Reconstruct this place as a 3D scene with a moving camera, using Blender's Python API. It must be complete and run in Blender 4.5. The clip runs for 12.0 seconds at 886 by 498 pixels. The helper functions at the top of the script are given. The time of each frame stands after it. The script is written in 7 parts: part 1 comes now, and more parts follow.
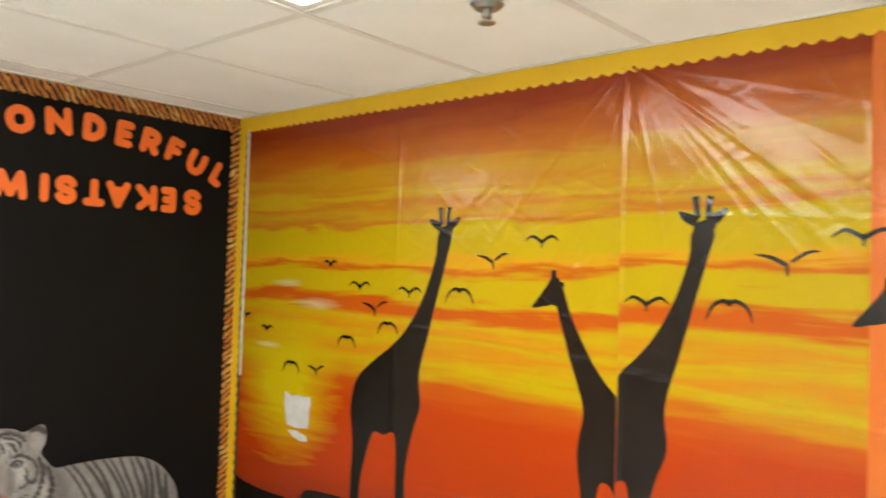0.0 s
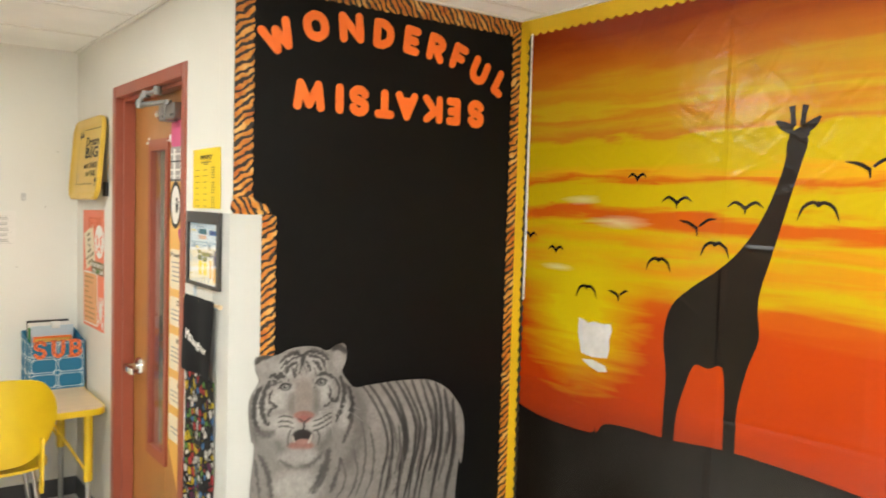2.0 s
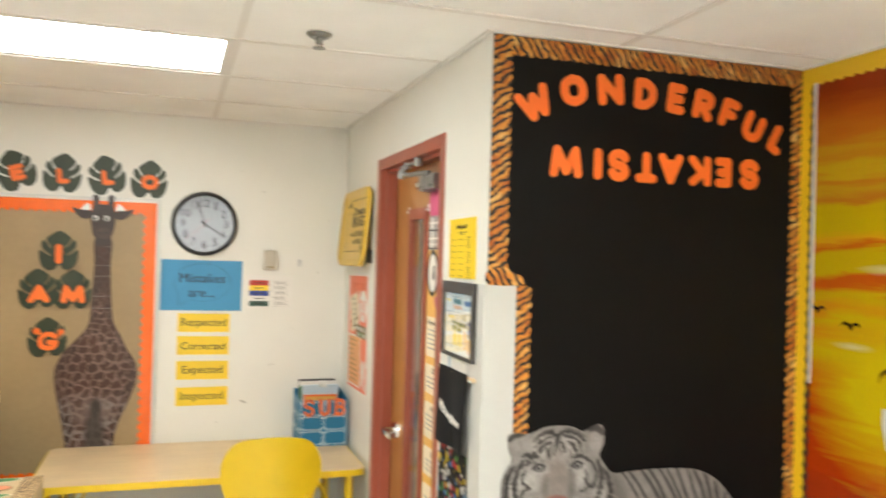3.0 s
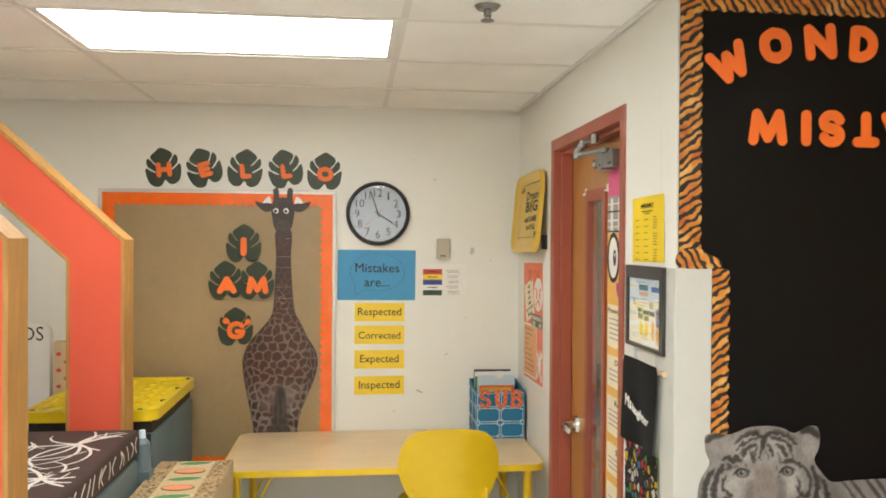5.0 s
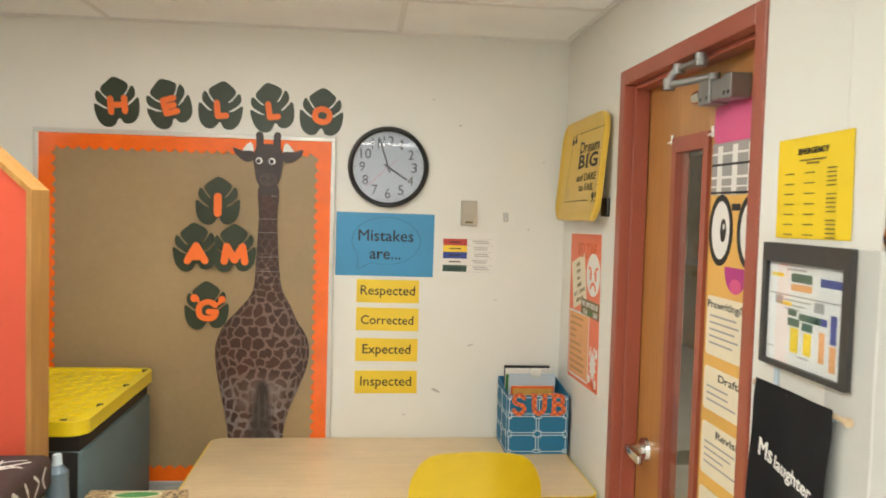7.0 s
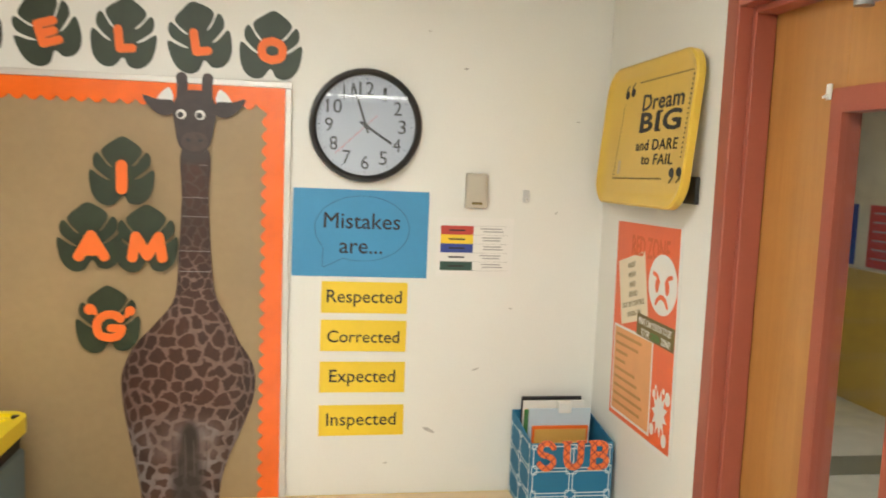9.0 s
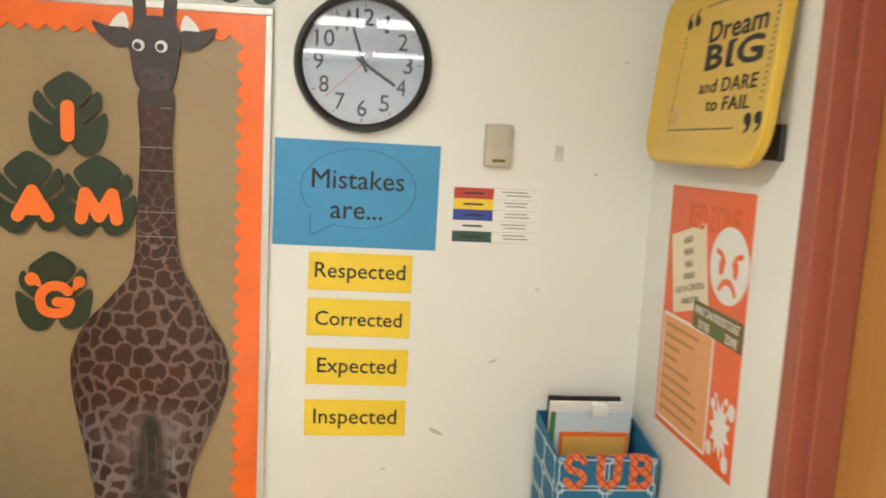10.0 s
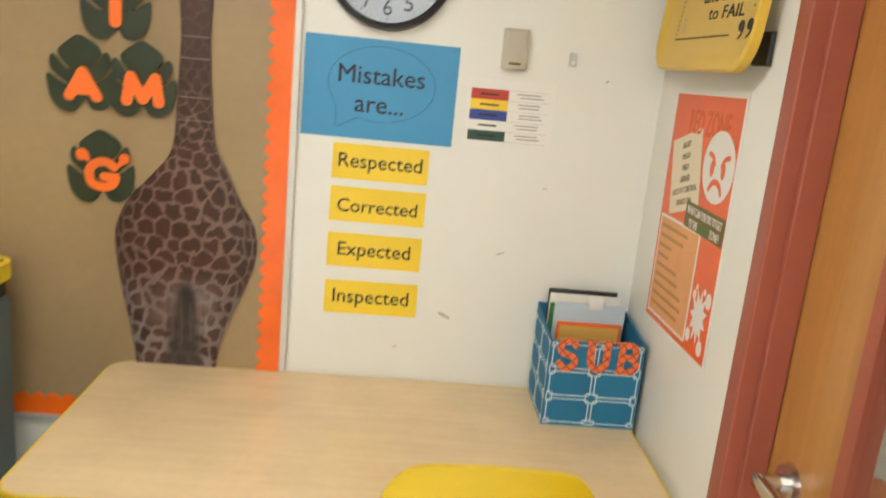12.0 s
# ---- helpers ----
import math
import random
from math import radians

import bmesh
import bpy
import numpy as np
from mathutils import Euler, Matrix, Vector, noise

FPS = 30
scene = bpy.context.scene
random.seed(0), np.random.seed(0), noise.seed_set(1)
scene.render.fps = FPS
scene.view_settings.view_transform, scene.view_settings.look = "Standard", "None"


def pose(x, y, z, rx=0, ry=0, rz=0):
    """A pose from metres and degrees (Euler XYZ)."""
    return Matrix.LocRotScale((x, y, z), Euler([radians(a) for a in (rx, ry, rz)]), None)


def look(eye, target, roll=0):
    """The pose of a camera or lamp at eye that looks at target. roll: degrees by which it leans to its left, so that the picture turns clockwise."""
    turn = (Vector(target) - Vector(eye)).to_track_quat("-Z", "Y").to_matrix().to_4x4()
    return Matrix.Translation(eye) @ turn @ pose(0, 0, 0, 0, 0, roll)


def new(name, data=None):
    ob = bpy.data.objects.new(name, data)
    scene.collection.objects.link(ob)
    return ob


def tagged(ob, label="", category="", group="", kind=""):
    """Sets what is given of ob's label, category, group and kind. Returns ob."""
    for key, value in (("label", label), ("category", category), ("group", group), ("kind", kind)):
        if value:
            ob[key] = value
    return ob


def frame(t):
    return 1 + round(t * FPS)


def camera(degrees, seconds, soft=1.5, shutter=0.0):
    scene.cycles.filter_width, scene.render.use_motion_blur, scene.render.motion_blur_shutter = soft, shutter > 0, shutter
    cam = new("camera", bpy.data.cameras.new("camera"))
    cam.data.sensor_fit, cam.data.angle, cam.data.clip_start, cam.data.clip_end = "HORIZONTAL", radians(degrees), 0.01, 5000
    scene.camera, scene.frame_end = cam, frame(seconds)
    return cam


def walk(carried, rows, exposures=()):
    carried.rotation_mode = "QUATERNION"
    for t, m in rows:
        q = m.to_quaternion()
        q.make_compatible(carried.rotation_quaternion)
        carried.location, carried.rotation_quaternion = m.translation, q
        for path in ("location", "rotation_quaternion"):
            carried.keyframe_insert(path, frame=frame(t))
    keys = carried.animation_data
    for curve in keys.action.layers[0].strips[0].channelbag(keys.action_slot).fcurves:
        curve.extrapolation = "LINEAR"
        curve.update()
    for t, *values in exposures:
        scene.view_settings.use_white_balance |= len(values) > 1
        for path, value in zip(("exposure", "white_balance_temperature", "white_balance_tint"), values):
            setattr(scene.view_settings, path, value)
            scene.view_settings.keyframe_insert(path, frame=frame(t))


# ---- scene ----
cam = camera(57.8, 12.0, soft=1.8, shutter=0.5)
PATH = [
    (0, (-0.869, -5.28, 1.762), (0.64, -3.97, 1.829), 1.8),
    (0.3, (-0.876, -5.175, 1.758), (0.564, -3.789, 1.842), 2.1),
    (0.5, (-0.879, -5.067, 1.747), (0.516, -3.639, 1.855), 2.5),
    (1, (-0.989, -4.831, 1.738), (0.321, -3.324, 1.84), 2.8),
    (1.5, (-0.928, -4.745, 1.698), (0.291, -3.16, 1.672), 2.7),
    (2, (-0.993, -4.756, 1.687), (0.19, -3.148, 1.572), 1.7),
    (2.5, (-1.048, -4.72, 1.705), (-0.052, -2.987, 1.636), 0.8),
    (3, (-0.944, -4.621, 1.722), (-0.311, -2.724, 1.737), 1.6),
    (3.5, (-0.898, -4.573, 1.732), (-0.494, -2.615, 1.764), 1.7),
    (3.7, (-0.901, -4.549, 1.719), (-0.556, -2.579, 1.759), 1.8),
    (5.3, (-0.934, -4.385, 1.701), (-0.719, -2.397, 1.666), 0.3),
    (5.5, (-0.979, -4.312, 1.699), (-0.746, -2.326, 1.653), 0.2),
    (6, (-1.007, -4.072, 1.683), (-0.758, -2.088, 1.619), -0.4),
    (6.5, (-0.889, -3.794, 1.698), (-0.68, -1.806, 1.624), 0.3),
    (7, (-0.895, -3.541, 1.684), (-0.697, -1.553, 1.583), 1.6),
    (7.2, (-0.94, -3.445, 1.704), (-0.715, -1.461, 1.592), 1.8),
    (8.8, (-0.923, -2.63, 1.751), (-0.658, -0.658, 1.552), 2.1),
    (9, (-0.944, -2.554, 1.747), (-0.628, -0.591, 1.537), 2.2),
    (9.5, (-0.952, -2.394, 1.716), (-0.582, -0.444, 1.471), 2.4),
    (10, (-0.789, -2.122, 1.691), (-0.58, -0.154, 1.405), 3.0),
    (10.5, (-0.751, -1.936, 1.686), (-0.639, 0.037, 1.378), 2.8),
    (11, (-0.787, -1.846, 1.664), (-0.64, 0.117, 1.311), 2.3),
    (11.5, (-0.721, -2.034, 1.653), (-0.535, -0.083, 1.255), 2.9),
    (12, (-0.734, -2.302, 1.636), (-0.604, -0.363, 1.164), 5.5),
]

from mathutils.geometry import delaunay_2d_cdt

walk(cam, [(t, look(eye, target, roll)) for t, eye, target, roll in PATH],
     exposures=[(0, -0.14), (1.0, -0.08), (1.5, 0.08), (2.0, 0.12), (2.7, 0.11), (3.5, -0.04), (5.5, -0.20), (7, -0.17), (9, 0.0), (10.5, -0.04), (12, -0.02)])

# ---- world and light ----
world = bpy.data.worlds.new("world")
scene.world = world
world.use_nodes = True
world.node_tree.nodes["Background"].inputs[0].default_value = (0.9, 0.93, 1.0, 1)
world.node_tree.nodes["Background"].inputs[1].default_value = 0.05
LAMP = 15.6           # strength of a ceiling troffer's diffuser
# strength of the unseen lamp added to brighten the hall
HALL_LAMP = 10.0

# ---- plan ----
H = 2.44             # ceiling
XE = 1.237           # wall with the sunset mural
YB = -2.234          # wall with the black paper
YS, XW = -7.2, -5.2  # walls behind the walker
T = 0.12
NORTH = Matrix(((1, 0, 0, 0), (0, 0, -1, 0), (0, 1, 0, 0), (0, 0, 0, 1)))
EAST = Matrix(((0, 0, -1, 0), (-1, 0, 0, 0), (0, 1, 0, 0), (0, 0, 0, 1)))


def on_north(u, v, n=0.0, y=0.0):
    """A frame on a wall that faces -y: u along x, v up, n out of the wall."""
    return Matrix.Translation((0, y, 0)) @ NORTH @ Matrix.Translation((u, v, n))


def on_east(u, v, n=0.0, x=0.0):
    """A frame on a wall that faces -x: u along -y, v up, n out of the wall."""
    return Matrix.Translation((x, 0, 0)) @ EAST @ Matrix.Translation((u, v, n))


# ---- materials ----
def mat(name, color, rough=0.5, metal=0.0, vary=0.12, scale=6.0, fine=60.0, bump=0.15, coat=0.0, spec=0.5, rnd=0.0, emit=0.0):
    """A surface with large stains and fine grain in colour, gloss and relief."""
    m = bpy.data.materials.new(name)
    m.use_nodes = True
    nt = m.node_tree
    b = nt.nodes["Principled BSDF"]
    b.inputs["Roughness"].default_value = rough
    b.inputs["Metallic"].default_value = metal
    b.inputs["Coat Weight"].default_value = coat
    b.inputs["Coat Roughness"].default_value = 0.12
    b.inputs["Specular IOR Level"].default_value = spec
    co = nt.nodes.new("ShaderNodeTexCoord")
    big = nt.nodes.new("ShaderNodeTexNoise")
    big.inputs["Scale"].default_value, big.inputs["Detail"].default_value = scale, 4
    small = nt.nodes.new("ShaderNodeTexNoise")
    small.inputs["Scale"].default_value, small.inputs["Detail"].default_value = fine, 3
    nt.links.new(co.outputs["Object"], big.inputs["Vector"])
    nt.links.new(co.outputs["Object"], small.inputs["Vector"])
    add = nt.nodes.new("ShaderNodeMath")
    add.operation = "MULTIPLY_ADD"
    add.inputs[1].default_value = 0.35
    nt.links.new(small.outputs[0], add.inputs[0])
    nt.links.new(big.outputs[0], add.inputs[2])
    ramp = nt.nodes.new("ShaderNodeMapRange")
    ramp.inputs["From Min"].default_value, ramp.inputs["From Max"].default_value = 0.4, 0.95
    ramp.inputs["To Min"].default_value, ramp.inputs["To Max"].default_value = 1 - vary, 1 + vary
    nt.links.new(add.outputs[0], ramp.inputs["Value"])
    hsv = nt.nodes.new("ShaderNodeHueSaturation")
    hsv.inputs["Color"].default_value = (*color, 1)
    last = ramp.outputs[0]
    if rnd:
        info = nt.nodes.new("ShaderNodeObjectInfo")
        r = nt.nodes.new("ShaderNodeMath")
        r.operation = "MULTIPLY_ADD"
        r.inputs[1].default_value = rnd
        nt.links.new(info.outputs["Random"], r.inputs[0])
        nt.links.new(last, r.inputs[2])
        last = r.outputs[0]
    nt.links.new(last, hsv.inputs["Value"])
    nt.links.new(hsv.outputs[0], b.inputs["Base Color"])
    if bump:
        bp = nt.nodes.new("ShaderNodeBump")
        bp.inputs["Strength"].default_value, bp.inputs["Distance"].default_value = bump, 0.002
        nt.links.new(add.outputs[0], bp.inputs["Height"])
        nt.links.new(bp.outputs[0], b.inputs["Normal"])
    if emit:
        b.inputs["Emission Color"].default_value = (*color, 1)
        b.inputs["Emission Strength"].default_value = emit
    return m


M_WALL = mat("wall_paint", (0.775, 0.755, 0.695), 0.45, vary=0.035, scale=1.6, fine=140, bump=0.12)
M_CEIL = mat("ceiling_tile", (0.90, 0.885, 0.85), 0.9, vary=0.05, scale=3, fine=220, bump=0.5)
M_GRID = mat("grid_paint", (0.78, 0.75, 0.70), 0.5, vary=0.03)
M_FLOOR = mat("vinyl_floor", (0.74, 0.73, 0.70), 0.3, vary=0.1, rnd=0.08)
M_BASE = mat("rubber_base", (0.06, 0.06, 0.065), 0.5)
M_DIFF = mat("diffuser", (0.965, 0.99, 0.935), 0.4, vary=0.02, emit=LAMP)
M_HALLD = mat("hall_fill_panel", (1.0, 0.95, 0.85), 0.4, vary=0.02, emit=HALL_LAMP)
M_RUST = mat("rust_red_paint", (0.34, 0.085, 0.05), 0.38, vary=0.10, scale=4, fine=90, bump=0.2)
M_CHROME = mat("chrome", (0.62, 0.61, 0.58), 0.15, metal=1.0, vary=0.06)
M_GREYM = mat("grey_enamel", (0.25, 0.245, 0.235), 0.36, metal=0.6, vary=0.15)
M_BLACK = mat("black_plastic", (0.018, 0.017, 0.017), 0.35, vary=0.2)
M_INK = mat("black_ink", (0.02, 0.018, 0.016), 0.6, vary=0.1, bump=0)
M_WHITE = mat("white_paper", (0.80, 0.77, 0.72), 0.6, vary=0.03, bump=0.05)
M_GLOSSW = mat("white_laminate", (0.78, 0.76, 0.71), 0.3, vary=0.03, bump=0.05)
M_YEL = mat("yellow_plastic", (0.74, 0.50, 0.012), 0.33, vary=0.07, fine=180, bump=0.12)
M_YELP = mat("yellow_card", (0.86, 0.60, 0.035), 0.42, vary=0.05, bump=0.06)
M_LID = mat("yellow_lid", (0.80, 0.60, 0.015), 0.28, vary=0.06, bump=0.1)
M_TEAL = mat("grey_blue_board", (0.105, 0.155, 0.165), 0.55, vary=0.10, scale=5)
# near-black for shade painted in the toy bin's openings, and the bench's dark top
M_DARK = mat("gap_shade_and_dark_top", (0.025, 0.022, 0.02), 0.7)
M_ORP = mat("orange_panel", (0.70, 0.095, 0.045), 0.5, vary=0.05, scale=3)
M_ORL = mat("orange_letter", (0.88, 0.165, 0.018), 0.5, vary=0.07, bump=0.08)
M_ORB = mat("orange_border", (0.90, 0.15, 0.012), 0.22, vary=0.08, scale=12, bump=0.25)
M_BLKP = mat("black_paper", (0.0042, 0.0037, 0.0036), 0.55, vary=0.35, scale=1.4, fine=14, bump=0.35, spec=0.15)
M_BLUE = mat("blue_card", (0.045, 0.27, 0.50), 0.38, vary=0.05, bump=0.06)
M_LEAF = mat("dark_green_leaf", (0.022, 0.035, 0.014), 0.45, vary=0.25, scale=18)
M_PINK = mat("pink_paper", (0.66, 0.10, 0.24), 0.5, vary=0.05)
M_CREAM = mat("cream_paper", (0.80, 0.70, 0.52), 0.6, vary=0.04)
M_SIL = mat("silver_trim", (0.62, 0.60, 0.56), 0.3, metal=0.35, vary=0.05)


def grain(name, c1, c2, rough, stretch, scale=5.0, coat=0.0):
    """Wood with grain along the axis with the smallest stretch."""
    m = mat(name, c1, rough, vary=0.08, bump=0.1, coat=coat)
    nt = m.node_tree
    b = nt.nodes["Principled BSDF"]
    co = nt.nodes["Texture Coordinate"]
    mp = nt.nodes.new("ShaderNodeMapping")
    mp.inputs["Scale"].default_value = stretch
    nz = nt.nodes.new("ShaderNodeTexNoise")
    nz.inputs["Scale"].default_value, nz.inputs["Detail"].default_value, nz.inputs["Distortion"].default_value = scale, 6, 0.6
    cr = nt.nodes.new("ShaderNodeValToRGB")
    cr.color_ramp.elements[0].position, cr.color_ramp.elements[1].position = 0.35, 0.7
    cr.color_ramp.elements[0].color, cr.color_ramp.elements[1].color = (*c1, 1), (*c2, 1)
    nt.links.new(co.outputs["Object"], mp.inputs[0])
    nt.links.new(mp.outputs[0], nz.inputs["Vector"])
    nt.links.new(nz.outputs[0], cr.inputs[0])
    nt.links.new(cr.outputs[0], nt.nodes["Hue/Saturation/Value"].inputs["Color"])
    return m


M_DOOR = grain("door_veneer", (0.42, 0.185, 0.045), (0.47, 0.215, 0.055), 0.35, (14, 0.8, 14), 3.0, coat=0.3)
M_WOOD = grain("birch_ply", (0.40, 0.19, 0.045), (0.50, 0.26, 0.075), 0.42, (16, 1.2, 16), 4.0)
M_TABLE = grain("maple_laminate", (0.67, 0.49, 0.28), (0.72, 0.54, 0.32), 0.30, (1.2, 16, 16), 3.0)

# ---- building helpers ----


def thing(name, m, label="", category="", group="", kind=""):
    ob = new(name)
    ob.empty_display_size = 0.05
    ob.matrix_world = m
    return tagged(ob, label, category, group, kind)


def part(name, bm, material, parent=None, label="", smooth=False):
    me = bpy.data.meshes.new(name)
    bmesh.ops.recalc_face_normals(bm, faces=bm.faces)
    bm.to_mesh(me)
    bm.free()
    for mm in (material if isinstance(material, (list, tuple)) else [material]):
        me.materials.append(mm)
    if smooth:
        me.polygons.foreach_set("use_smooth", [True] * len(me.polygons))
        me.set_sharp_from_angle(angle=radians(40))
    ob = new(name, me)
    if parent is not None:
        ob.parent = parent
    if label:
        ob["label"] = label
    return ob


def slab(u0, u1, v0, v1, n0, n1, bevel=0.0, seg=2, bm=None):
    own = bmesh.new()
    c = bmesh.ops.create_cube(own, size=1.0)
    bmesh.ops.scale(own, vec=(abs(u1 - u0), abs(v1 - v0), abs(n1 - n0)), verts=own.verts)
    bmesh.ops.translate(own, vec=((u0 + u1) / 2, (v0 + v1) / 2, (n0 + n1) / 2), verts=own.verts)
    if bevel:
        bmesh.ops.bevel(own, geom=list(own.edges), offset=bevel, segments=seg, profile=0.5, affect="EDGES")
    return own if bm is None else merge(bm, own)


def merge(bm, other):
    me = bpy.data.meshes.new("tmp")
    other.to_mesh(me)
    other.free()
    bm.from_mesh(me)
    bpy.data.meshes.remove(me)
    return bm


def cyl(p, q, r, seg=12, r2=None, bm=None):
    """A capped rod from p to q."""
    own = bmesh.new()
    p, q = Vector(p), Vector(q)
    bmesh.ops.create_cone(own, cap_ends=True, segments=seg, radius1=r, radius2=r if r2 is None else r2, depth=(q - p).length)
    own.transform(Matrix.Translation((p + q) / 2) @ (q - p).to_track_quat("Z", "Y").to_matrix().to_4x4())
    return own if bm is None else merge(bm, own)


def spline(pts, k=6, closed=True):
    """A smooth curve through a few control points."""
    n, out = len(pts), []
    for i in range(n if closed else n - 1):
        ids = [(i + d) % n if closed else min(max(i + d, 0), n - 1) for d in (-1, 0, 1, 2)]
        a, b, c, d = [np.array(pts[j], float) for j in ids]
        for s in range(k):
            t = s / k
            out.append(tuple(0.5 * (2 * b + (c - a) * t + (2 * a - 5 * b + 4 * c - d) * t * t + (3 * b - a - 3 * c + d) * t ** 3)))
    if not closed:
        out.append(tuple(np.array(pts[-1], float)))
    return out


def plate(pts, n0, n1, bm=None):
    """A flat outline with thickness."""
    bm = bm or bmesh.new()
    lo = [bm.verts.new((p[0], p[1], n0)) for p in pts]
    hi = [bm.verts.new((p[0], p[1], n1)) for p in pts]
    bm.faces.new(hi)
    bm.faces.new(list(reversed(lo)))
    for i in range(len(pts)):
        j = (i + 1) % len(pts)
        bm.faces.new((lo[i], lo[j], hi[j], hi[i]))
    return bm


def ellipse(cx, cy, rx, ry, seg=28, turn=0.0):
    c, s = math.cos(radians(turn)), math.sin(radians(turn))
    return [(cx + rx * math.cos(a) * c - ry * math.sin(a) * s, cy + rx * math.cos(a) * s + ry * math.sin(a) * c)
            for a in (2 * math.pi * i / seg for i in range(seg))]


def round_rect(u0, u1, v0, v1, r, seg=5):
    out = []
    for cx, cy, a0 in ((u1 - r, v1 - r, 0), (u0 + r, v1 - r, 90), (u0 + r, v0 + r, 180), (u1 - r, v0 + r, 270)):
        out += [(cx + r * math.cos(radians(a0 + 90 * i / seg)), cy + r * math.sin(radians(a0 + 90 * i / seg))) for i in range(seg + 1)]
    return out


def stroke(pts, n0, n1, k=5, bm=None, smooth=True):
    """A flat limb along points (u, v, half width), with round ends."""
    line = spline(pts, k, False) if smooth else [tuple(map(float, p)) for p in pts]
    left, right = [], []
    for i, (u, v, r) in enumerate(line):
        a, b = line[max(i - 1, 0)], line[min(i + 1, len(line) - 1)]
        d = math.atan2(b[1] - a[1], b[0] - a[0])
        left.append((u - r * math.sin(d), v + r * math.cos(d)))
        right.append((u + r * math.sin(d), v - r * math.cos(d)))
        if i in (0, len(line) - 1):
            s = d + (math.pi / 2 if i else -math.pi / 2) + (0 if i else 0)
            cap = [(u + r * math.cos(s - math.pi * j / 6), v + r * math.sin(s - math.pi * j / 6)) for j in range(1, 6)]
            if i:
                left += cap
            else:
                first = cap
    return plate(left + right[::-1] + first, n0, n1, bm)


def lettering(body, size, thick=0.001, bold=0.0, align="CENTER", round_=0.0, shear=0.0, spacing=1.0):
    """A mesh of letters in the built-in font, lying in u and v about the middle of its line, standing on n = 0."""
    cu = bpy.data.curves.new("letters", "FONT")
    cu.body, cu.size, cu.extrude, cu.offset = body, size, thick / 2, bold
    cu.align_x, cu.align_y, cu.shear, cu.space_character = align, "CENTER", shear, spacing
    cu.resolution_u = 3
    if round_:
        cu.bevel_depth, cu.bevel_resolution = round_, 1
    tmp = new("letters", cu)
    bpy.context.view_layer.update()
    me = bpy.data.meshes.new_from_object(tmp.evaluated_get(bpy.context.evaluated_depsgraph_get()))
    bpy.data.objects.remove(tmp)
    bpy.data.curves.remove(cu)
    bm = bmesh.new()
    bm.from_mesh(me)
    bpy.data.meshes.remove(me)
    bmesh.ops.translate(bm, vec=(0, 0, thick / 2), verts=bm.verts)
    return bm


def placed(bm, u=0, v=0, n=0, turn=0.0, su=1.0, sv=1.0):
    bm.transform(pose(u, v, n, 0, 0, turn) @ Matrix.Diagonal((su, sv, 1, 1)))
    return bm


def structure(name, bm, material, label="", category=""):
    return tagged(part(name, bm, material), label, category, kind="structure")


# ---- walls, floor, ceiling ----
DOOR_A, DOOR_B, DOOR_TOP = -0.758, -1.793, 2.180      # outer sides and top of the steel frame
structure("floor", slab(XW - T, XE + T, YS - T, T, -0.08, 0.0), M_FLOOR, "grey vinyl classroom floor", "floor")
structure("wall_north", slab(XW - T, T, 0, T, 0, H + 0.1), M_WALL, "cream painted classroom wall with scuff marks", "wall")
bm = slab(0, T, DOOR_A + 0.002, -0.001, 0, H + 0.1)
slab(0, T, YB + T, DOOR_B - 0.002, 0, H + 0.1, bm=bm)
slab(0, T, DOOR_B - 0.002, DOOR_A + 0.002, DOOR_TOP, H + 0.1, bm=bm)
structure("wall_door_side", bm, M_WALL, "cream painted wall around the classroom door", "wall")
structure("wall_recess", slab(0, XE + T, YB, YB + T - 0.001, 0, H + 0.1), M_WALL, "cream wall behind black paper", "wall")
structure("wall_east", slab(XE, XE + T, YS - T, YB - 0.001, 0, H + 0.1), M_WALL, "cream wall behind the sunset mural", "wall")
structure("wall_south", slab(XW - T, XE, YS - T, YS, 0, H + 0.1), M_WALL, "plain cream wall behind the walker", "wall")
structure("wall_west", slab(XW - T, XW, YS, -0.001, 0, H + 0.1), M_WALL, "plain cream wall across the room", "wall")

# ceiling: lay-in tiles, 0.61 x 1.22 m, with the troffers left open
GX, GY = [0.460 - 1.22 * i for i in range(-1, 6)], [-0.565 - 0.61 * i for i in range(-1, 12)]
# the two troffers of column 3 are unseen, added to light the west side
LIGHTS = {(1, 1), (0, 5), (1, 5), (3, 5), (0, 9), (1, 9), (3, 9)}        # column, row of a troffer
bm = bmesh.new()
for i in range(len(GX)):
    for j in range(len(GY) - 1):
        x1, x0 = min(GX[i], XE - 0.001), max(GX[i] - 1.22, XW)
        y1, y0 = min(GY[j], -0.001), max(GY[j + 1], YS)
        if (i - 1, j - 1) in LIGHTS or x1 - x0 < 0.03 or y1 - y0 < 0.03:
            continue
        dz = random.uniform(-0.0012, 0.0012)
        slab(x0 + 0.008, x1 - 0.008, y0 + 0.008, y1 - 0.008, H + 0.002 + dz, H + 0.018 + dz, bm=bm)
slab(XW, XE, YS, 0, H + 0.09, H + 0.1, bm=bm)
structure("ceiling", bm, M_CEIL, "white lay-in ceiling tiles", "ceiling")
bm = bmesh.new()
for x in GX:
    if XW < x < XE:
        slab(x - 0.012, x + 0.012, YS, -0.001, H - 0.001, H + 0.004, bm=bm)
for y in GY:
    if YS < y < 0:
        slab(XW, XE - 0.001, y - 0.012, y + 0.012, H - 0.0022, H + 0.003, bm=bm)
slab(XW, 0, -0.022, -0.002, H - 0.004, H + 0.002, bm=bm)
slab(-0.022, -0.002, YB, -0.022, H - 0.004, H + 0.002, bm=bm)
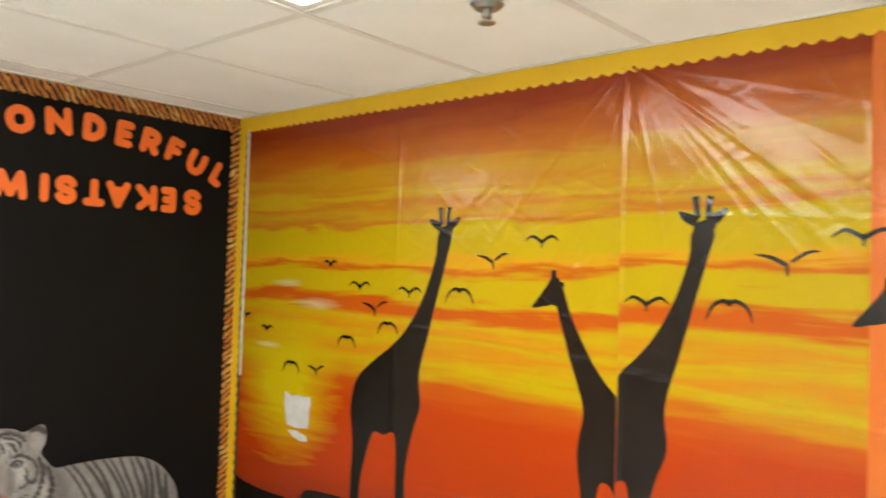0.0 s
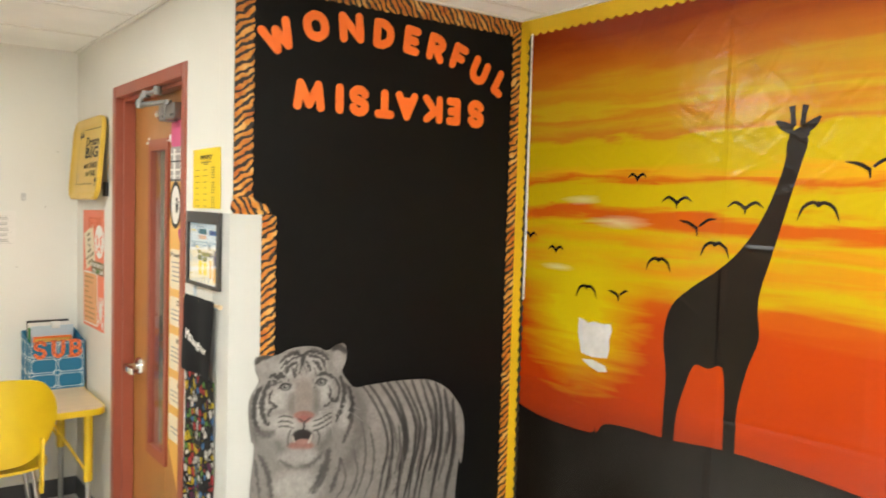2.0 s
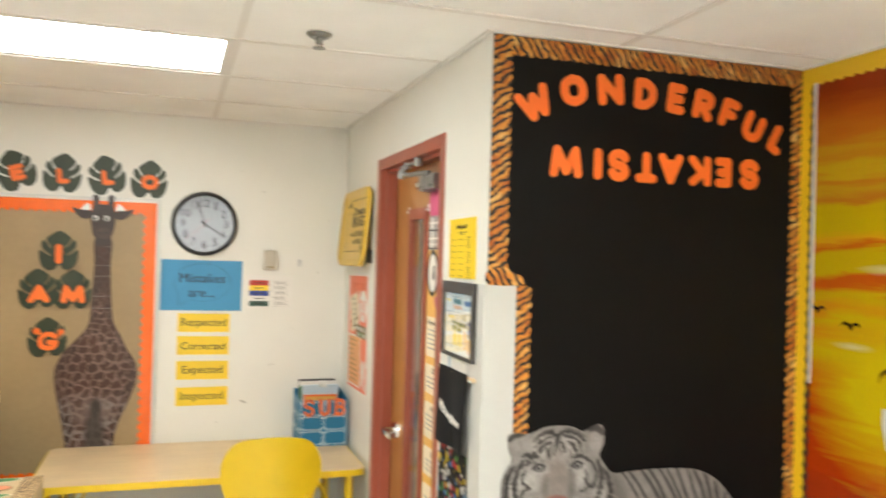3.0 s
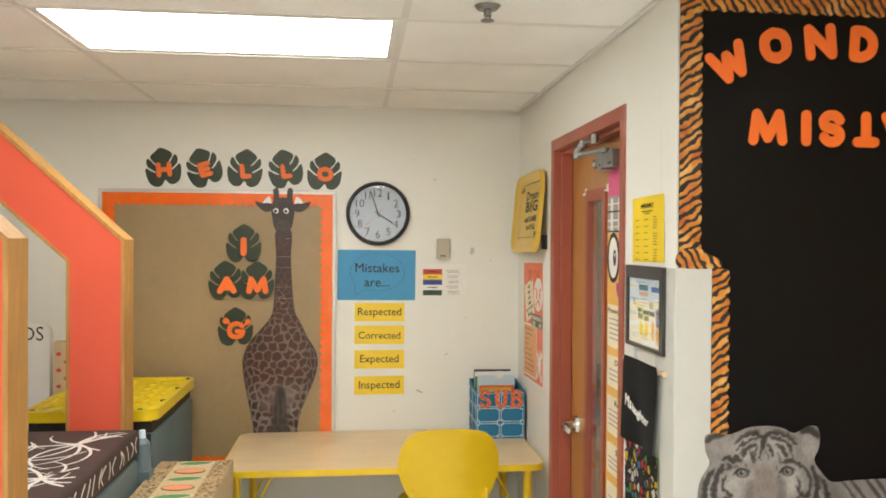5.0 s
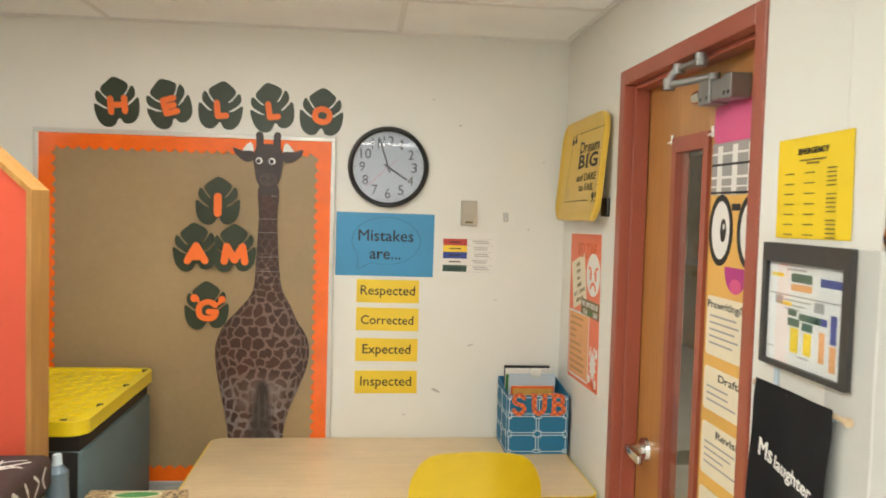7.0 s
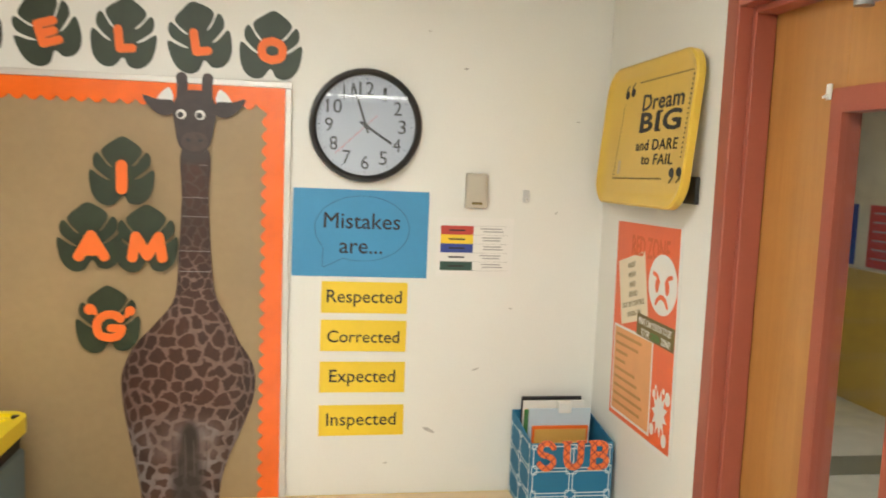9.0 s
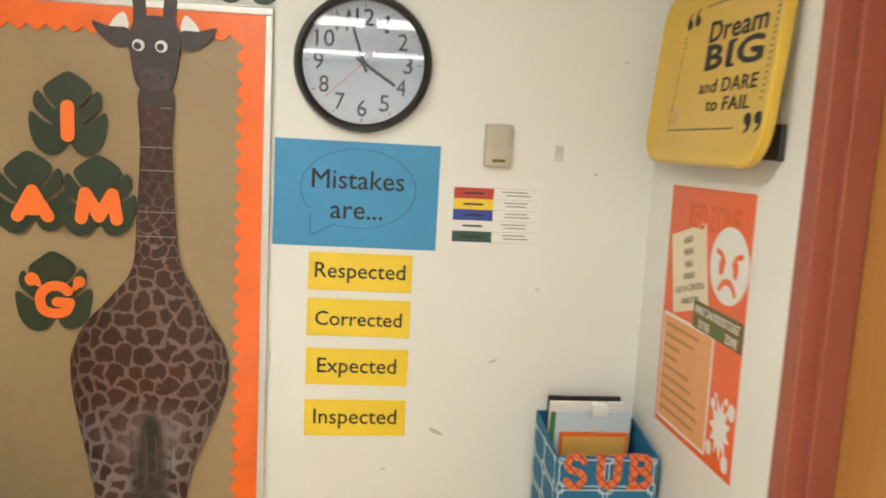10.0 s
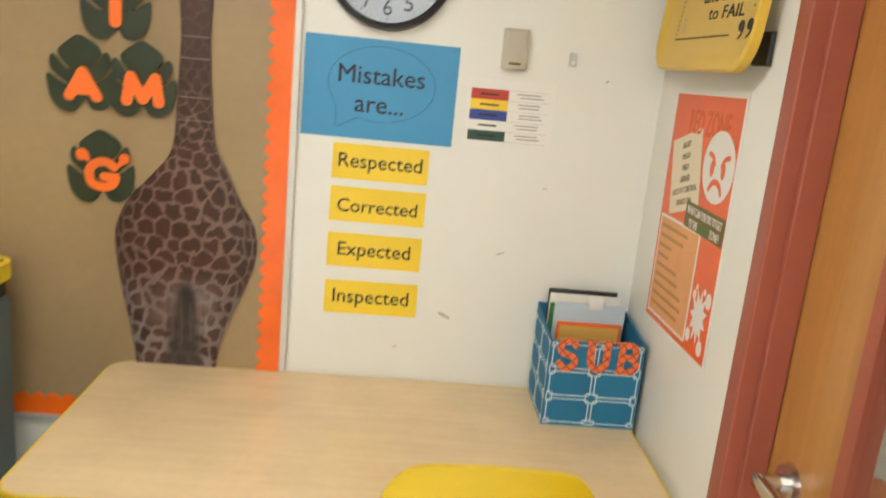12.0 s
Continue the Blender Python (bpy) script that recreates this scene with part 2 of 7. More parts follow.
slab(-0.022, XE, YB - 0.022, YB - 0.002, H - 0.004, H + 0.002, bm=bm)
slab(XE - 0.022, XE - 0.002, YS, YB - 0.022, H - 0.004, H + 0.002, bm=bm)
structure("trim_ceiling_grid", bm, M_GRID, "off-white metal ceiling grid", "trim")


def troffer(i, j):
    x0, y1 = 0.460 - 1.22 * (i + 1), -0.565 - 0.61 * j
    t = thing("ceiling_light", Matrix.Translation((x0 + 0.61, y1 - 0.305, H)), "bright white recessed fluorescent ceiling light", "light", "ceiling lights")
    part("diffuser", slab(-0.572, 0.572, -0.262, 0.262, 0.006, 0.012), M_DIFF, t)
    bm = slab(-0.609, -0.572, -0.304, 0.304, 0.004, 0.03)
    slab(0.572, 0.609, -0.304, 0.304, 0.004, 0.03, bm=bm)
    slab(-0.572, 0.572, -0.304, -0.262, 0.004, 0.03, bm=bm)
    slab(-0.572, 0.572, 0.262, 0.304, 0.004, 0.03, bm=bm)
    part("frame", bm, M_GRID, t)


for i, j in sorted(LIGHTS):
    troffer(i, j)



def fit_text(body, width, u, v, n=0.0, bold=0.0, turn=0.0, tall=None, thick=0.0006, **k):
    """Letters scaled to a width (and a height, if given), centred at u, v."""
    bm = lettering(body, 1.0, thick, **k)
    if bold:
        base = bm.copy()
        for i in range(1, 5):
            more = base.copy()
            placed(more, bold * math.cos(i * math.pi / 2), bold * math.sin(i * math.pi / 2), -0.00004 * i)
            merge(bm, more)
        base.free()
    xs, ys = [q.co.x for q in bm.verts], [q.co.y for q in bm.verts]
    s = width / (max(xs) - min(xs))
    sv = s if tall is None else tall / (max(ys) - min(ys))
    bmesh.ops.translate(bm, vec=(-(max(xs) + min(xs)) / 2, -(max(ys) + min(ys)) / 2, 0), verts=bm.verts)
    return placed(bm, u, v, n, turn, s, sv)


GLYPHS = {
    "W": [[(0, 1), (0.27, 0)], [(0.27, 0), (0.5, 0.8)], [(0.5, 0.8), (0.73, 0)], [(0.73, 0), (1, 1)]],
    "O": [[(0.5, 1), (0.12, 0.85), (0, 0.5), (0.12, 0.15), (0.5, 0)], [(0.5, 0), (0.88, 0.15), (1, 0.5), (0.88, 0.85), (0.5, 1)]],
    "N": [[(0, 0), (0, 1)], [(0, 1), (1, 0)], [(1, 0), (1, 1)]],
    "D": [[(0, 0), (0, 1)], [(0, 1), (0.45, 1), (0.88, 0.8), (1, 0.5), (0.88, 0.2), (0.45, 0), (0, 0)]],
    "E": [[(0, 0), (0, 1)], [(0, 1), (1, 1)], [(0, 0.5), (0.85, 0.5)], [(0, 0), (1, 0)]],
    "R": [[(0, 0), (0, 1)], [(0, 1), (0.5, 1), (0.9, 0.9), (1, 0.72), (0.88, 0.54), (0.5, 0.44), (0, 0.44)], [(0.45, 0.44), (1, 0)]],
    "F": [[(0, 0), (0, 1)], [(0, 1), (1, 1)], [(0, 0.48), (0.85, 0.48)]],
    "U": [[(0, 1), (0, 0.4), (0.14, 0.1), (0.5, 0), (0.86, 0.1), (1, 0.4), (1, 1)]],
    "L": [[(0, 1), (0, 0)], [(0, 0), (1, 0)]],
    "M": [[(0, 0), (0.12, 1)], [(0.12, 1), (0.5, 0.1)], [(0.5, 0.1), (0.88, 1)], [(0.88, 1), (1, 0)]],
    "S": [[(0.95, 0.84), (0.7, 1), (0.3, 1), (0.04, 0.82), (0.12, 0.6), (0.5, 0.5), (0.88, 0.4), (0.96, 0.18), (0.7, 0), (0.3, 0), (0.05, 0.16)]],
    "T": [[(0, 1), (1, 1)], [(0.5, 1), (0.5, 0)]],
    "A": [[(0, 0), (0.5, 1)], [(0.5, 1), (1, 0)], [(0.2, 0.28), (0.8, 0.28)]],
    "K": [[(0, 0), (0, 1)], [(0, 0.38), (0.95, 1)], [(0.35, 0.6), (1, 0)]],
    "H": [[(0, 0), (0, 1)], [(1, 0), (1, 1)], [(0, 0.5), (1, 0.5)]],
    "G": [[(0.94, 0.82), (0.7, 0.99), (0.35, 0.98), (0.06, 0.75), (0, 0.45), (0.12, 0.12), (0.5, 0), (0.86, 0.1), (1, 0.4)], [(1, 0.4), (0.56, 0.42)]],
    "B": [[(0, 0), (0, 1)], [(0, 1), (0.55, 1), (0.86, 0.9), (0.9, 0.74), (0.82, 0.58), (0.5, 0.52), (0, 0.52)], [(0, 0.52), (0.55, 0.52), (0.94, 0.4), (1, 0.25), (0.92, 0.09), (0.55, 0), (0, 0)]],
    "I": [[(0.5, 0), (0.5, 1)]],
}


def padded_letter(ch, w, h, r, n0, n1, u=0.0, v=0.0, turn=0.0):
    """A letter of rounded strokes, w wide and h high over all, r the half width of a stroke."""
    bm = bmesh.new()
    for k, line in enumerate(GLYPHS[ch]):
        pts = [((x - 0.5) * (w - 2 * r), (y - 0.5) * (h - 2 * r), r) for x, y in line]
        stroke(pts, n0, n1 + 0.00025 * k, 5 if len(pts) > 2 else 1, bm)
    return placed(bm, u, v, 0, turn)


def bars(rows, n0=0.0, n1=0.0006, bm=None):
    """Unreadable print: short flat bars (u0, u1, v, height)."""
    bm = bm or bmesh.new()
    for u0, u1, v, h in rows:
        slab(u0, u1, v - h / 2, v + h / 2, n0, n1, bm=bm)
    return bm


def ring(outer, inner, n0, n1, bm=None, closed=True):
    """A flat band between two outlines of as many points."""
    bm = bm or bmesh.new()
    k = len(outer)
    a = [[bm.verts.new((p[0], p[1], n)) for p in line] for n in (n0, n1) for line in (outer, inner)]
    for i in range(k if closed else k - 1):
        j = (i + 1) % k
        bm.faces.new((a[2][i], a[2][j], a[3][j], a[3][i]))
        bm.faces.new((a[0][j], a[0][i], a[1][i], a[1][j]))
        bm.faces.new((a[0][i], a[0][j], a[2][j], a[2][i]))
        bm.faces.new((a[1][j], a[1][i], a[3][i], a[3][j]))
    if not closed:
        for i in (0, k - 1):
            bm.faces.new((a[0][i], a[1][i], a[3][i], a[2][i]))
    return bm


def scallop(length, width, amp, pitch, n0, n1, phase=0.0):
    """A paper border along u from 0 to length: straight edge at v = 0, waves at v = width."""
    k = max(8, int(length / pitch * 8))
    top = [(length * i / k, width + amp * (abs(math.sin(math.pi * (length * i / k) / pitch + phase)) - 0.5)) for i in range(k + 1)]
    bm = bmesh.new()
    for (ua, va), (ub, vb) in zip(top, top[1:]):
        bm.faces.new([bm.verts.new(p) for p in ((ua, 0, n1), (ub, 0, n1), (ub, vb, n1), (ua, va, n1))])
        bm.faces.new([bm.verts.new(p) for p in ((ua, va, n1), (ub, vb, n1), (ub, vb, n0), (ua, va, n0))])
    bmesh.ops.remove_doubles(bm, verts=bm.verts, dist=1e-5)
    return bm


def node_mat(name, rough, spec=0.5, coat=0.0):
    m = bpy.data.materials.new(name)
    m.use_nodes = True
    nt = m.node_tree
    b = nt.nodes["Principled BSDF"]
    b.inputs["Roughness"].default_value, b.inputs["Coat Weight"].default_value = rough, coat
    b.inputs["Specular IOR Level"].default_value = spec
    co = nt.nodes.new("ShaderNodeTexCoord")
    mp = nt.nodes.new("ShaderNodeMapping")
    nt.links.new(co.outputs["Object"], mp.inputs[0])
    return m, nt, b, mp


def noise_node(nt, vec, scale, detail=4, dist=0.0):
    z = nt.nodes.new("ShaderNodeTexNoise")
    z.inputs["Scale"].default_value, z.inputs["Detail"].default_value, z.inputs["Distortion"].default_value = scale, detail, dist
    nt.links.new(vec, z.inputs["Vector"])
    return z


def ramp_node(nt, fac, stops, mode="LINEAR"):
    cr = nt.nodes.new("ShaderNodeValToRGB")
    cr.color_ramp.interpolation = mode
    e = cr.color_ramp.elements
    while len(e) < len(stops):
        e.new(0.5)
    for el, (p, c) in zip(e, stops):
        el.position, el.color = p, (*c, 1)
    nt.links.new(fac, cr.inputs[0])
    return cr


def math_node(nt, op, a, b, c=None):
    m = nt.nodes.new("ShaderNodeMath")
    m.operation = op
    for s, q in zip(m.inputs, (a, b, c)):
        if q is None:
            continue
        if isinstance(q, (int, float)):
            s.default_value = q
        else:
            nt.links.new(q, s)
    return m.outputs[0]


def bump_node(nt, b, height, strength, dist=0.002):
    bp = nt.nodes.new("ShaderNodeBump")
    bp.inputs["Strength"].default_value, bp.inputs["Distance"].default_value = strength, dist
    nt.links.new(height, bp.inputs["Height"])
    nt.links.new(bp.outputs[0], b.inputs["Normal"])


def vnoise(x, y, seed=0):
    """Smooth value noise on arrays, about -1 to 1."""
    x, y = np.asarray(x, float), np.asarray(y, float)
    xi, yi = np.floor(x), np.floor(y)
    fx, fy = x - xi, y - yi
    fx, fy = fx * fx * (3 - 2 * fx), fy * fy * (3 - 2 * fy)

    def corner(a, b):
        s = np.sin(a * 127.1 + b * 311.7 + seed * 74.7) * 43758.5453
        return 2 * (s - np.floor(s)) - 1
    top = corner(xi, yi + 1) * (1 - fx) + corner(xi + 1, yi + 1) * fx
    low = corner(xi, yi) * (1 - fx) + corner(xi + 1, yi) * fx
    return low * (1 - fy) + top * fy


def smooth01(x):
    x = np.clip(x, 0, 1)
    return x * x * (3 - 2 * x)


class Print:
    """Ink on a sheet: a colour for each point (x, y), laid on in soft strokes and spots."""

    def __init__(self, x, y, color):
        self.x, self.y = x, y
        self.c = np.empty((len(x), 3))
        self.c[:] = color

    def lay(self, mask, color):
        self.c += (np.asarray(color) - self.c) * np.clip(mask, 0, 1)[:, None]

    def spot(self, cx, cy, rx, ry, color, soft=0.5, turn=0.0, full=1.0):
        a = radians(turn)
        dx, dy = self.x - cx, self.y - cy
        d = np.hypot((dx * math.cos(a) + dy * math.sin(a)) / rx, (dy * math.cos(a) - dx * math.sin(a)) / ry)
        self.lay(full * smooth01((1 + soft / 2 - d) / soft), color)

    def line(self, pts, r, color, soft=4.0, full=1.0, rough=0.0, taper=True):
        pts = spline(pts, 5, False) if len(pts) > 2 else pts
        xs, ys = [p[0] for p in pts], [p[1] for p in pts]
        m = r + soft + 2 * rough
        near = np.nonzero((self.x > min(xs) - m) & (self.x < max(xs) + m) & (self.y > min(ys) - m) & (self.y < max(ys) + m))[0]
        if not len(near):
            return
        x, y = self.x[near], self.y[near]
        if rough:
            x, y = x + rough * vnoise(x / 9, y / 9, 3), y + rough * vnoise(x / 9, y / 9, 5)
        best, n = np.full(len(near), -1e9), len(pts) - 1
        for i, (a, b) in enumerate(zip(pts, pts[1:])):
            dx, dy = b[0] - a[0], b[1] - a[1]
            t = np.clip(((x - a[0]) * dx + (y - a[1]) * dy) / max(dx * dx + dy * dy, 1e-9), 0, 1)
            s = (i + t) / n
            w = r * (0.35 + 0.65 * np.sqrt(np.clip(4 * s * (1 - s), 0, 1))) if taper else r
            best = np.maximum(best, w - np.hypot(x - a[0] - t * dx, y - a[1] - t * dy))
        k = full * smooth01((best + soft / 2) / soft)
        self.c[near] += (np.asarray(color) - self.c[near]) * k[:, None]


def printed_sheet(name, outline, step, paint, material, parent, label="", n=0.0, wave=0.0):
    """A flat paper cut-out with a picture on it: a fine net of points inside an outline, each with its ink."""
    poly = np.array(outline, float)
    x0, y0 = poly.min(0)
    x1, y1 = poly.max(0)
    xs, ys = np.arange(x0 - step, x1 + 2 * step, step), np.arange(y0 - step, y1 + 2 * step, step)
    gx, gy = np.meshgrid(xs, ys)
    cx, cy = (gx[:-1, :-1] + step / 2).ravel(), (gy[:-1, :-1] + step / 2).ravel()
    hit = np.zeros(len(cx), bool)
    for (a, b), (c, d) in zip(poly, np.roll(poly, -1, 0)):
        if b != d:
            hit ^= ((b > cy) != (d > cy)) & (cx < (c - a) * (cy - b) / (d - b) + a)
    w = len(xs)
    base = (np.arange(len(ys) - 1)[:, None] * w + np.arange(w - 1)[None, :]).ravel()[hit]
    quads = np.stack([base, base + 1, base + w + 1, base + w], 1)
    used, back = np.unique(quads, return_inverse=True)
    quads = back.reshape(quads.shape)
    px, py = gx.ravel()[used], gy.ravel()[used]
    rim = np.nonzero(np.bincount(quads.ravel(), minlength=len(used)) < 4)[0]
    best, bx, by = np.full(len(rim), 1e9), px[rim].copy(), py[rim].copy()
    for a, b in zip(poly, np.roll(poly, -1, 0)):
        d = b - a
        t = np.clip(((px[rim] - a[0]) * d[0] + (py[rim] - a[1]) * d[1]) / max(d @ d, 1e-12), 0, 1)
        qx, qy = a[0] + t * d[0], a[1] + t * d[1]
        e = np.hypot(px[rim] - qx, py[rim] - qy)
        m = e < best
        best[m], bx[m], by[m] = e[m], qx[m], qy[m]
    col = paint(px, py)
    px[rim], py[rim] = bx, by
    pz = n + wave * vnoise(px * 6, py * 6, 2) + wave * 0.4 * vnoise(px * 25, py * 25, 4)
    me = bpy.data.meshes.new(name)
    me.from_pydata(np.stack([px, py, pz], 1).tolist(), [], quads.tolist())
    me.attributes.new("ink", "FLOAT_COLOR", "POINT")
    me.attributes["ink"].data.foreach_set("color", np.concatenate([np.clip(col, 0, 1), np.ones((len(px), 1))], 1).ravel().astype(np.float32))
    me.polygons.foreach_set("use_smooth", [True] * len(me.polygons))
    me.materials.append(material)
    ob = new(name, me)
    ob.parent = parent
    if label:
        ob["label"] = label
    return ob


def ink_material(name, rough):
    m, nt, b, mp = node_mat(name, rough)
    at = nt.nodes.new("ShaderNodeAttribute")
    at.attribute_name = "ink"
    g = noise_node(nt, mp.outputs[0], 160, 3)
    hs = nt.nodes.new("ShaderNodeHueSaturation")
    nt.links.new(at.outputs["Color"], hs.inputs["Color"])
    nt.links.new(math_node(nt, "MULTIPLY_ADD", g.outputs[0], 0.24, 0.88), hs.inputs["Value"])
    nt.links.new(hs.outputs[0], b.inputs["Base Color"])
    w = noise_node(nt, mp.outputs[0], 9, 3)
    bump_node(nt, b, w.outputs[0], 0.15, 0.004)
    return m


M_PRINT = ink_material("photo_print", 0.36)


def tiger_print():
    m, nt, b, mp = node_mat("tiger_stripe_paper", 0.5)
    mp.inputs["Rotation"].default_value = (0, 0, radians(-32))
    wv = nt.nodes.new("ShaderNodeTexWave")
    wv.inputs["Scale"].default_value = 13.5
    wv.inputs["Distortion"].default_value = 4.5
    wv.inputs["Detail"].default_value = 2.0
    wv.inputs["Detail Scale"].default_value = 1.6
    nt.links.new(mp.outputs[0], wv.inputs["Vector"])
    gap = noise_node(nt, mp.outputs[0], 38, 2)
    s = math_node(nt, "MULTIPLY_ADD", gap.outputs[0], 1.1, math_node(nt, "ADD", wv.outputs["Fac"], -0.55))
    hue = noise_node(nt, nt.nodes["Texture Coordinate"].outputs["Object"], 16, 2)
    base = ramp_node(nt, hue.outputs[0], [(0.35, (0.46, 0.11, 0.010)), (0.52, (0.62, 0.24, 0.03)), (0.70, (0.74, 0.45, 0.15))])
    mask = ramp_node(nt, s, [(0.36, (0, 0, 0)), (0.44, (1, 1, 1))])
    mix = nt.nodes.new("ShaderNodeMix")
    mix.data_type = "RGBA"
    nt.links.new(mask.outputs[0], mix.inputs[0])
    mix.inputs[6].default_value = (0.02, 0.013, 0.01, 1)
    nt.links.new(base.outputs[0], mix.inputs[7])
    nt.links.new(mix.outputs[2], b.inputs["Base Color"])
    return m


def spot_print(name, ground, spot, scale, lo, hi, rough=0.55):
    """Blotches of one colour on another."""
    m, nt, b, mp = node_mat(name, rough)
    z = noise_node(nt, mp.outputs[0], scale, 1.5, 1.2)
    cr = ramp_node(nt, z.outputs[0], [(lo, ground), (hi, spot)])
    nt.links.new(cr.outputs[0], b.inputs["Base Color"])
    return m


def apron_print():
    m, nt, b, mp = node_mat("school_print_cloth", 0.8)
    vo = nt.nodes.new("ShaderNodeTexVoronoi")
    vo.inputs["Scale"].default_value = 34
    ed = nt.nodes.new("ShaderNodeTexVoronoi")
    ed.feature = "DISTANCE_TO_EDGE"
    ed.inputs["Scale"].default_value = 34
    nt.links.new(mp.outputs[0], vo.inputs["Vector"])
    nt.links.new(mp.outputs[0], ed.inputs["Vector"])
    sep = nt.nodes.new("ShaderNodeSeparateColor")
    nt.links.new(vo.outputs["Color"], sep.inputs[0])
    col = ramp_node(nt, sep.outputs[0], [(0.0, (0.03, 0.03, 0.03)), (0.18, (0.75, 0.55, 0.03)), (0.36, (0.78, 0.76, 0.72)),
                                         (0.5, (0.60, 0.05, 0.05)), (0.6, (0.07, 0.22, 0.50)), (0.7, (0.15, 0.35, 0.08)), (0.8, (0.78, 0.76, 0.72)), (0.92, (0.16, 0.03, 0.10))], "CONSTANT")
    mask = ramp_node(nt, ed.outputs[0], [(0.10, (0, 0, 0)), (0.14, (1, 1, 1))])
    mix = nt.nodes.new("ShaderNodeMix")
    mix.data_type = "RGBA"
    nt.links.new(mask.outputs[0], mix.inputs[0])
    mix.inputs[6].default_value = (0.015, 0.014, 0.014, 1)
    nt.links.new(col.outputs[0], mix.inputs[7])
    nt.links.new(mix.outputs[2], b.inputs["Base Color"])
    return m


def plaid():
    m, nt, b, mp = node_mat("orange_plaid_card", 0.5)
    mp.inputs["Rotation"].default_value = (0, radians(45), 0)
    w = []
    for d in ("X", "Z"):
        q = nt.nodes.new("ShaderNodeTexWave")
        q.bands_direction = d
        q.inputs["Scale"].default_value = 16
        nt.links.new(mp.outputs[0], q.inputs["Vector"])
        w.append(q.outputs["Fac"])
    s = math_node(nt, "MAXIMUM", w[0], w[1])
    cr = ramp_node(nt, s, [(0.90, (0.78, 0.17, 0.04)), (0.965, (0.55, 0.08, 0.03)), (0.99, (0.13, 0.03, 0.05))])
    nt.links.new(cr.outputs[0], b.inputs["Base Color"])
    return m


def mural_print():
    """Sunset sky: bands of red, orange and yellow, pulled out sideways, brightest about the sun."""
    m, nt, b, mp = node_mat("sunset_film", 0.17, spec=0.33)
    obj = nt.nodes["Texture Coordinate"].outputs["Object"]
    mp.inputs["Scale"].default_value = (1.3, 9.0, 1)
    z1 = noise_node(nt, mp.outputs[0], 1.0, 5, 0.5)
    mp2 = nt.nodes.new("ShaderNodeMapping")
    mp2.inputs["Scale"].default_value = (3.0, 26.0, 1)
    nt.links.new(obj, mp2.inputs[0])
    z2 = noise_node(nt, mp2.outputs[0], 1.0, 4, 0.8)
    sep = nt.nodes.new("ShaderNodeSeparateXYZ")
    nt.links.new(obj, sep.inputs[0])
    v = math_node(nt, "MULTIPLY_ADD", z1.outputs[0], 0.15, math_node(nt, "ADD", sep.outputs[1], -0.075))
    v = math_node(nt, "MULTIPLY_ADD", z2.outputs[0], 0.08, math_node(nt, "ADD", v, -0.04))
    v = math_node(nt, "MULTIPLY_ADD", math_node(nt, "GREATER_THAN", sep.outputs[0], 4.142), -0.022, v)
    f = math_node(nt, "DIVIDE", math_node(nt, "ADD", v, -0.7), 1.7)
    red, deep, org, yel = (0.27, 0.035, 0.006), (0.40, 0.036, 0.003), (0.48, 0.088, 0.006), (0.48, 0.335, 0.004)

    def at(q):
        return (q - 0.7) / 1.7

    streak = (0.50, 0.09, 0.006)
    cr = ramp_node(nt, f, [(at(0.85), (0.26, 0.028, 0.008)), (at(1.02), deep), (at(1.28), (0.44, 0.046, 0.004)), (at(1.37), org), (at(1.44), yel), (at(1.485), (0.54, 0.21, 0.007)), (at(1.53), yel), (at(1.56), (0.54, 0.21, 0.007)),
                           (at(1.60), yel), (at(1.635), streak), (at(1.665), streak), (at(1.69), yel), (at(1.765), yel), (at(1.785), streak), (at(1.81), (0.60, 0.30, 0.008)), (at(1.84), yel), (at(1.93), yel),
                           (at(1.95), (0.46, 0.15, 0.012)), (at(1.985), (0.48, 0.28, 0.010)), (at(2.02), (0.48, 0.17, 0.010)), (at(2.05), (0.50, 0.33, 0.010)), (at(2.085), (0.48, 0.20, 0.010)), (at(2.13), (0.48, 0.25, 0.010)), (at(2.17), (0.46, 0.14, 0.010)), (at(2.26), (0.40, 0.085, 0.008)), (at(2.34), red)])
    d = nt.nodes.new("ShaderNodeVectorMath")
    d.operation = "DISTANCE"
    d.inputs[1].default_value = (2.62, 1.30, 0)
    mp3 = nt.nodes.new("ShaderNodeMapping")
    mp3.inputs["Location"].default_value = (0.0, 0.0, 0)
    nt.links.new(obj, mp3.inputs[0])
    nt.links.new(mp3.outputs[0], d.inputs[0])
    dn = math_node(nt, "MULTIPLY_ADD", z2.outputs[0], 0.22, d.outputs["Value"])
    glow = ramp_node(nt, dn, [(0.22, (1, 1, 1)), (0.46, (0, 0, 0))])
    mix = nt.nodes.new("ShaderNodeMix")
    mix.data_type = "RGBA"
    nt.links.new(glow.outputs[0], mix.inputs[0])
    nt.links.new(cr.outputs[0], mix.inputs[6])
    mix.inputs[7].default_value = (0.55, 0.40, 0.005, 1)
    last = mix.outputs[2]
    for cx, cy, r in ((2.80, 1.635, 0.17), (2.62, 1.715, 0.13), (2.50, 1.45, 0.10)):
        mq = nt.nodes.new("ShaderNodeMapping")
        mq.inputs["Location"].default_value, mq.inputs["Scale"].default_value = (-cx, -cy * 6.5, 0), (1, 6.5, 0)
        nt.links.new(obj, mq.inputs[0])
        ln = nt.nodes.new("ShaderNodeVectorMath")
        ln.operation = "LENGTH"
        nt.links.new(mq.outputs[0], ln.inputs[0])
        q = math_node(nt, "MULTIPLY_ADD", z2.outputs[0], 0.20, ln.outputs["Value"])
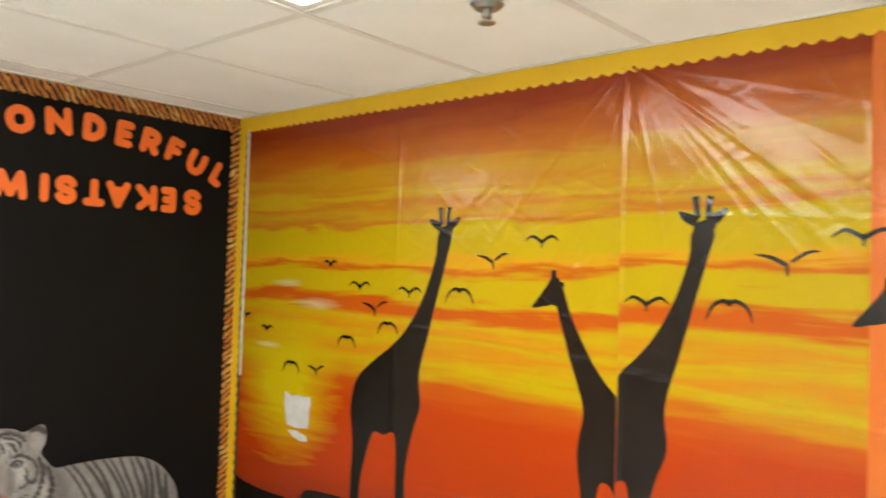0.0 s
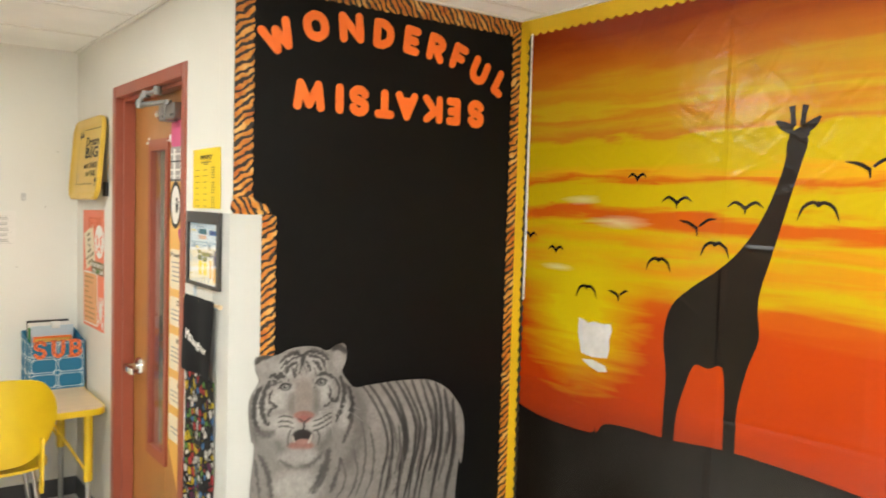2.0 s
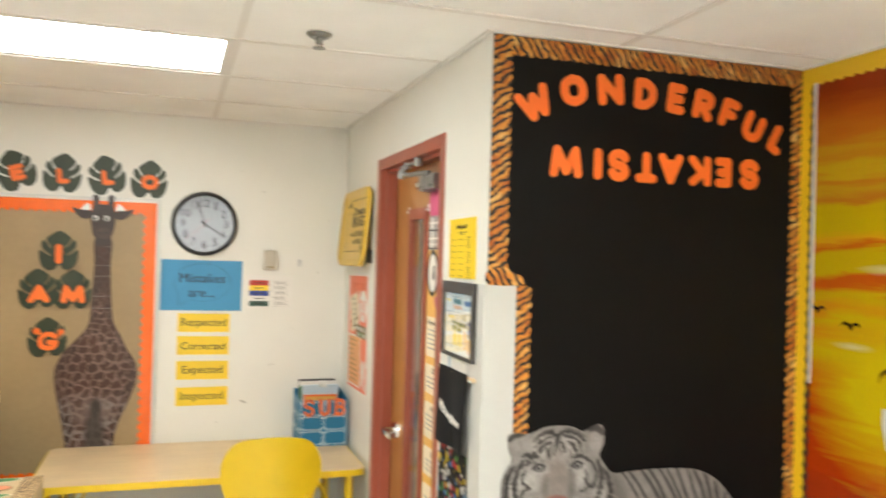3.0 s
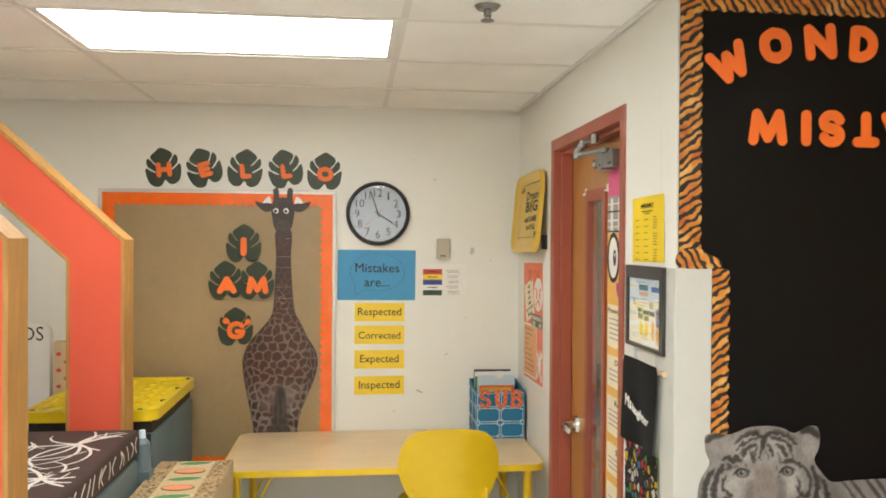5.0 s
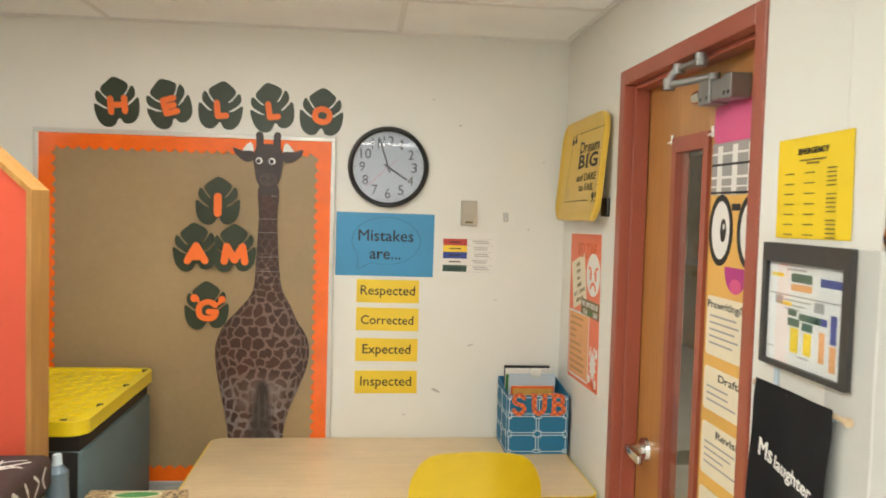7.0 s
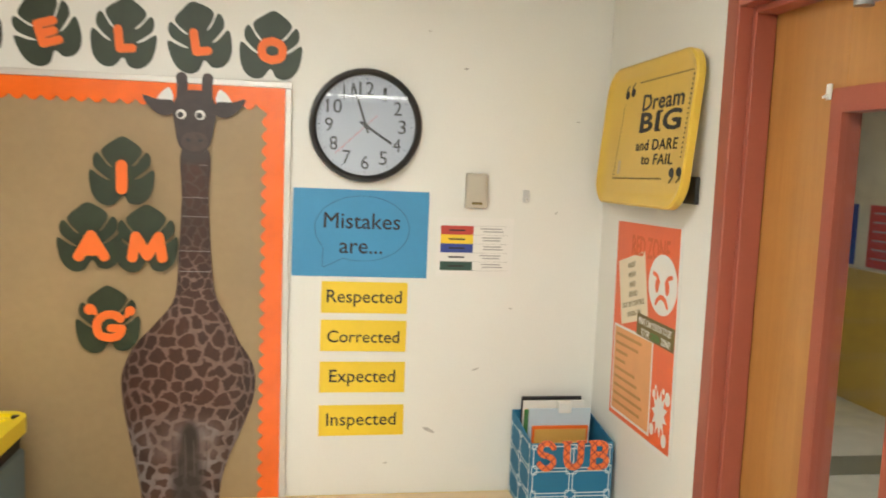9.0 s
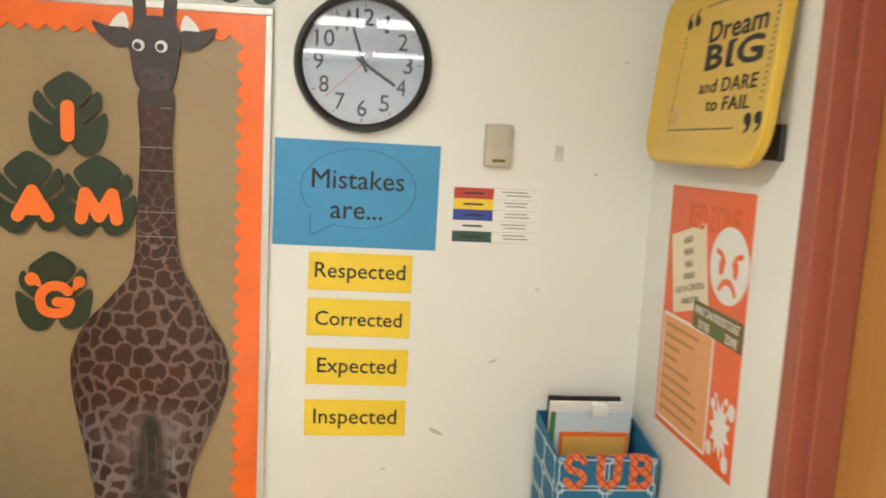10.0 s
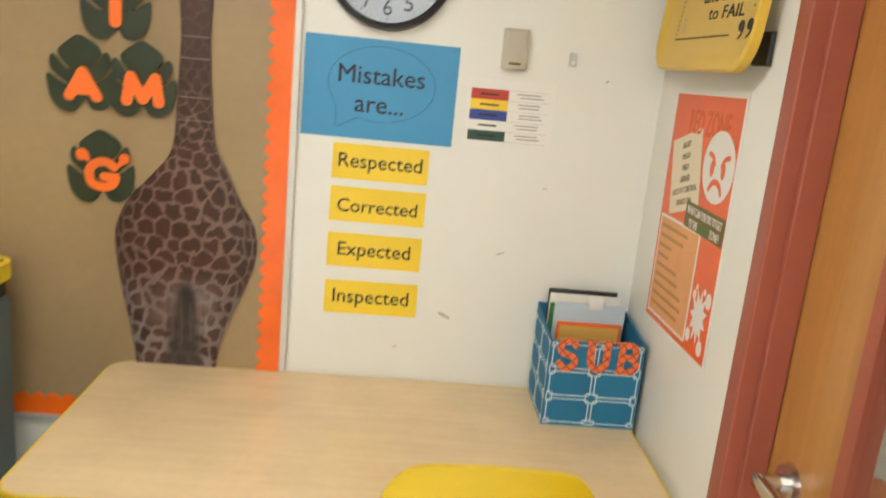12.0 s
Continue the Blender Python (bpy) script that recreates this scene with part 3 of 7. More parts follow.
        mk = ramp_node(nt, q, [(0.09, (0.75, 0.75, 0.75)), (r + 0.09, (0, 0, 0))])
        mx = nt.nodes.new("ShaderNodeMix")
        mx.data_type = "RGBA"
        nt.links.new(mk.outputs[0], mx.inputs[0])
        nt.links.new(last, mx.inputs[6])
        mx.inputs[7].default_value = (0.66, 0.58, 0.34, 1)
        last = mx.outputs[2]
    nt.links.new(last, b.inputs["Base Color"])
    w = noise_node(nt, obj, 7, 5, 1.2)
    bump_node(nt, b, w.outputs[0], 0.35, 0.006)
    return m


M_TIGERP = tiger_print()
M_MURAL = mural_print()
M_APRON = apron_print()
M_PLAID = plaid()
M_LEOP = spot_print("leopard_card", (0.52, 0.36, 0.19), (0.09, 0.045, 0.02), 85, 0.50, 0.56)
M_KRAFT = mat("brown_kraft_paper", (0.335, 0.232, 0.118), 0.36, vary=0.12, scale=2.5, fine=40, bump=0.35)
M_TAN = mat("tan_card", (0.56, 0.42, 0.25), 0.6, vary=0.06)
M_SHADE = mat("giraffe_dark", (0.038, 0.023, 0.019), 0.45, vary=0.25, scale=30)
M_SILH = mat("black_print", (0.009, 0.006, 0.004), 0.24, vary=0.3, scale=8, bump=0.25)
M_SUN = mat("pale_sun_print", (0.62, 0.58, 0.56), 0.2, vary=0.12, scale=20)
M_YBORD = mat("yellow_border_paper", (0.80, 0.50, 0.012), 0.5, vary=0.07, scale=5)
M_FURL = mat("white_fur_print", (0.30, 0.28, 0.265), 0.4, vary=0.3, scale=16, fine=120, bump=0.05)
M_BIN = mat("teal_blue_fabric", (0.012, 0.155, 0.29), 0.7, vary=0.10, fine=300, bump=0.3)
M_LATT = mat("white_lattice_print", (0.66, 0.72, 0.74), 0.7, vary=0.06)
M_BEIGE = mat("beige_plastic", (0.50, 0.45, 0.36), 0.5, vary=0.05)
M_CUSH = mat("brown_cushion_cloth", (0.045, 0.022, 0.018), 0.75, vary=0.25, fine=200, bump=0.3)
M_GREYT = mat("grey_print", (0.35, 0.33, 0.31), 0.6, vary=0.05, bump=0)
M_PAGE = mat("pale_blue_folder", (0.55, 0.64, 0.70), 0.5, vary=0.04)
M_GREEN = mat("green_print", (0.06, 0.22, 0.05), 0.5, vary=0.1)
M_OLIVE = mat("olive_print", (0.16, 0.115, 0.025), 0.5, vary=0.08)
M_RED = mat("red_print", (0.50, 0.05, 0.035), 0.5, vary=0.05)
M_NAVY = mat("blue_print", (0.03, 0.06, 0.28), 0.5, vary=0.05)
M_DKG = mat("dark_green_print", (0.025, 0.07, 0.05), 0.5, vary=0.05)
M_PALEO = mat("light_orange_print", (0.76, 0.36, 0.14), 0.5, vary=0.06, scale=10)
M_ZONE = mat("orange_red_poster", (0.80, 0.125, 0.025), 0.35, vary=0.06)
M_MAG = mat("magenta_print", (0.45, 0.04, 0.22), 0.5)
M_YPRT = mat("pencil_yellow_print", (0.76, 0.43, 0.10), 0.45, vary=0.06)
M_STEEL = mat("steel_leg", (0.45, 0.45, 0.44), 0.3, metal=0.9)
M_HALLW = mat("hall_wall", (0.62, 0.56, 0.42), 0.6)
M_HALLY = mat("hall_yellow_wainscot", (0.50, 0.33, 0.07), 0.5)
M_HALLF = mat("hall_floor_tile", (0.50, 0.50, 0.45), 0.25, rnd=0.1)
M_OTILE = mat("orange_floor_tile", (0.60, 0.20, 0.09), 0.3)
M_DTILE = mat("dark_floor_tile", (0.14, 0.15, 0.12), 0.3)


def glass(name, ior):
    m, nt, b, mp = node_mat(name, 0.02)
    b.inputs["Transmission Weight"].default_value, b.inputs["IOR"].default_value = 1.0, ior
    b.inputs["Base Color"].default_value = (0.96, 0.98, 0.97, 1)
    return m


M_GLASS = glass("door_glass", 1.18)
M_CLEAR = glass("clear_glass", 1.45)

# ---- door, frame and hall ----
FX = -0.006           # face of the steel frame
OA, OB, OTOP = DOOR_A - 0.052, DOOR_B + 0.052, DOOR_TOP - 0.052      # clear opening
door_frame = thing("door_frame", Matrix.Identity(4), "rust-red painted steel door frame", "door frame", kind="structure")
for name, y0, y1, z0, z1 in (("jamb", OA, DOOR_A, 0, DOOR_TOP), ("jamb", DOOR_B, OB, 0, DOOR_TOP), ("head", OB, OA, OTOP, DOOR_TOP)):
    part(name, slab(FX, T + 0.03, y0, y1, z0, z1, 0.004), M_RUST, door_frame)
for name, y0, y1, z0, z1 in (("stop", OA - 0.016, OA, 0, OTOP), ("stop", OB, OB + 0.016, 0, OTOP), ("stop", OB + 0.016, OA - 0.016, OTOP - 0.016, OTOP)):
    part(name, slab(0.030, 0.083, y0, y1, z0, z1, 0.003), M_RUST, door_frame)
DX = 0.085
door = thing("door_1", on_east(0, 0, 0, DX), "closed honey-stained wooden door with narrow window", "door", kind="structure")
DU0, DU1 = -OA + 0.004, -OB - 0.004
WU0, WU1, WV0, WV1 = 1.090, 1.302, 0.555, 1.885      # cut-out of the vision panel
bm = slab(DU0, WU0, 0.008, OTOP - 0.004, -0.034, 0, 0.002)
slab(WU1, DU1, 0.008, OTOP - 0.004, -0.034, 0, 0.002, bm=bm)
slab(WU0, WU1, WV1, OTOP - 0.004, -0.034, 0, bm=bm)
slab(WU0, WU1, 0.008, WV0, -0.034, 0, bm=bm)
part("leaf", bm, M_DOOR, door)
lite = part("window_frame", ring(round_rect(WU0 - 0.030, WU1 + 0.030, WV0 - 0.042, WV1 + 0.042, 0.010), round_rect(WU0, WU1, WV0, WV1, 0.004), -0.002, 0.011), M_RUST, door, "rust-red steel window frame")
part("reveal", ring(round_rect(WU0, WU1, WV0, WV1, 0.004), round_rect(WU0 + 0.006, WU1 - 0.006, WV0 + 0.006, WV1 - 0.006, 0.004), -0.036, 0.0105), M_RUST, lite)
pane = part("pane", slab(WU0 + 0.004, WU1 - 0.004, WV0 + 0.004, WV1 - 0.004, -0.006, -0.001), M_GLASS, lite)
pane.visible_shadow = False
bm = cyl((0.912, 0.880, 0), (0.912, 0.880, 0.014), 0.042, 28, 0.038)
cyl((0.912, 0.880, 0.012), (0.912, 0.880, 0.062), 0.017, 16, bm=bm)
slab(0.894, 1.030, 0.862, 0.894, 0.052, 0.072, 0.006, bm=bm)
part("lever_handle", bm, M_CHROME, door, "satin chrome lever handle", smooth=True)
clo = part("door_closer", slab(1.350, 1.555, 1.992, 2.048, 0.002, 0.056, 0.005), M_GREYM, door, "grey metal door closer")
part("cover_plate", slab(1.372, 1.440, 1.987, 2.053, 0.004, 0.063, 0.004), M_GREYM, clo)
part("end_block", slab(1.515, 1.562, 1.988, 2.052, 0.003, 0.060, 0.003), M_GREYM, clo)
for u in (1.385, 1.427, 1.527, 1.550):
    part("screw", cyl((u, 2.003, 0.058), (u, 2.003, 0.0645 if u < 1.5 else 0.062), 0.006, 10), M_BLACK, clo)
part("end_cap", cyl((1.296, 2.020, 0.032), (1.352, 2.020, 0.032), 0.022, 18, 0.026), M_CHROME, clo, smooth=True)
bm = cyl((1.405, 2.046, 0.034), (1.405, 2.074, 0.034), 0.016, 14)
cyl((1.405, 2.066, 0.034), (1.272, 2.058, 0.110), 0.011, 10, bm=bm)
cyl((1.272, 2.044, 0.110), (1.272, 2.076, 0.110), 0.017, 16, bm=bm)
part("arm", bm, M_GREYM, clo, smooth=True)
bm = cyl((1.272, 2.070, 0.110), (1.288, 2.100, 0.098), 0.012, 12)
slab(1.276, 1.440, 2.096, 2.108, 0.066, 0.100, 0.005, bm=bm)
cyl((1.288, 2.088, 0.088), (1.288, 2.116, 0.088), 0.018, 16, bm=bm)
cyl((1.428, 2.088, 0.084), (1.428, 2.122, 0.084), 0.016, 16, bm=bm)
part("forearm", bm, M_GREYM, clo, smooth=True)
for u in (1.040, 1.343):
    t = thing("adhesive_hook", on_east(u, 1.925, 0.001, DX), "small white adhesive hook on the door", "hook", "door hooks")
    part("base", slab(-0.008, 0.008, -0.018, 0.014, 0, 0.005, 0.002), M_GLOSSW, t)
    part("hook", cyl((0, -0.008, 0.005), (0, -0.014, 0.016), 0.003, 8), M_GLOSSW, t)

# pencil-shaped poster on the door leaf
pc = thing("pencil_poster", on_east(0, 0, 0.001, DX), "paper pencil with glasses listing writing steps", "poster")
PU0, PU1 = 1.346, 1.725
part("eraser", plate(round_rect(PU0 + 0.004, PU1 - 0.004, 1.885, 1.995, 0.025), 0, 0.001), M_PINK, pc, "pink paper eraser")
fer = part("ferrule", slab(PU0, PU1, 1.742, 1.885, 0, 0.0012), M_GREYT, pc, "grey plaid paper band")
bm = bmesh.new()
for v, h in ((1.855, 0.006), (1.79, 0.007), (1.765, 0.004)):
    slab(PU0, PU1, v - h / 2, v + h / 2, 0.0012, 0.0018, bm=bm)
for u in (1.38, 1.47, 1.56, 1.64):
    slab(u, u + 0.03, 1.743, 1.877, 0.0012, 0.0015, bm=bm)
part("check", bm, M_WHITE, fer)
bm = bmesh.new()
for v in (1.825, 1.748):
    slab(PU0, PU1, v - 0.003, v + 0.003, 0.0019, 0.0024, bm=bm)
part("stripe", bm, M_INK, fer)
part("body", plate([(PU0, 1.742), (PU1, 1.742), (PU1, 0.62), ((PU0 + PU1) / 2, 0.36), (PU0, 0.62)], 0, 0.001), M_YPRT, pc, "golden yellow paper pencil body")
for u in (1.418, 1.590):
    e = part("eye", plate(ellipse(u, 1.645, 0.056, 0.080), 0.001, 0.0016), M_WHITE, pc)
    part("glasses_rim", ring(ellipse(u, 1.645, 0.074, 0.098), ellipse(u, 1.645, 0.056, 0.080), 0.0016, 0.0024), M_INK, e)
    q = part("pupil", plate(ellipse(u + 0.016, 1.645, 0.018, 0.032, 20), 0.0016, 0.0022), M_INK, e)
    part("glint", plate(ellipse(u + 0.020, 1.656, 0.006, 0.009, 12), 0.0022, 0.0026), M_WHITE, q)
part("bridge", slab(1.480, 1.528, 1.70, 1.718, 0.001, 0.002), M_INK, pc)
mo = part("mouth", plate([(1.452, 1.548)] + [(1.518 + 0.066 * math.cos(a), 1.548 + 0.070 * math.sin(a)) for a in (math.pi * (1 + i / 16) for i in range(17))], 0.001, 0.0016), M_MAG, pc)
part("tongue", plate(ellipse(1.520, 1.498, 0.034, 0.020), 0.0016, 0.002), M_PINK, mo)
for title, v1, v0, w in (("Prewriting/Planning", 1.461, 1.295, 0.355), ("Drafting", 1.262, 1.140, 0.18), ("Revising", 1.104, 0.955, 0.18), ("Editing", 0.918, 0.80, 0.14), ("", 0.762, 0.65, 0)):
    c = part("step_card", plate(round_rect(PU0 + 0.008, PU1 - 0.008, v0, v1, 0.014), 0.001, 0.0016), M_CREAM, pc, "cream card with a writing step")
    if title:
        part("title", fit_text(title, w, (PU0 + PU1) / 2, v1 - 0.026, 0.0016, tall=0.028, bold=0.012), M_INK, c)
    part("print", bars([(PU0 + 0.03, PU0 + 0.03 + 0.22 * random.uniform(0.5, 1), v1 - 0.055 - 0.019 * i, 0.005) for i in range(int((v1 - v0 - 0.06) / 0.019))], 0.0016, 0.002), M_GREYT, c)

# hall behind the door
structure("hall_floor", slab(T, 4.6, -2.1, 6.6, -0.08, -0.002), M_HALLF, "pale hall floor tiles", "floor")
structure("hall_wall_far", slab(3.3, 3.4, -2.1, 6.5, 1.05, H), M_HALLW, "tan hall wall", "wall")
structure("hall_wainscot", slab(3.28, 3.4, -2.1, 6.5, 0, 1.05), M_HALLY, "yellow hall wainscot", "wall")
structure("hall_wall_end", slab(T, 3.4, 6.5, 6.6, 0, H), M_HALLW, "tan hall end wall", "wall")
structure("hall_wall_near", slab(XE + T + 0.001, 3.4, YB, YB + T, 0, H), M_HALLW, "tan hall wall", "wall")
structure("hall_wall_side", slab(0.001, T, T + 0.001, 6.5, 0, H), M_HALLW, "tan hall side wall", "wall")
structure("hall_ceiling", slab(T + 0.001, 3.4, YB + T, 6.6, H + 0.001, H + 0.08), M_CEIL, "hall ceiling", "ceiling")
# glowing panel out of view, added so the hall shows through the door window
hl = thing("hall_fill_light", Matrix.Translation((1.9, 1.5, H)), "unseen lamp panel added to brighten the hall", "light")
part("diffuser", slab(-0.3, 0.3, -0.6, 0.6, -0.02, -0.005), M_HALLD, hl)
structure("hall_floor_band", slab(T, 3.27, 1.62, 1.92, -0.002, 0.001), M_DTILE, "dark green floor stripe", "floor")
structure("hall_floor_accent", slab(0.9, 1.5, 0.2, 0.8, -0.002, 0.001), M_OTILE, "orange floor tiles", "floor")
for k, (y, mm) in enumerate(((2.0, M_NAVY), (2.75, M_RED), (3.5, M_NAVY))):
    t = thing("hall_board", on_east(-y, 1.32, 0.0, 3.3), "coloured notice board on the hall wall", "notice board", "hall boards")
    part("panel", slab(-0.3, 0.3, -0.24, 0.24, 0, 0.012), mm, t)
    part("print", bars([(-0.25, 0.2, 0.18 - 0.07 * i, 0.012) for i in range(6)], 0.012, 0.013), M_GREYT, t)


# ---- north wall: board, giraffe, leaves, clock, cards ----
bb = thing("bulletin_board", on_north(0, 0, 0.001), "brown paper bulletin board with orange scalloped border", "bulletin board")
BU0, BU1, BV0, BV1 = -2.277, -1.022, 0.450, 1.978
bm = bmesh.new()
nu, nv = 60, 60
gv = [[bm.verts.new((BU0 + 0.02 + (BU1 - BU0 - 0.04) * i / nu, BV0 + 0.02 + (BV1 - BV0 - 0.04) * j / nv,
                     0.010 + 0.004 * noise.noise(Vector((i * 0.13, j * 0.05, 3.1))) + 0.0012 * noise.noise(Vector((i * 0.6, j * 0.5, 1.0))))) for j in range(nv + 1)] for i in range(nu + 1)]
for i in range(nu):
    for j in range(nv):
        bm.faces.new((gv[i][j], gv[i + 1][j], gv[i + 1][j + 1], gv[i][j + 1]))
part("paper", bm, M_KRAFT, bb, "wrinkled brown kraft paper", smooth=True)
part("backing", slab(BU0 + 0.005, BU1 - 0.005, BV0 + 0.005, BV1 - 0.005, 0, 0.004), M_TAN, bb)
for u0, u1, v0, v1 in ((BU0, BU1, BV1 - 0.020, BV1), (BU0, BU1, BV0, BV0 + 0.020), (BU0, BU0 + 0.020, BV0 + 0.020, BV1 - 0.020), (BU1 - 0.020, BU1, BV0 + 0.020, BV1 - 0.020)):
    part("frame", slab(u0, u1, v0, v1, 0, 0.02, 0.003), M_SIL, bb, "silver metal frame")
BW = 0.062
for turn, u, v, length in ((180, BU1 - 0.018, BV1 - 0.018, BU1 - BU0 - 0.036), (0, BU0 + 0.018, BV0 + 0.018, BU1 - BU0 - 0.036),
                           (90, BU1 - 0.018, BV0 + 0.018, BV1 - BV0 - 0.036), (-90, BU0 + 0.018, BV1 - 0.018, BV1 - BV0 - 0.036)):
    part("border", placed(scallop(length, BW, 0.017, 0.044, 0.012, 0.0165), u, v, 0.0006 * (abs(turn) == 90), turn), M_ORB, bb, "glossy orange scalloped border")

gi = thing("giraffe_cutout", on_north(0, 0, 0.0185), "large paper giraffe cut-out with googly eyes", "paper cutout")
GIR_L = [(-1.346, 1.76), (-1.345, 1.62), (-1.354, 1.45), (-1.365, 1.31), (-1.415, 1.235), (-1.478, 1.164), (-1.515, 1.09), (-1.522, 1.02), (-1.507, 0.91), (-1.480, 0.775), (-1.460, 0.65), (-1.445, 0.49)]
GIR_R = [(-1.215, 0.49), (-1.228, 0.65), (-1.208, 0.77), (-1.155, 0.90), (-1.125, 0.99), (-1.120, 1.06), (-1.135, 1.115), (-1.172, 1.173), (-1.205, 1.245), (-1.243, 1.32), (-1.258, 1.45), (-1.266, 1.62), (-1.266, 1.76)]


def giraffe_coat(u, v):
    """Dark patches in a net of paler lines, closer together towards the flanks, fading to grey on the legs."""
    lo = np.interp(v, [p[1] for p in GIR_L[::-1]], [p[0] for p in GIR_L[::-1]])
    hi = np.interp(v, [p[1] for p in GIR_R], [p[0] for p in GIR_R])
    half, mid = (hi - lo) / 2, (hi + lo) / 2
    r = np.clip((u - mid) / half, -1, 1)
    neck = smooth01((v - 1.22) / 0.16)
    legs = smooth01((0.965 - v) / 0.11)
    q = np.arcsin(r * 0.985) * half * (0.86 + 0.1 * neck)
    wq, wv = q + 0.0075 * vnoise(u * 42, v * 42, 1) + 0.003 * vnoise(u * 130, v * 130, 6), v + 0.0075 * vnoise(u * 42, v * 42, 2) + 0.003 * vnoise(u * 130, v * 130, 7)
    size = 0.0470
    sv = (wv + 0.45 * np.maximum(0, wv - 1.24)) / (size * 0.98)
    sq = wq * (1 + 0.30 * neck) / size
    iq, iv = np.floor(sq), np.floor(sv)
    f1, f2, tone = np.full(len(u), 9.0), np.full(len(u), 9.0), np.zeros(len(u))
    for a in (-1, 0, 1):
        for b in (-1, 0, 1):
            cq, cv = iq + a, iv + b
            h1 = np.sin(cq * 12.9898 + cv * 78.233) * 43758.5453
            h2 = np.sin(cq * 39.346 + cv * 11.135) * 24634.6345
            h1, h2 = h1 - np.floor(h1), h2 - np.floor(h2)
            d = np.hypot(cq + 0.5 + 0.78 * (h1 - 0.5) + 0.5 * (np.mod(cv, 2) - 0.5) - sq, cv + 0.5 + 0.78 * (h2 - 0.5) - sv)
            m = d < f1
            f2 = np.where(m, f1, np.minimum(f2, d))
            tone = np.where(m, h1, tone)
            f1 = np.where(m, d, f1)
    gap = 0.165 - 0.05 * neck + 0.10 * legs + 0.06 * vnoise(u * 30, v * 30, 9)
    patch = smooth01(((f2 - f1) - gap) / 0.09 + 0.5)
    edge = 1 - 0.35 * np.abs(r) ** 3
    net = np.array([0.185, 0.112, 0.088])[None] * (1 - 0.62 * smooth01((v - 1.36) / 0.2))[:, None]
    net = net + (np.array([0.250, 0.218, 0.214])[None] - net) * (legs * (0.55 + 0.45 * vnoise(u * 24, v * 18, 11)))[:, None].clip(0, 1)
    dark = np.array([0.052, 0.0165, 0.0075])[None] * (0.80 + 0.45 * tone)[:, None] * (1 - 0.10 * neck)[:, None]
    dark = dark + (np.array([0.085, 0.040, 0.026])[None] - dark) * (0.6 * legs * (tone > 0.4))[:, None]
    pale = legs * smooth01(0.95 - np.abs(r) + 0.3 * vnoise(u * 20, v * 20, 12)) * smooth01((v - 0.76) / 0.08)
    patch = patch * (1 - 0.92 * pale)
    c = (net + (dark - net) * patch[:, None]) * edge[:, None] * (1 + 0.12 * vnoise(u * 260, v * 90, 15))[:, None]
    sheet = Print(u, v, (0, 0, 0))
    sheet.c = c
    sheet.spot(-1.318, 0.86, 0.026, 0.055, (0.030, 0.018, 0.013), 0.9)
    sheet.spot(-1.322, 0.70, 0.050, 0.17, (0.036, 0.026, 0.022), 0.8, full=0.9)
    for s in range(9):
        a = -1.372 + 0.013 * s
        sheet.line([(a, 0.875 - 0.01 * (s % 3)), (a + 0.002, 0.80), (a + 0.004 * (1 if s % 2 else -1), 0.735)], 0.0014, (0.15, 0.12, 0.11) if s % 2 else (0.03, 0.02, 0.016), 0.004, 0.6)
    sheet.spot(-1.306, 1.75, 0.055, 0.030, (0.040, 0.026, 0.022), 0.9)
    return sheet.c


printed_sheet("body", spline(GIR_L + GIR_R, 4), 0.0023, giraffe_coat, M_PRINT, gi, "brown patched giraffe body", 0.003, 0.0006)
part("backing", plate(spline([(p[0] + (0.002 if i < len(GIR_L) else -0.002), p[1]) for i, p in enumerate(GIR_L + GIR_R)], 4), 0, 0.0015), M_WHITE, gi)
hd = part("head", plate(spline([(-1.372, 1.88), (-1.366, 1.83), (-1.358, 1.785), (-1.34, 1.757), (-1.308, 1.75), (-1.278, 1.757), (-1.260, 1.785), (-1.252, 1.83), (-1.246, 1.88), (-1.262, 1.925), (-1.31, 1.94), (-1.356, 1.925)], 4), 0.003, 0.007), M_SHADE, gi)
for s, c in ((-1, -1.372), (1, -1.246)):
    part("ear", plate(spline([(c, 1.868), (c + s * 0.035, 1.862), (c + s * 0.07, 1.888), (c + s * 0.085, 1.918), (c + s * 0.045, 1.908), (c, 1.905)], 4), 0.003, 0.0065), M_SHADE, gi)
    part("ear_tuft", plate(spline([(c, 1.905), (c + s * 0.045, 1.909), (c + s * 0.012, 1.945)], 3), 0.0025, 0.006), M_WHITE, gi)
    u = -1.309 + s * 0.036
    part("horn", stroke([(u, 1.92, 0.016), (u, 1.955, 0.015), (u + s * 0.002, 1.975, 0.016)], 0.003, 0.0068), M_SHADE, gi)
    e = part("eye", cyl((-1.3195 + s * 0.0275, 1.866, 0.007), (-1.3195 + s * 0.0275, 1.866, 0.011), 0.0145, 20), M_GLOSSW, gi, "plastic googly eye")
    part("pupil", cyl((-1.3195 + s * 0.0275 - 0.002, 1.864, 0.011), (-1.3195 + s * 0.0275 - 0.002, 1.864, 0.0125), 0.009, 16), M_BLACK, e)
    part("nostril", plate(ellipse(-1.309 + s * 0.018, 1.79, 0.007, 0.005, 12, 20 * s), 0.007, 0.0075), M_BLACK, hd)
part("muzzle", plate(ellipse(-1.308, 1.786, 0.040, 0.030), 0.007, 0.0072), mat("giraffe_muzzle", (0.062, 0.038, 0.032), 0.45, vary=0.3, scale=40), hd)
for v, a in ((1.716, 0.036), (1.617, 0.040), (1.559, 0.042), (1.453, 0.046), (1.39, 0.047)):
    part("join_line", slab(-1.305 - a, -1.305 + a, v - 0.0007, v + 0.0007, 0.003, 0.0036), M_GREYT, gi)

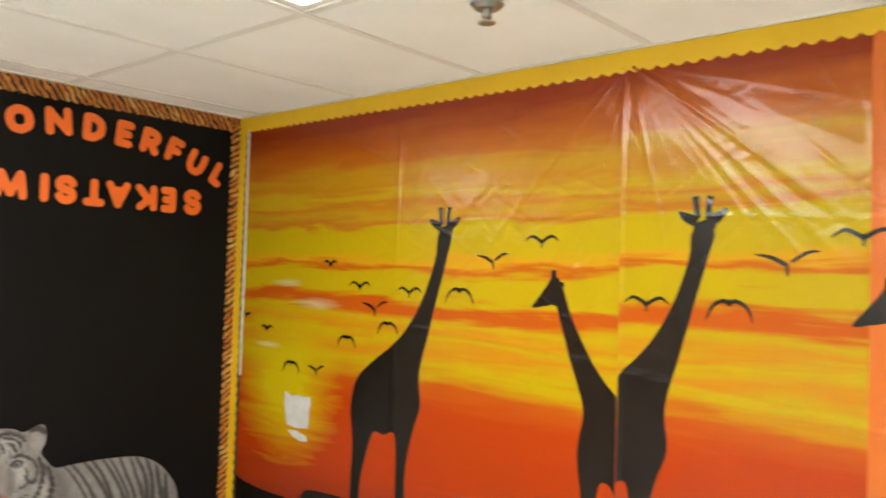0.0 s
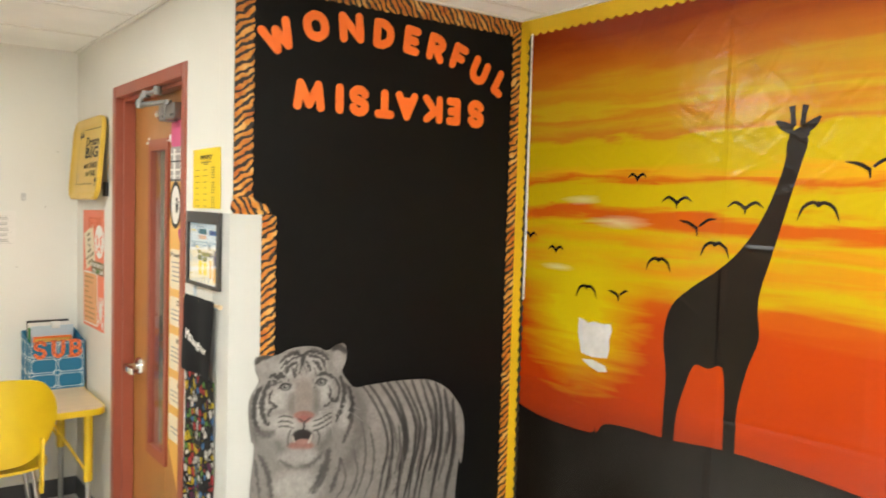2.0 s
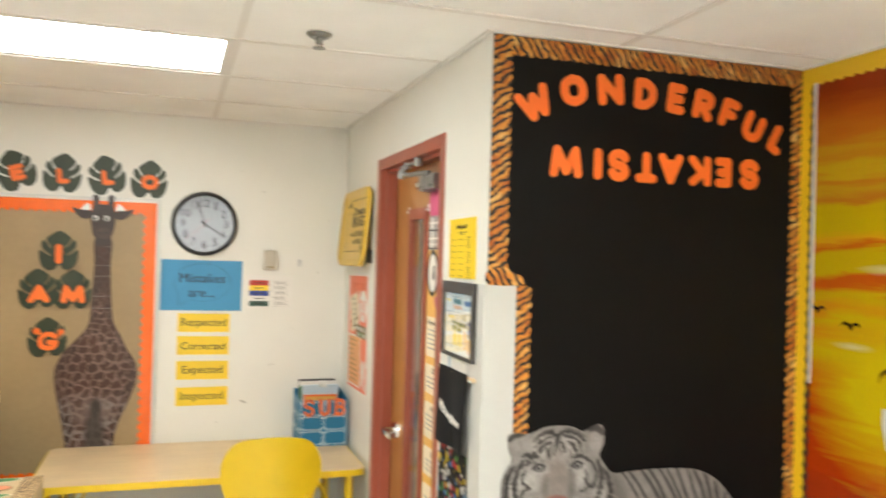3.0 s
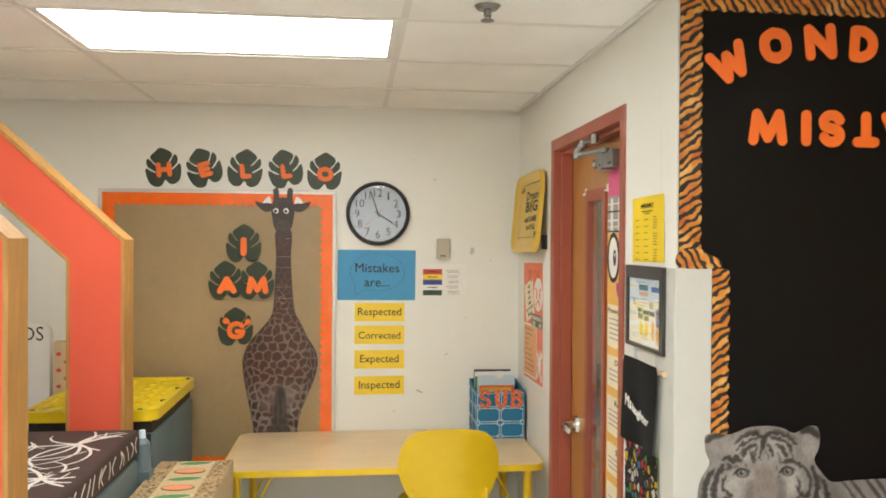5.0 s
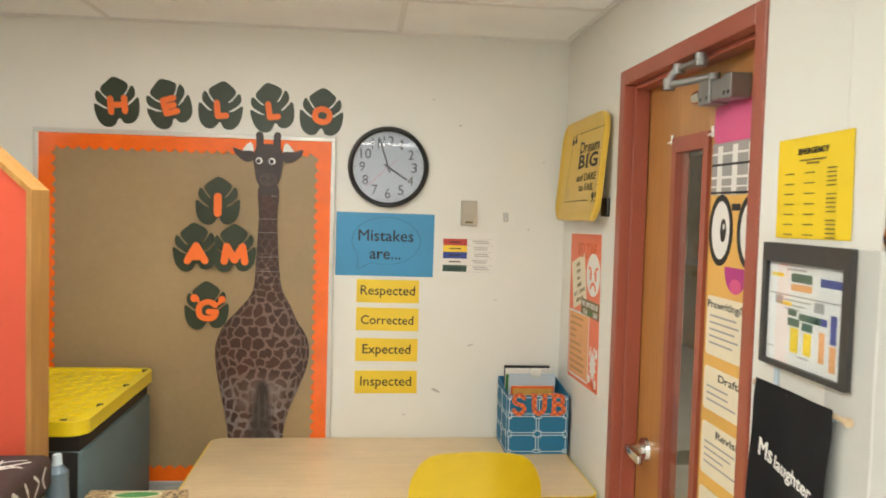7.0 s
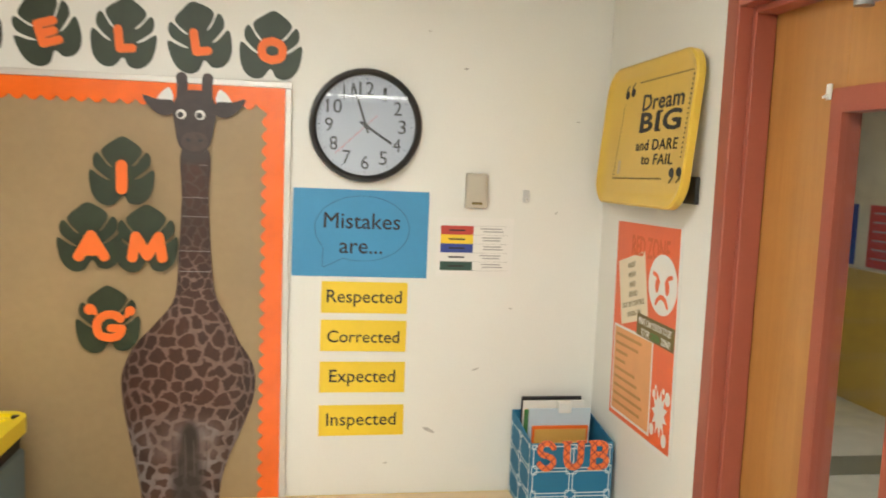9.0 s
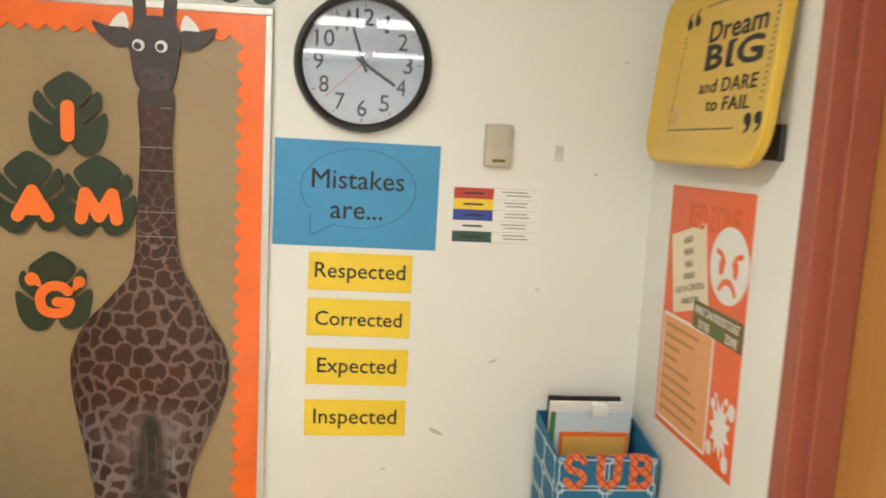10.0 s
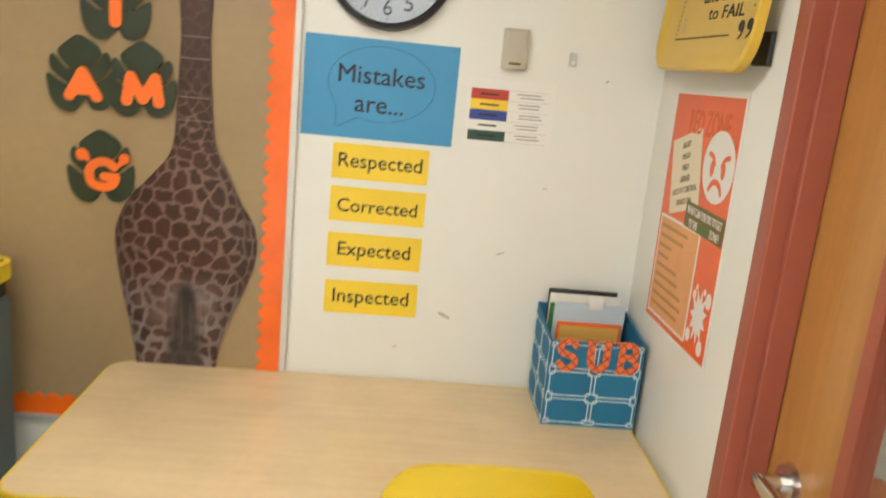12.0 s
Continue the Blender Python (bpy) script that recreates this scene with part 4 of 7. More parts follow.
LEAF = [(0, 1.0), (0.17, 0.945), (0.35, 0.83), (0.335, 0.72), (0.18, 0.57), (0.27, 0.60), (0.44, 0.775), (0.52, 0.69), (0.50, 0.57), (0.40, 0.485), (0.22, 0.37),
        (0.36, 0.405), (0.575, 0.52), (0.575, 0.28), (0.49, 0.10), (0.32, 0.0), (0.13, 0.02), (0.02, 0.14)]


def paper_leaf(u, v, n, turn, letters, group):
    """A green monstera leaf with padded letters on it: rows of (text, du, dv, width, height, turn)."""
    word = letters[0][0] if len(letters) == 1 else "G"
    t = thing("paper_leaf", on_north(u, v, n) @ pose(0, 0, 0, 0, 0, turn), f"dark green paper monstera leaf with orange letter {word}", "wall decoration", group)
    side = [(x * 0.158, (y - 0.5) * 0.202) for x, y in LEAF]
    out = spline(side + [(-x, y - 0.004) for x, y in side[::-1]][1:-1], 3)
    part("leaf", plate(out, 0, 0.0015), M_LEAF, t)
    for text, du, dv, w, h, tn in letters:
        if text == "I":
            bm = stroke([(du, dv - h / 2 + w / 2, w / 2), (du, dv + h / 2 - w / 2, w / 2)], 0.0015, 0.005, 2)
        elif text == "'":
            bm = plate(ellipse(du, dv, w / 2, w / 2, 18), 0.0015, 0.0045)
            stroke([(du + w * 0.2, dv, w * 0.35), (du + w * 0.45, dv - h * 0.5, w * 0.2)] if tn == 0 else [(du, dv, w * 0.35), (du - w * 0.4, dv - h * 0.6, w * 0.25)], 0.0015, 0.0040, 3, bm)
        else:
            bm = padded_letter(text, w, h, 0.0125 if h < 0.09 or text == "G" else 0.0155, 0.0015, 0.0048, du, dv, tn)
        part("letter", bm, M_ORL, t, "orange foam letter")


for u, v, turn, ch, w, lt in ((-1.948, 2.100, 9, "H", 0.082, -4), (-1.736, 2.103, 20, "E", 0.070, -3), (-1.514, 2.100, -5, "L", 0.060, 10), (-1.302, 2.102, 12, "L", 0.060, -4), (-1.087, 2.089, -3, "O", 0.088, 0)):
    paper_leaf(u, v, 0.001, turn, [(ch, 0.004, -0.018, w, 0.082, lt)], "greeting leaves")
paper_leaf(-1.518, 1.692, 0.022, 0, [("I", 0.0, -0.02, 0.033, 0.104, 0)], "board leaves")
paper_leaf(-1.612, 1.493, 0.022, 4, [("A", 0.004, -0.030, 0.104, 0.095, -3)], "board leaves")
paper_leaf(-1.448, 1.491, 0.025, 0, [("M", 0.004, -0.028, 0.118, 0.095, 0)], "board leaves")
paper_leaf(-1.560, 1.242, 0.022, 2, [("G", 0.004, -0.024, 0.098, 0.096, -2), ("'", -0.05, 0.030, 0.034, 0.026, 0), ("'", 0.066, 0.022, 0.030, 0.026, 1)], "board leaves")

CR = 0.176
ck = thing("wall_clock", on_north(-0.794, 1.857), "round black-rimmed white wall clock", "clock")
prof = [(CR - 0.022, 0.014), (CR - 0.021, 0.030), (CR - 0.013, 0.037), (CR - 0.004, 0.034), (CR, 0.024), (CR, 0.0), (CR - 0.024, 0.0)]
bm = bmesh.new()
rows = [[bm.verts.new((r * math.cos(a), r * math.sin(a), n)) for r, n in prof] for a in (2 * math.pi * i / 72 for i in range(72))]
for i in range(72):
    for j in range(len(prof)):
        k = (j + 1) % len(prof)
        bm.faces.new((rows[i][j], rows[(i + 1) % 72][j], rows[(i + 1) % 72][k], rows[i][k]))
part("rim", bm, M_BLACK, ck, "glossy black rim", smooth=True)
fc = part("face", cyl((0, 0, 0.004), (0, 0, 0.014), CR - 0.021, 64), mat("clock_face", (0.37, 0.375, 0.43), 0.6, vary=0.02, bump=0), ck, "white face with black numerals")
for h in range(1, 13):
    a = radians(90 - 30 * h)
    part("numeral", fit_text(str(h), {1: 0.011, 11: 0.030}.get(h, 0.047 if h > 9 else 0.025), 0.114 * math.cos(a), 0.114 * math.sin(a), 0.014, tall=0.043, bold=0.006), M_INK, fc)
bm = bmesh.new()
for i in range(60):
    q = slab(0.140 if i % 5 == 0 else 0.1435, 0.148, -0.0014 if i % 5 == 0 else -0.0008, 0.0014 if i % 5 == 0 else 0.0008, 0.014, 0.0145)
    q.transform(pose(0, 0, 0, 0, 0, 6 * i))
    merge(bm, q)
part("tick", bm, M_INK, fc)
for name, ang, a, b, r, mm, n in (("hour_hand", -33, -0.022, 0.098, 0.0042, M_BLACK, 0.017), ("minute_hand", 108.5, -0.024, 0.135, 0.0038, M_BLACK, 0.0195), ("second_hand", 223.5, -0.048, 0.130, 0.0009, M_RED, 0.022)):
    part(name, placed(slab(a, b, -r, r, n, n + 0.001), turn=ang), mm, ck)
part("hub", cyl((0, 0, 0.014), (0, 0, 0.024), 0.008, 20), M_BLACK, ck)
pane = part("glass", cyl((0, 0, 0.0275), (0, 0, 0.029), CR - 0.021, 64), M_CLEAR, ck)
pane.visible_shadow = False

bc = thing("blue_sign", on_north(-0.799, 1.5175, 0.001) @ pose(0, 0, 0, 0, 0, -0.3), "blue laminated sign reading Mistakes are", "sign")
part("card", slab(-0.215, 0.215, -0.139, 0.139, 0, 0.0012), M_BLUE, bc)
bm = bmesh.new()
for i in range(92):
    a = 2 * math.pi * i / 92
    if not 215 < math.degrees(a) < 246:
        plate(ellipse(0.004 + 0.150 * math.cos(a), 0.016 + 0.104 * math.sin(a), 0.0019, 0.0019, 8), 0.0012, 0.0017, bm)
for (a, b), (c, d), k in (((-0.119, -0.044), (-0.119, -0.113), 9), ((-0.119, -0.113), (-0.058, -0.080), 9)):
    for i in range(1, k):
        plate(ellipse(a + (c - a) * i / k, b + (d - b) * i / k, 0.0019, 0.0019, 8), 0.0012, 0.0017, bm)
part("dotted_bubble", bm, M_INK, bc)
part("word", fit_text("Mistakes", 0.242, 0.003, 0.040, 0.0012, bold=0.006), M_INK, bc)
part("word", fit_text("are...", 0.137, 0.001, -0.047, 0.0012, bold=0.006), M_INK, bc)
for word, v0, v1, w, turn in (("Respected", 1.260, 1.363, 0.240, -0.3), ("Corrected", 1.1355, 1.238, 0.232, -0.4), ("Expected", 1.0, 1.101, 0.213, -0.2), ("Inspected", 0.8565, 0.957, 0.226, 0.3)):
    t = thing("word_card", on_north(-0.782, (v0 + v1) / 2, 0.001) @ pose(0, 0, 0, 0, 0, turn), f"yellow laminated card reading {word}", "sign", "word cards")
    part("card", slab(-0.138, 0.138, -0.051, 0.051, 0, 0.0012), M_YELP, t)
    part("word", fit_text(word, w, 0, -0.003, 0.0012, bold=0.006), M_INK, t)

cc = thing("colour_chart", on_north(0, 0, 0.001), "white printed sheet with coloured rows", "notice")
part("paper", slab(-0.553, -0.302, 1.385, 1.578, 0, 0.001), M_WHITE, cc)
for i, (mm) in enumerate((M_RED, M_YELP, M_NAVY, M_GREYT, M_DKG)):
    v = 1.551 - 0.0292 * (i + 0.5)
    if i != 3:
        part("colour_block", slab(-0.542, -0.435, v - 0.0146, v + 0.0146, 0.001, 0.0015), mm, cc)
    part("print", bars([(-0.515, -0.462, v, 0.005)], 0.0015, 0.002), M_INK, cc)
    part("print", bars([(-0.412 + 0.006 * (i % 3), -0.342, v + 0.006, 0.0035), (-0.402, -0.335 - 0.01 * (i % 2), v - 0.003, 0.0035)], 0.001, 0.0014), M_GREYT, cc)
for u in (-0.435,):
    part("rule", bars([(-0.435, -0.318, 1.551 - 0.0292 * i, 0.0008) for i in range(6)], 0.001, 0.0013), M_GREYT, cc)

th = thing("thermostat", on_north(-0.433, 1.666), "beige plastic wall sensor", "thermostat")
part("body", slab(-0.035, 0.035, -0.055, 0.055, 0, 0.026, 0.004), M_BEIGE, th, smooth=True)
part("cover", slab(-0.028, 0.026, -0.004, 0.048, 0.026, 0.029, 0.0015), M_BEIGE, th)
part("slot", slab(-0.016, 0.018, -0.044, -0.036, 0.026, 0.027), M_OLIVE, th)
M_PGLUE = mat("clear_grey_plastic", (0.55, 0.54, 0.52), 0.3)
hk = thing("wall_hook", on_north(-0.265, 1.653), "small white adhesive wall hook", "hook")
part("base", slab(-0.011, 0.011, -0.020, 0.020, 0, 0.006, 0.002), M_PGLUE, hk)
part("hook", cyl((0, -0.008, 0.005), (0, -0.015, 0.015), 0.003, 8), M_GLOSSW, hk)
wall_n = bpy.data.objects["wall_north"]
M_SCUFF = mat("scuff", (0.50, 0.47, 0.42), 0.6, vary=0.3, scale=60)
for u, v, w, h, tn in ((-0.56, 0.87, 0.022, 0.006, -25), (-0.41, 1.075, 0.014, 0.003, 20), (-0.48, 2.05, 0.008, 0.003, 10), (-0.16, 1.60, 0.006, 0.003, 40), (-0.60, 2.16, 0.006, 0.003, 0), (-0.10, 1.90, 0.007, 0.002, 15), (-0.30, 1.28, 0.008, 0.002, -10), (-0.70, 0.76, 0.008, 0.003, 5)):
    bm = plate(spline([(-w, 0), (-w * 0.3, h), (w * 0.7, h * 0.7), (w, -h * 0.3), (0, -h)], 3), 0.0004, 0.0008)
    bm.transform(on_north(u, v) @ pose(0, 0, 0, 0, 0, tn))
    part("scuff", bm, M_SCUFF, wall_n)

# ---- door side wall: tray, poster, notices, apron ----
tr = thing("lap_tray", on_east(0.390, 1.852, 0.012) @ pose(0, 0, 0, -5.0, 0, 0.6), "yellow tray reading Dream BIG and DARE to FAIL", "tray")
out, mid, inn, flo = [round_rect(-0.300 + d, 0.312 - d, -0.205 + d, 0.205 - d, max(r, 0.01), 7) for d, r in ((0, 0.080), (0.006, 0.076), (0.020, 0.064), (0.034, 0.052))]
bm = bmesh.new()
lines = [[bm.verts.new((p[0], p[1], n)) for p in ln] for ln, n in ((out, 0.018), (out, 0.036), (mid, 0.040), (inn, 0.034), (flo, 0.028))]
for a, b in zip(lines, lines[1:]):
    for i in range(len(a)):
        j = (i + 1) % len(a)
        bm.faces.new((a[i], a[j], b[j], b[i]))
bm.faces.new(lines[-1])
bm.faces.new(lines[0][::-1])
part("tray", bm, mat("mustard_melamine", (0.68, 0.44, 0.06), 0.35, vary=0.06, scale=4), tr, "mustard yellow tray with raised rim", smooth=True)
for text, w, v, h in (("Dream", 0.262, 0.086, 0.046), ("BIG", 0.262, 0.030, 0.056), ("and DARE", 0.270, -0.034, 0.030), ("to FAIL", 0.204, -0.074, 0.029)):
    part("word", fit_text(text, w, 0.105 - (0.005 if text == "and DARE" else -0.012 if text == "to FAIL" else 0), v, 0.0285, bold=0.030 if text == "BIG" else 0.018 if text == "Dream" else 0.012, tall=h, spacing=1.12 if text == "BIG" else 1.04), M_INK, tr)
bm = bmesh.new()
for (a, b), (c, d) in (((-0.062, 0.148), (0.272, 0.148)), ((0.272, 0.148), (0.262, -0.070)), ((-0.160, 0.090), (-0.182, -0.128)), ((-0.182, -0.128), (0.160, -0.126))):
    k = int(math.hypot(c - a, d - b) / 0.0115)
    for i in range(k + 1):
        u, v = a + (c - a) * i / k, b + (d - b) * i / k
        slab(u - 0.0028, u + 0.0028, v - 0.0022, v + 0.0022, 0.0285, 0.029, bm=bm)
part("dotted_line", bm, M_INK, tr)
bm = bmesh.new()
for u, v, w in ((-0.012, 0.0555, 0.030), (-0.012, 0.0045, 0.030), (0.0995, 0.0555, 0.034), (0.0995, 0.0045, 0.034), (0.020, 0.104, 0.012), (-0.016, 0.0655, 0.018), (0.196, 0.030, 0.030)):
    slab(u - w / 2, u + w / 2, v - 0.0032, v + 0.0032, 0.0285, 0.0289, bm=bm)
part("serif", bm, M_INK, tr)
for u, v, f in ((-0.150, 0.128, 1), (-0.108, 0.132, 1), (0.222, -0.118, -1), (0.264, -0.116, -1)):
    bm = plate(ellipse(u, v - f * 0.009, 0.0145, 0.012, 18), 0.0285, 0.0292)
    stroke([(u - f * 0.010, v - f * 0.006, 0.006), (u - f * 0.006, v + f * 0.008, 0.004), (u + f * 0.008, v + f * 0.018, 0.0015)], 0.0285, 0.0290, 4, bm)
    part("quote_mark", bm, M_INK, tr)
part("picture", slab(-0.152, -0.134, -0.115, -0.075, 0.0285, 0.029), M_TAN, tr)
br = thing("tray_bracket", on_east(0.660, 1.70, 0), "black plastic bracket behind the tray", "bracket")
part("block", slab(-0.06, 0.016, -0.030, 0.040, 0, 0.012, 0.003), M_BLACK, br)

zp = thing("feelings_poster", on_east(0, 0, 0.001) @ Matrix.Translation((0.382, 1.293, 0)) @ pose(0, 0, 0, 0, 0, 1.3), "orange laminated feelings poster with angry face", "poster")
part("sheet", slab(-0.232, 0.232, -0.318, 0.318, 0, 0.001), M_GLOSSW, zp, "white laminated margin")
part("ground", slab(-0.218, 0.218, -0.304, 0.304, 0.001, 0.0015), M_ZONE, zp)
part("title", fit_text("RED ZONE", 0.26, 0.03, 0.238, 0.0015, tall=0.062, bold=0.02), mat("dull_title_print", (0.66, 0.115, 0.022), 0.5), zp)
nt_ = part("note", placed(slab(-0.100, 0.100, -0.098, 0.098, 0.0015, 0.002), -0.078, 0.108, 0, 14), M_CREAM, zp, "cream note with six words")
for i, (w_, x) in enumerate((("ANGRY", 0.056), ("MEAN", 0.05), ("MAD", 0.042), ("AFRAID", 0.066), ("OUT OF CONTROL", 0.166), ("HANDS ON", 0.098))):
    v = 0.072 - 0.029 * i
    part("word", placed(fit_text(w_, x, 0, v, 0.002, tall=0.016, bold=0.004), -0.078, 0.108, 0, 14), M_OLIVE, nt_)
fc = part("face", plate(ellipse(0.125, 0.145, 0.092, 0.084, 36), 0.0015, 0.0022), M_GLOSSW, zp)
for s in (-1, 1):
    part("eye", plate(ellipse(0.125 + s * 0.033, 0.140, 0.012, 0.020, 16), 0.0022, 0.0027), M_ZONE, fc)
    part("brow", stroke([(0.125 + s * 0.058, 0.172, 0.006), (0.125 + s * 0.035, 0.166, 0.006), (0.125 + s * 0.020, 0.150, 0.005)], 0.0022, 0.0028), M_ZONE, fc)
part("frown", stroke([(0.088, 0.090, 0.006), (0.105, 0.106, 0.007), (0.127, 0.111, 0.007), (0.148, 0.104, 0.007), (0.162, 0.088, 0.006)], 0.0022, 0.0027), M_ZONE, fc)
pn = part("list_panel", slab(-0.206, 0.088, -0.290, -0.016, 0.0015, 0.002), M_GLOSSW, zp)
part("panel_ground", slab(-0.198, 0.080, -0.282, -0.024, 0.002, 0.0024), M_PALEO, pn, "light orange list panel")
part("print", bars([(-0.185, -0.185 + 0.23 * q, -0.045 - 0.0265 * i, 0.009) for i, q in enumerate((0.85, 0.75, 0.4, 0.35, 0.68, 0.76, 0.9, 0.95, 0.88))], 0.0024, 0.0028), mat("ochre_print", (0.50, 0.24, 0.06), 0.5), pn)
bn = part("banner", placed(slab(-0.125, 0.125, -0.032, 0.032, 0.0026, 0.003), 0.094, 0.010, 0, -1.5), M_OLIVE, zp, "olive banner with white words")
part("word", fit_text("WHAT CAN YOU DO TO GET", 0.222, 0.092, 0.023, 0.003, tall=0.020, turn=-1.5), M_WHITE, bn)
part("word", fit_text("TO THE", 0.058, 0.030, -0.006, 0.003, tall=0.020, turn=-1.5), M_WHITE, bn)
part("word", fit_text("GREEN", 0.060, 0.098, -0.007, 0.003, tall=0.020, turn=-1.5), M_GREEN, bn)
part("word", fit_text("ZONE?", 0.058, 0.168, -0.009, 0.003, tall=0.020, turn=-1.5), M_WHITE, bn)
star = [((0.150 + (0.05 if i % 2 else 0.030) * math.cos(2 * math.pi * i / 22)), (-0.205 + (0.068 if i % 2 else 0.038) * math.sin(2 * math.pi * i / 22))) for i in range(22)]
bm = plate(star, 0.0015, 0.002)
for u, v, r in ((0.196, -0.155, 0.016), (0.110, -0.160, 0.010), (0.105, -0.262, 0.014), (0.185, -0.272, 0.016), (0.170, -0.140, 0.007), (0.12, -0.14, 0.006)):
    plate(ellipse(u, v, r, r * 1.2, 14), 0.0015, 0.002, bm)
part("splat", bm, M_GLOSSW, zp)

ep = thing("emergency_notice", on_east(2.008, 1.747, 0.001) @ pose(0, 0, 0, 0, 0, 0.8), "bright yellow EMERGENCY notice paper", "notice")
bm = bmesh.new()
gv = [[bm.verts.new((-0.136 + 0.272 * i / 12, -0.104 + 0.208 * j / 12, 0.001 + 0.0015 * noise.noise(Vector((i * 0.4, j * 0.3, 5))) ** 2 + 0.0035 * (j / 12) ** 6 * abs(noise.noise(Vector((i * 0.5, 0, 2)))))) for j in range(13)] for i in range(13)]
for i in range(12):
    for j in range(12):
        bm.faces.new((gv[i][j], gv[i + 1][j], gv[i + 1][j + 1], gv[i][j + 1]))
part("paper", bm, mat("yellow_paper", (0.85, 0.60, 0.015), 0.55, vary=0.04), ep, smooth=True)
part("title", fit_text("EMERGENCY", 0.110, 0.004, 0.074, 0.004, tall=0.013, bold=0.02), M_INK, ep)
part("print", bars([(-0.045, 0.05, 0.056, 0.003), (-0.02, 0.025, 0.049, 0.003)] + [(-0.10, -0.065, 0.030 - 0.021 * i, 0.0022) for i in range(7)] + [(-0.025, 0.012, 0.030 - 0.021 * i, 0.0022) for i in range(7)]
                   + [(0.055, 0.086, 0.036 - 0.0085 * i, 0.0024) for i in range(17) if i % 6 != 5], 0.0035, 0.004), M_OLIVE, ep)

sf = thing("framed_schedule", on_east(2.018, 1.500, 0.0), "black-framed printed schedule with coloured blocks", "picture frame")
SW, SH = 0.161, 0.131
part("frame", ring(round_rect(-SW, SW, -SH, SH, 0.003), round_rect(-SW + 0.016, SW - 0.024, -SH + 0.012, SH - 0.040, 0.002), 0.0, 0.020), mat("black_frame", (0.045, 0.042, 0.040), 0.4, vary=0.15), sf, "black frame")
M_PGRN = mat("faded_dark_print", (0.06, 0.12, 0.085), 0.5)
M_PBLU = mat("faded_blue_print", (0.06, 0.075, 0.26), 0.5)
M_PGREY = mat("off_white_paper", (0.70, 0.68, 0.65), 0.6, vary=0.04)
pg = part("sheet", slab(-SW + 0.012, SW - 0.020, -SH + 0.008, SH - 0.036, 0.004, 0.010), M_PGREY, sf)
for mm, rws in ((M_YELP, [(-0.135, -0.085, 0.070, 0.008), (-0.05, -0.02, -0.060, 0.050), (0.0, 0.028, -0.062, 0.044), (-0.10, -0.05, 0.012, 0.008)]),
                (M_PGRN, [(-0.055, 0.022, 0.068, 0.018), (-0.062, -0.018, -0.024, 0.016), (-0.008, 0.03, -0.028, 0.016), (-0.062, -0.03, -0.004, 0.014), (-0.02, 0.06, -0.010, 0.014)]),
                (M_PBLU, [(0.052, 0.126, 0.066, 0.016), (0.092, 0.112, -0.020, 0.055), (0.04, 0.08, -0.010, 0.014)]), (M_PALEO, [(-0.055, 0.022, 0.048, 0.014), (0.055, 0.074, -0.060, 0.060), (0.092, 0.112, -0.076, 0.050)]),
                (M_GREYT, [(-0.14, 0.13, 0.030, 0.003), (-0.115, -0.085, 0.018, 0.018), (0.035, 0.068, 0.016, 0.020), (-0.075, 0.0, 0.084, 0.004)]),
                (M_GREYT, [(-0.08, 0.02, 0.020, 0.003), (-0.08, 0.0, 0.010, 0.003), (-0.08, -0.02, 0.002, 0.003), (-0.14, -0.115, -0.085, 0.003), (-0.02, 0.02, -0.092, 0.003)])):
    part("print", bars([(a, b, v - 0.006, h) for a, b, v, h in rws], 0.010, 0.0106), mm, pg)
pane = part("glass", slab(-SW + 0.014, SW - 0.022, -SH + 0.010, SH - 0.038, 0.0145, 0.0155), M_CLEAR, sf)
pane.visible_shadow = False

dw = thing("wooden_dowel", on_east(2.012, 1.318, 0.016), "thin wooden dowel on clear hooks", "dowel")
M_PALEW = grain("pale_dowel_wood", (0.58, 0.42, 0.25), (0.66, 0.50, 0.32), 0.5, (1.2, 16, 16))
part("rod", cyl((-0.168, 0, 0), (0.168, 0, 0), 0.0052, 10), M_PALEW, dw, smooth=True)
for u in (-0.110, 0.120):
    part("knob", cyl((1.46 * u - 0.006, 0, 0), (1.46 * u + 0.006, 0, 0), 0.0085, 12), M_PALEW, dw)
for u in (-0.105, 0.125):
    t = thing("clear_hook", on_east(2.012 + u, 1.335, 0.0005), "clear plastic adhesive hook", "hook", "dowel hooks")
    part("strip", slab(-0.010, 0.010, -0.03, 0.03, 0, 0.004, 0.001), M_PAGE, t)
    part("hook", slab(-0.004, 0.004, -0.030, -0.024, 0.004, 0.018, 0.001), M_PAGE, t)
ap = thing("apron", on_east(2.002, 1.318, -0.006), "black apron with colourful school-print skirt hung on dowel", "apron")


def cloth(u0, u1, v0, v1, drift, n, seed):
    bm = bmesh.new()
    k, q = 16, 22
    g = []
    for i in range(k + 1):
        row = []
        for j in range(q + 1):
            s, t = i / k, j / q
            u, v = u0 + (u1 - u0) * s + drift * (1 - t), v0 + (v1 - v0) * t
            row.append(bm.verts.new((u, v, n + 0.007 * math.sin(7 * s + 1.5 * t + seed) * (1.2 - t) + 0.004 * noise.noise(Vector((s * 3, t * 3, seed))))))
        g.append(row)
    for i in range(k):
        for j in range(q):
            bm.faces.new((g[i][j], g[i + 1][j], g[i + 1][j + 1], g[i][j + 1]))
    bmesh.ops.solidify(bm, geom=list(bm.faces), thickness=0.003)
    return bm


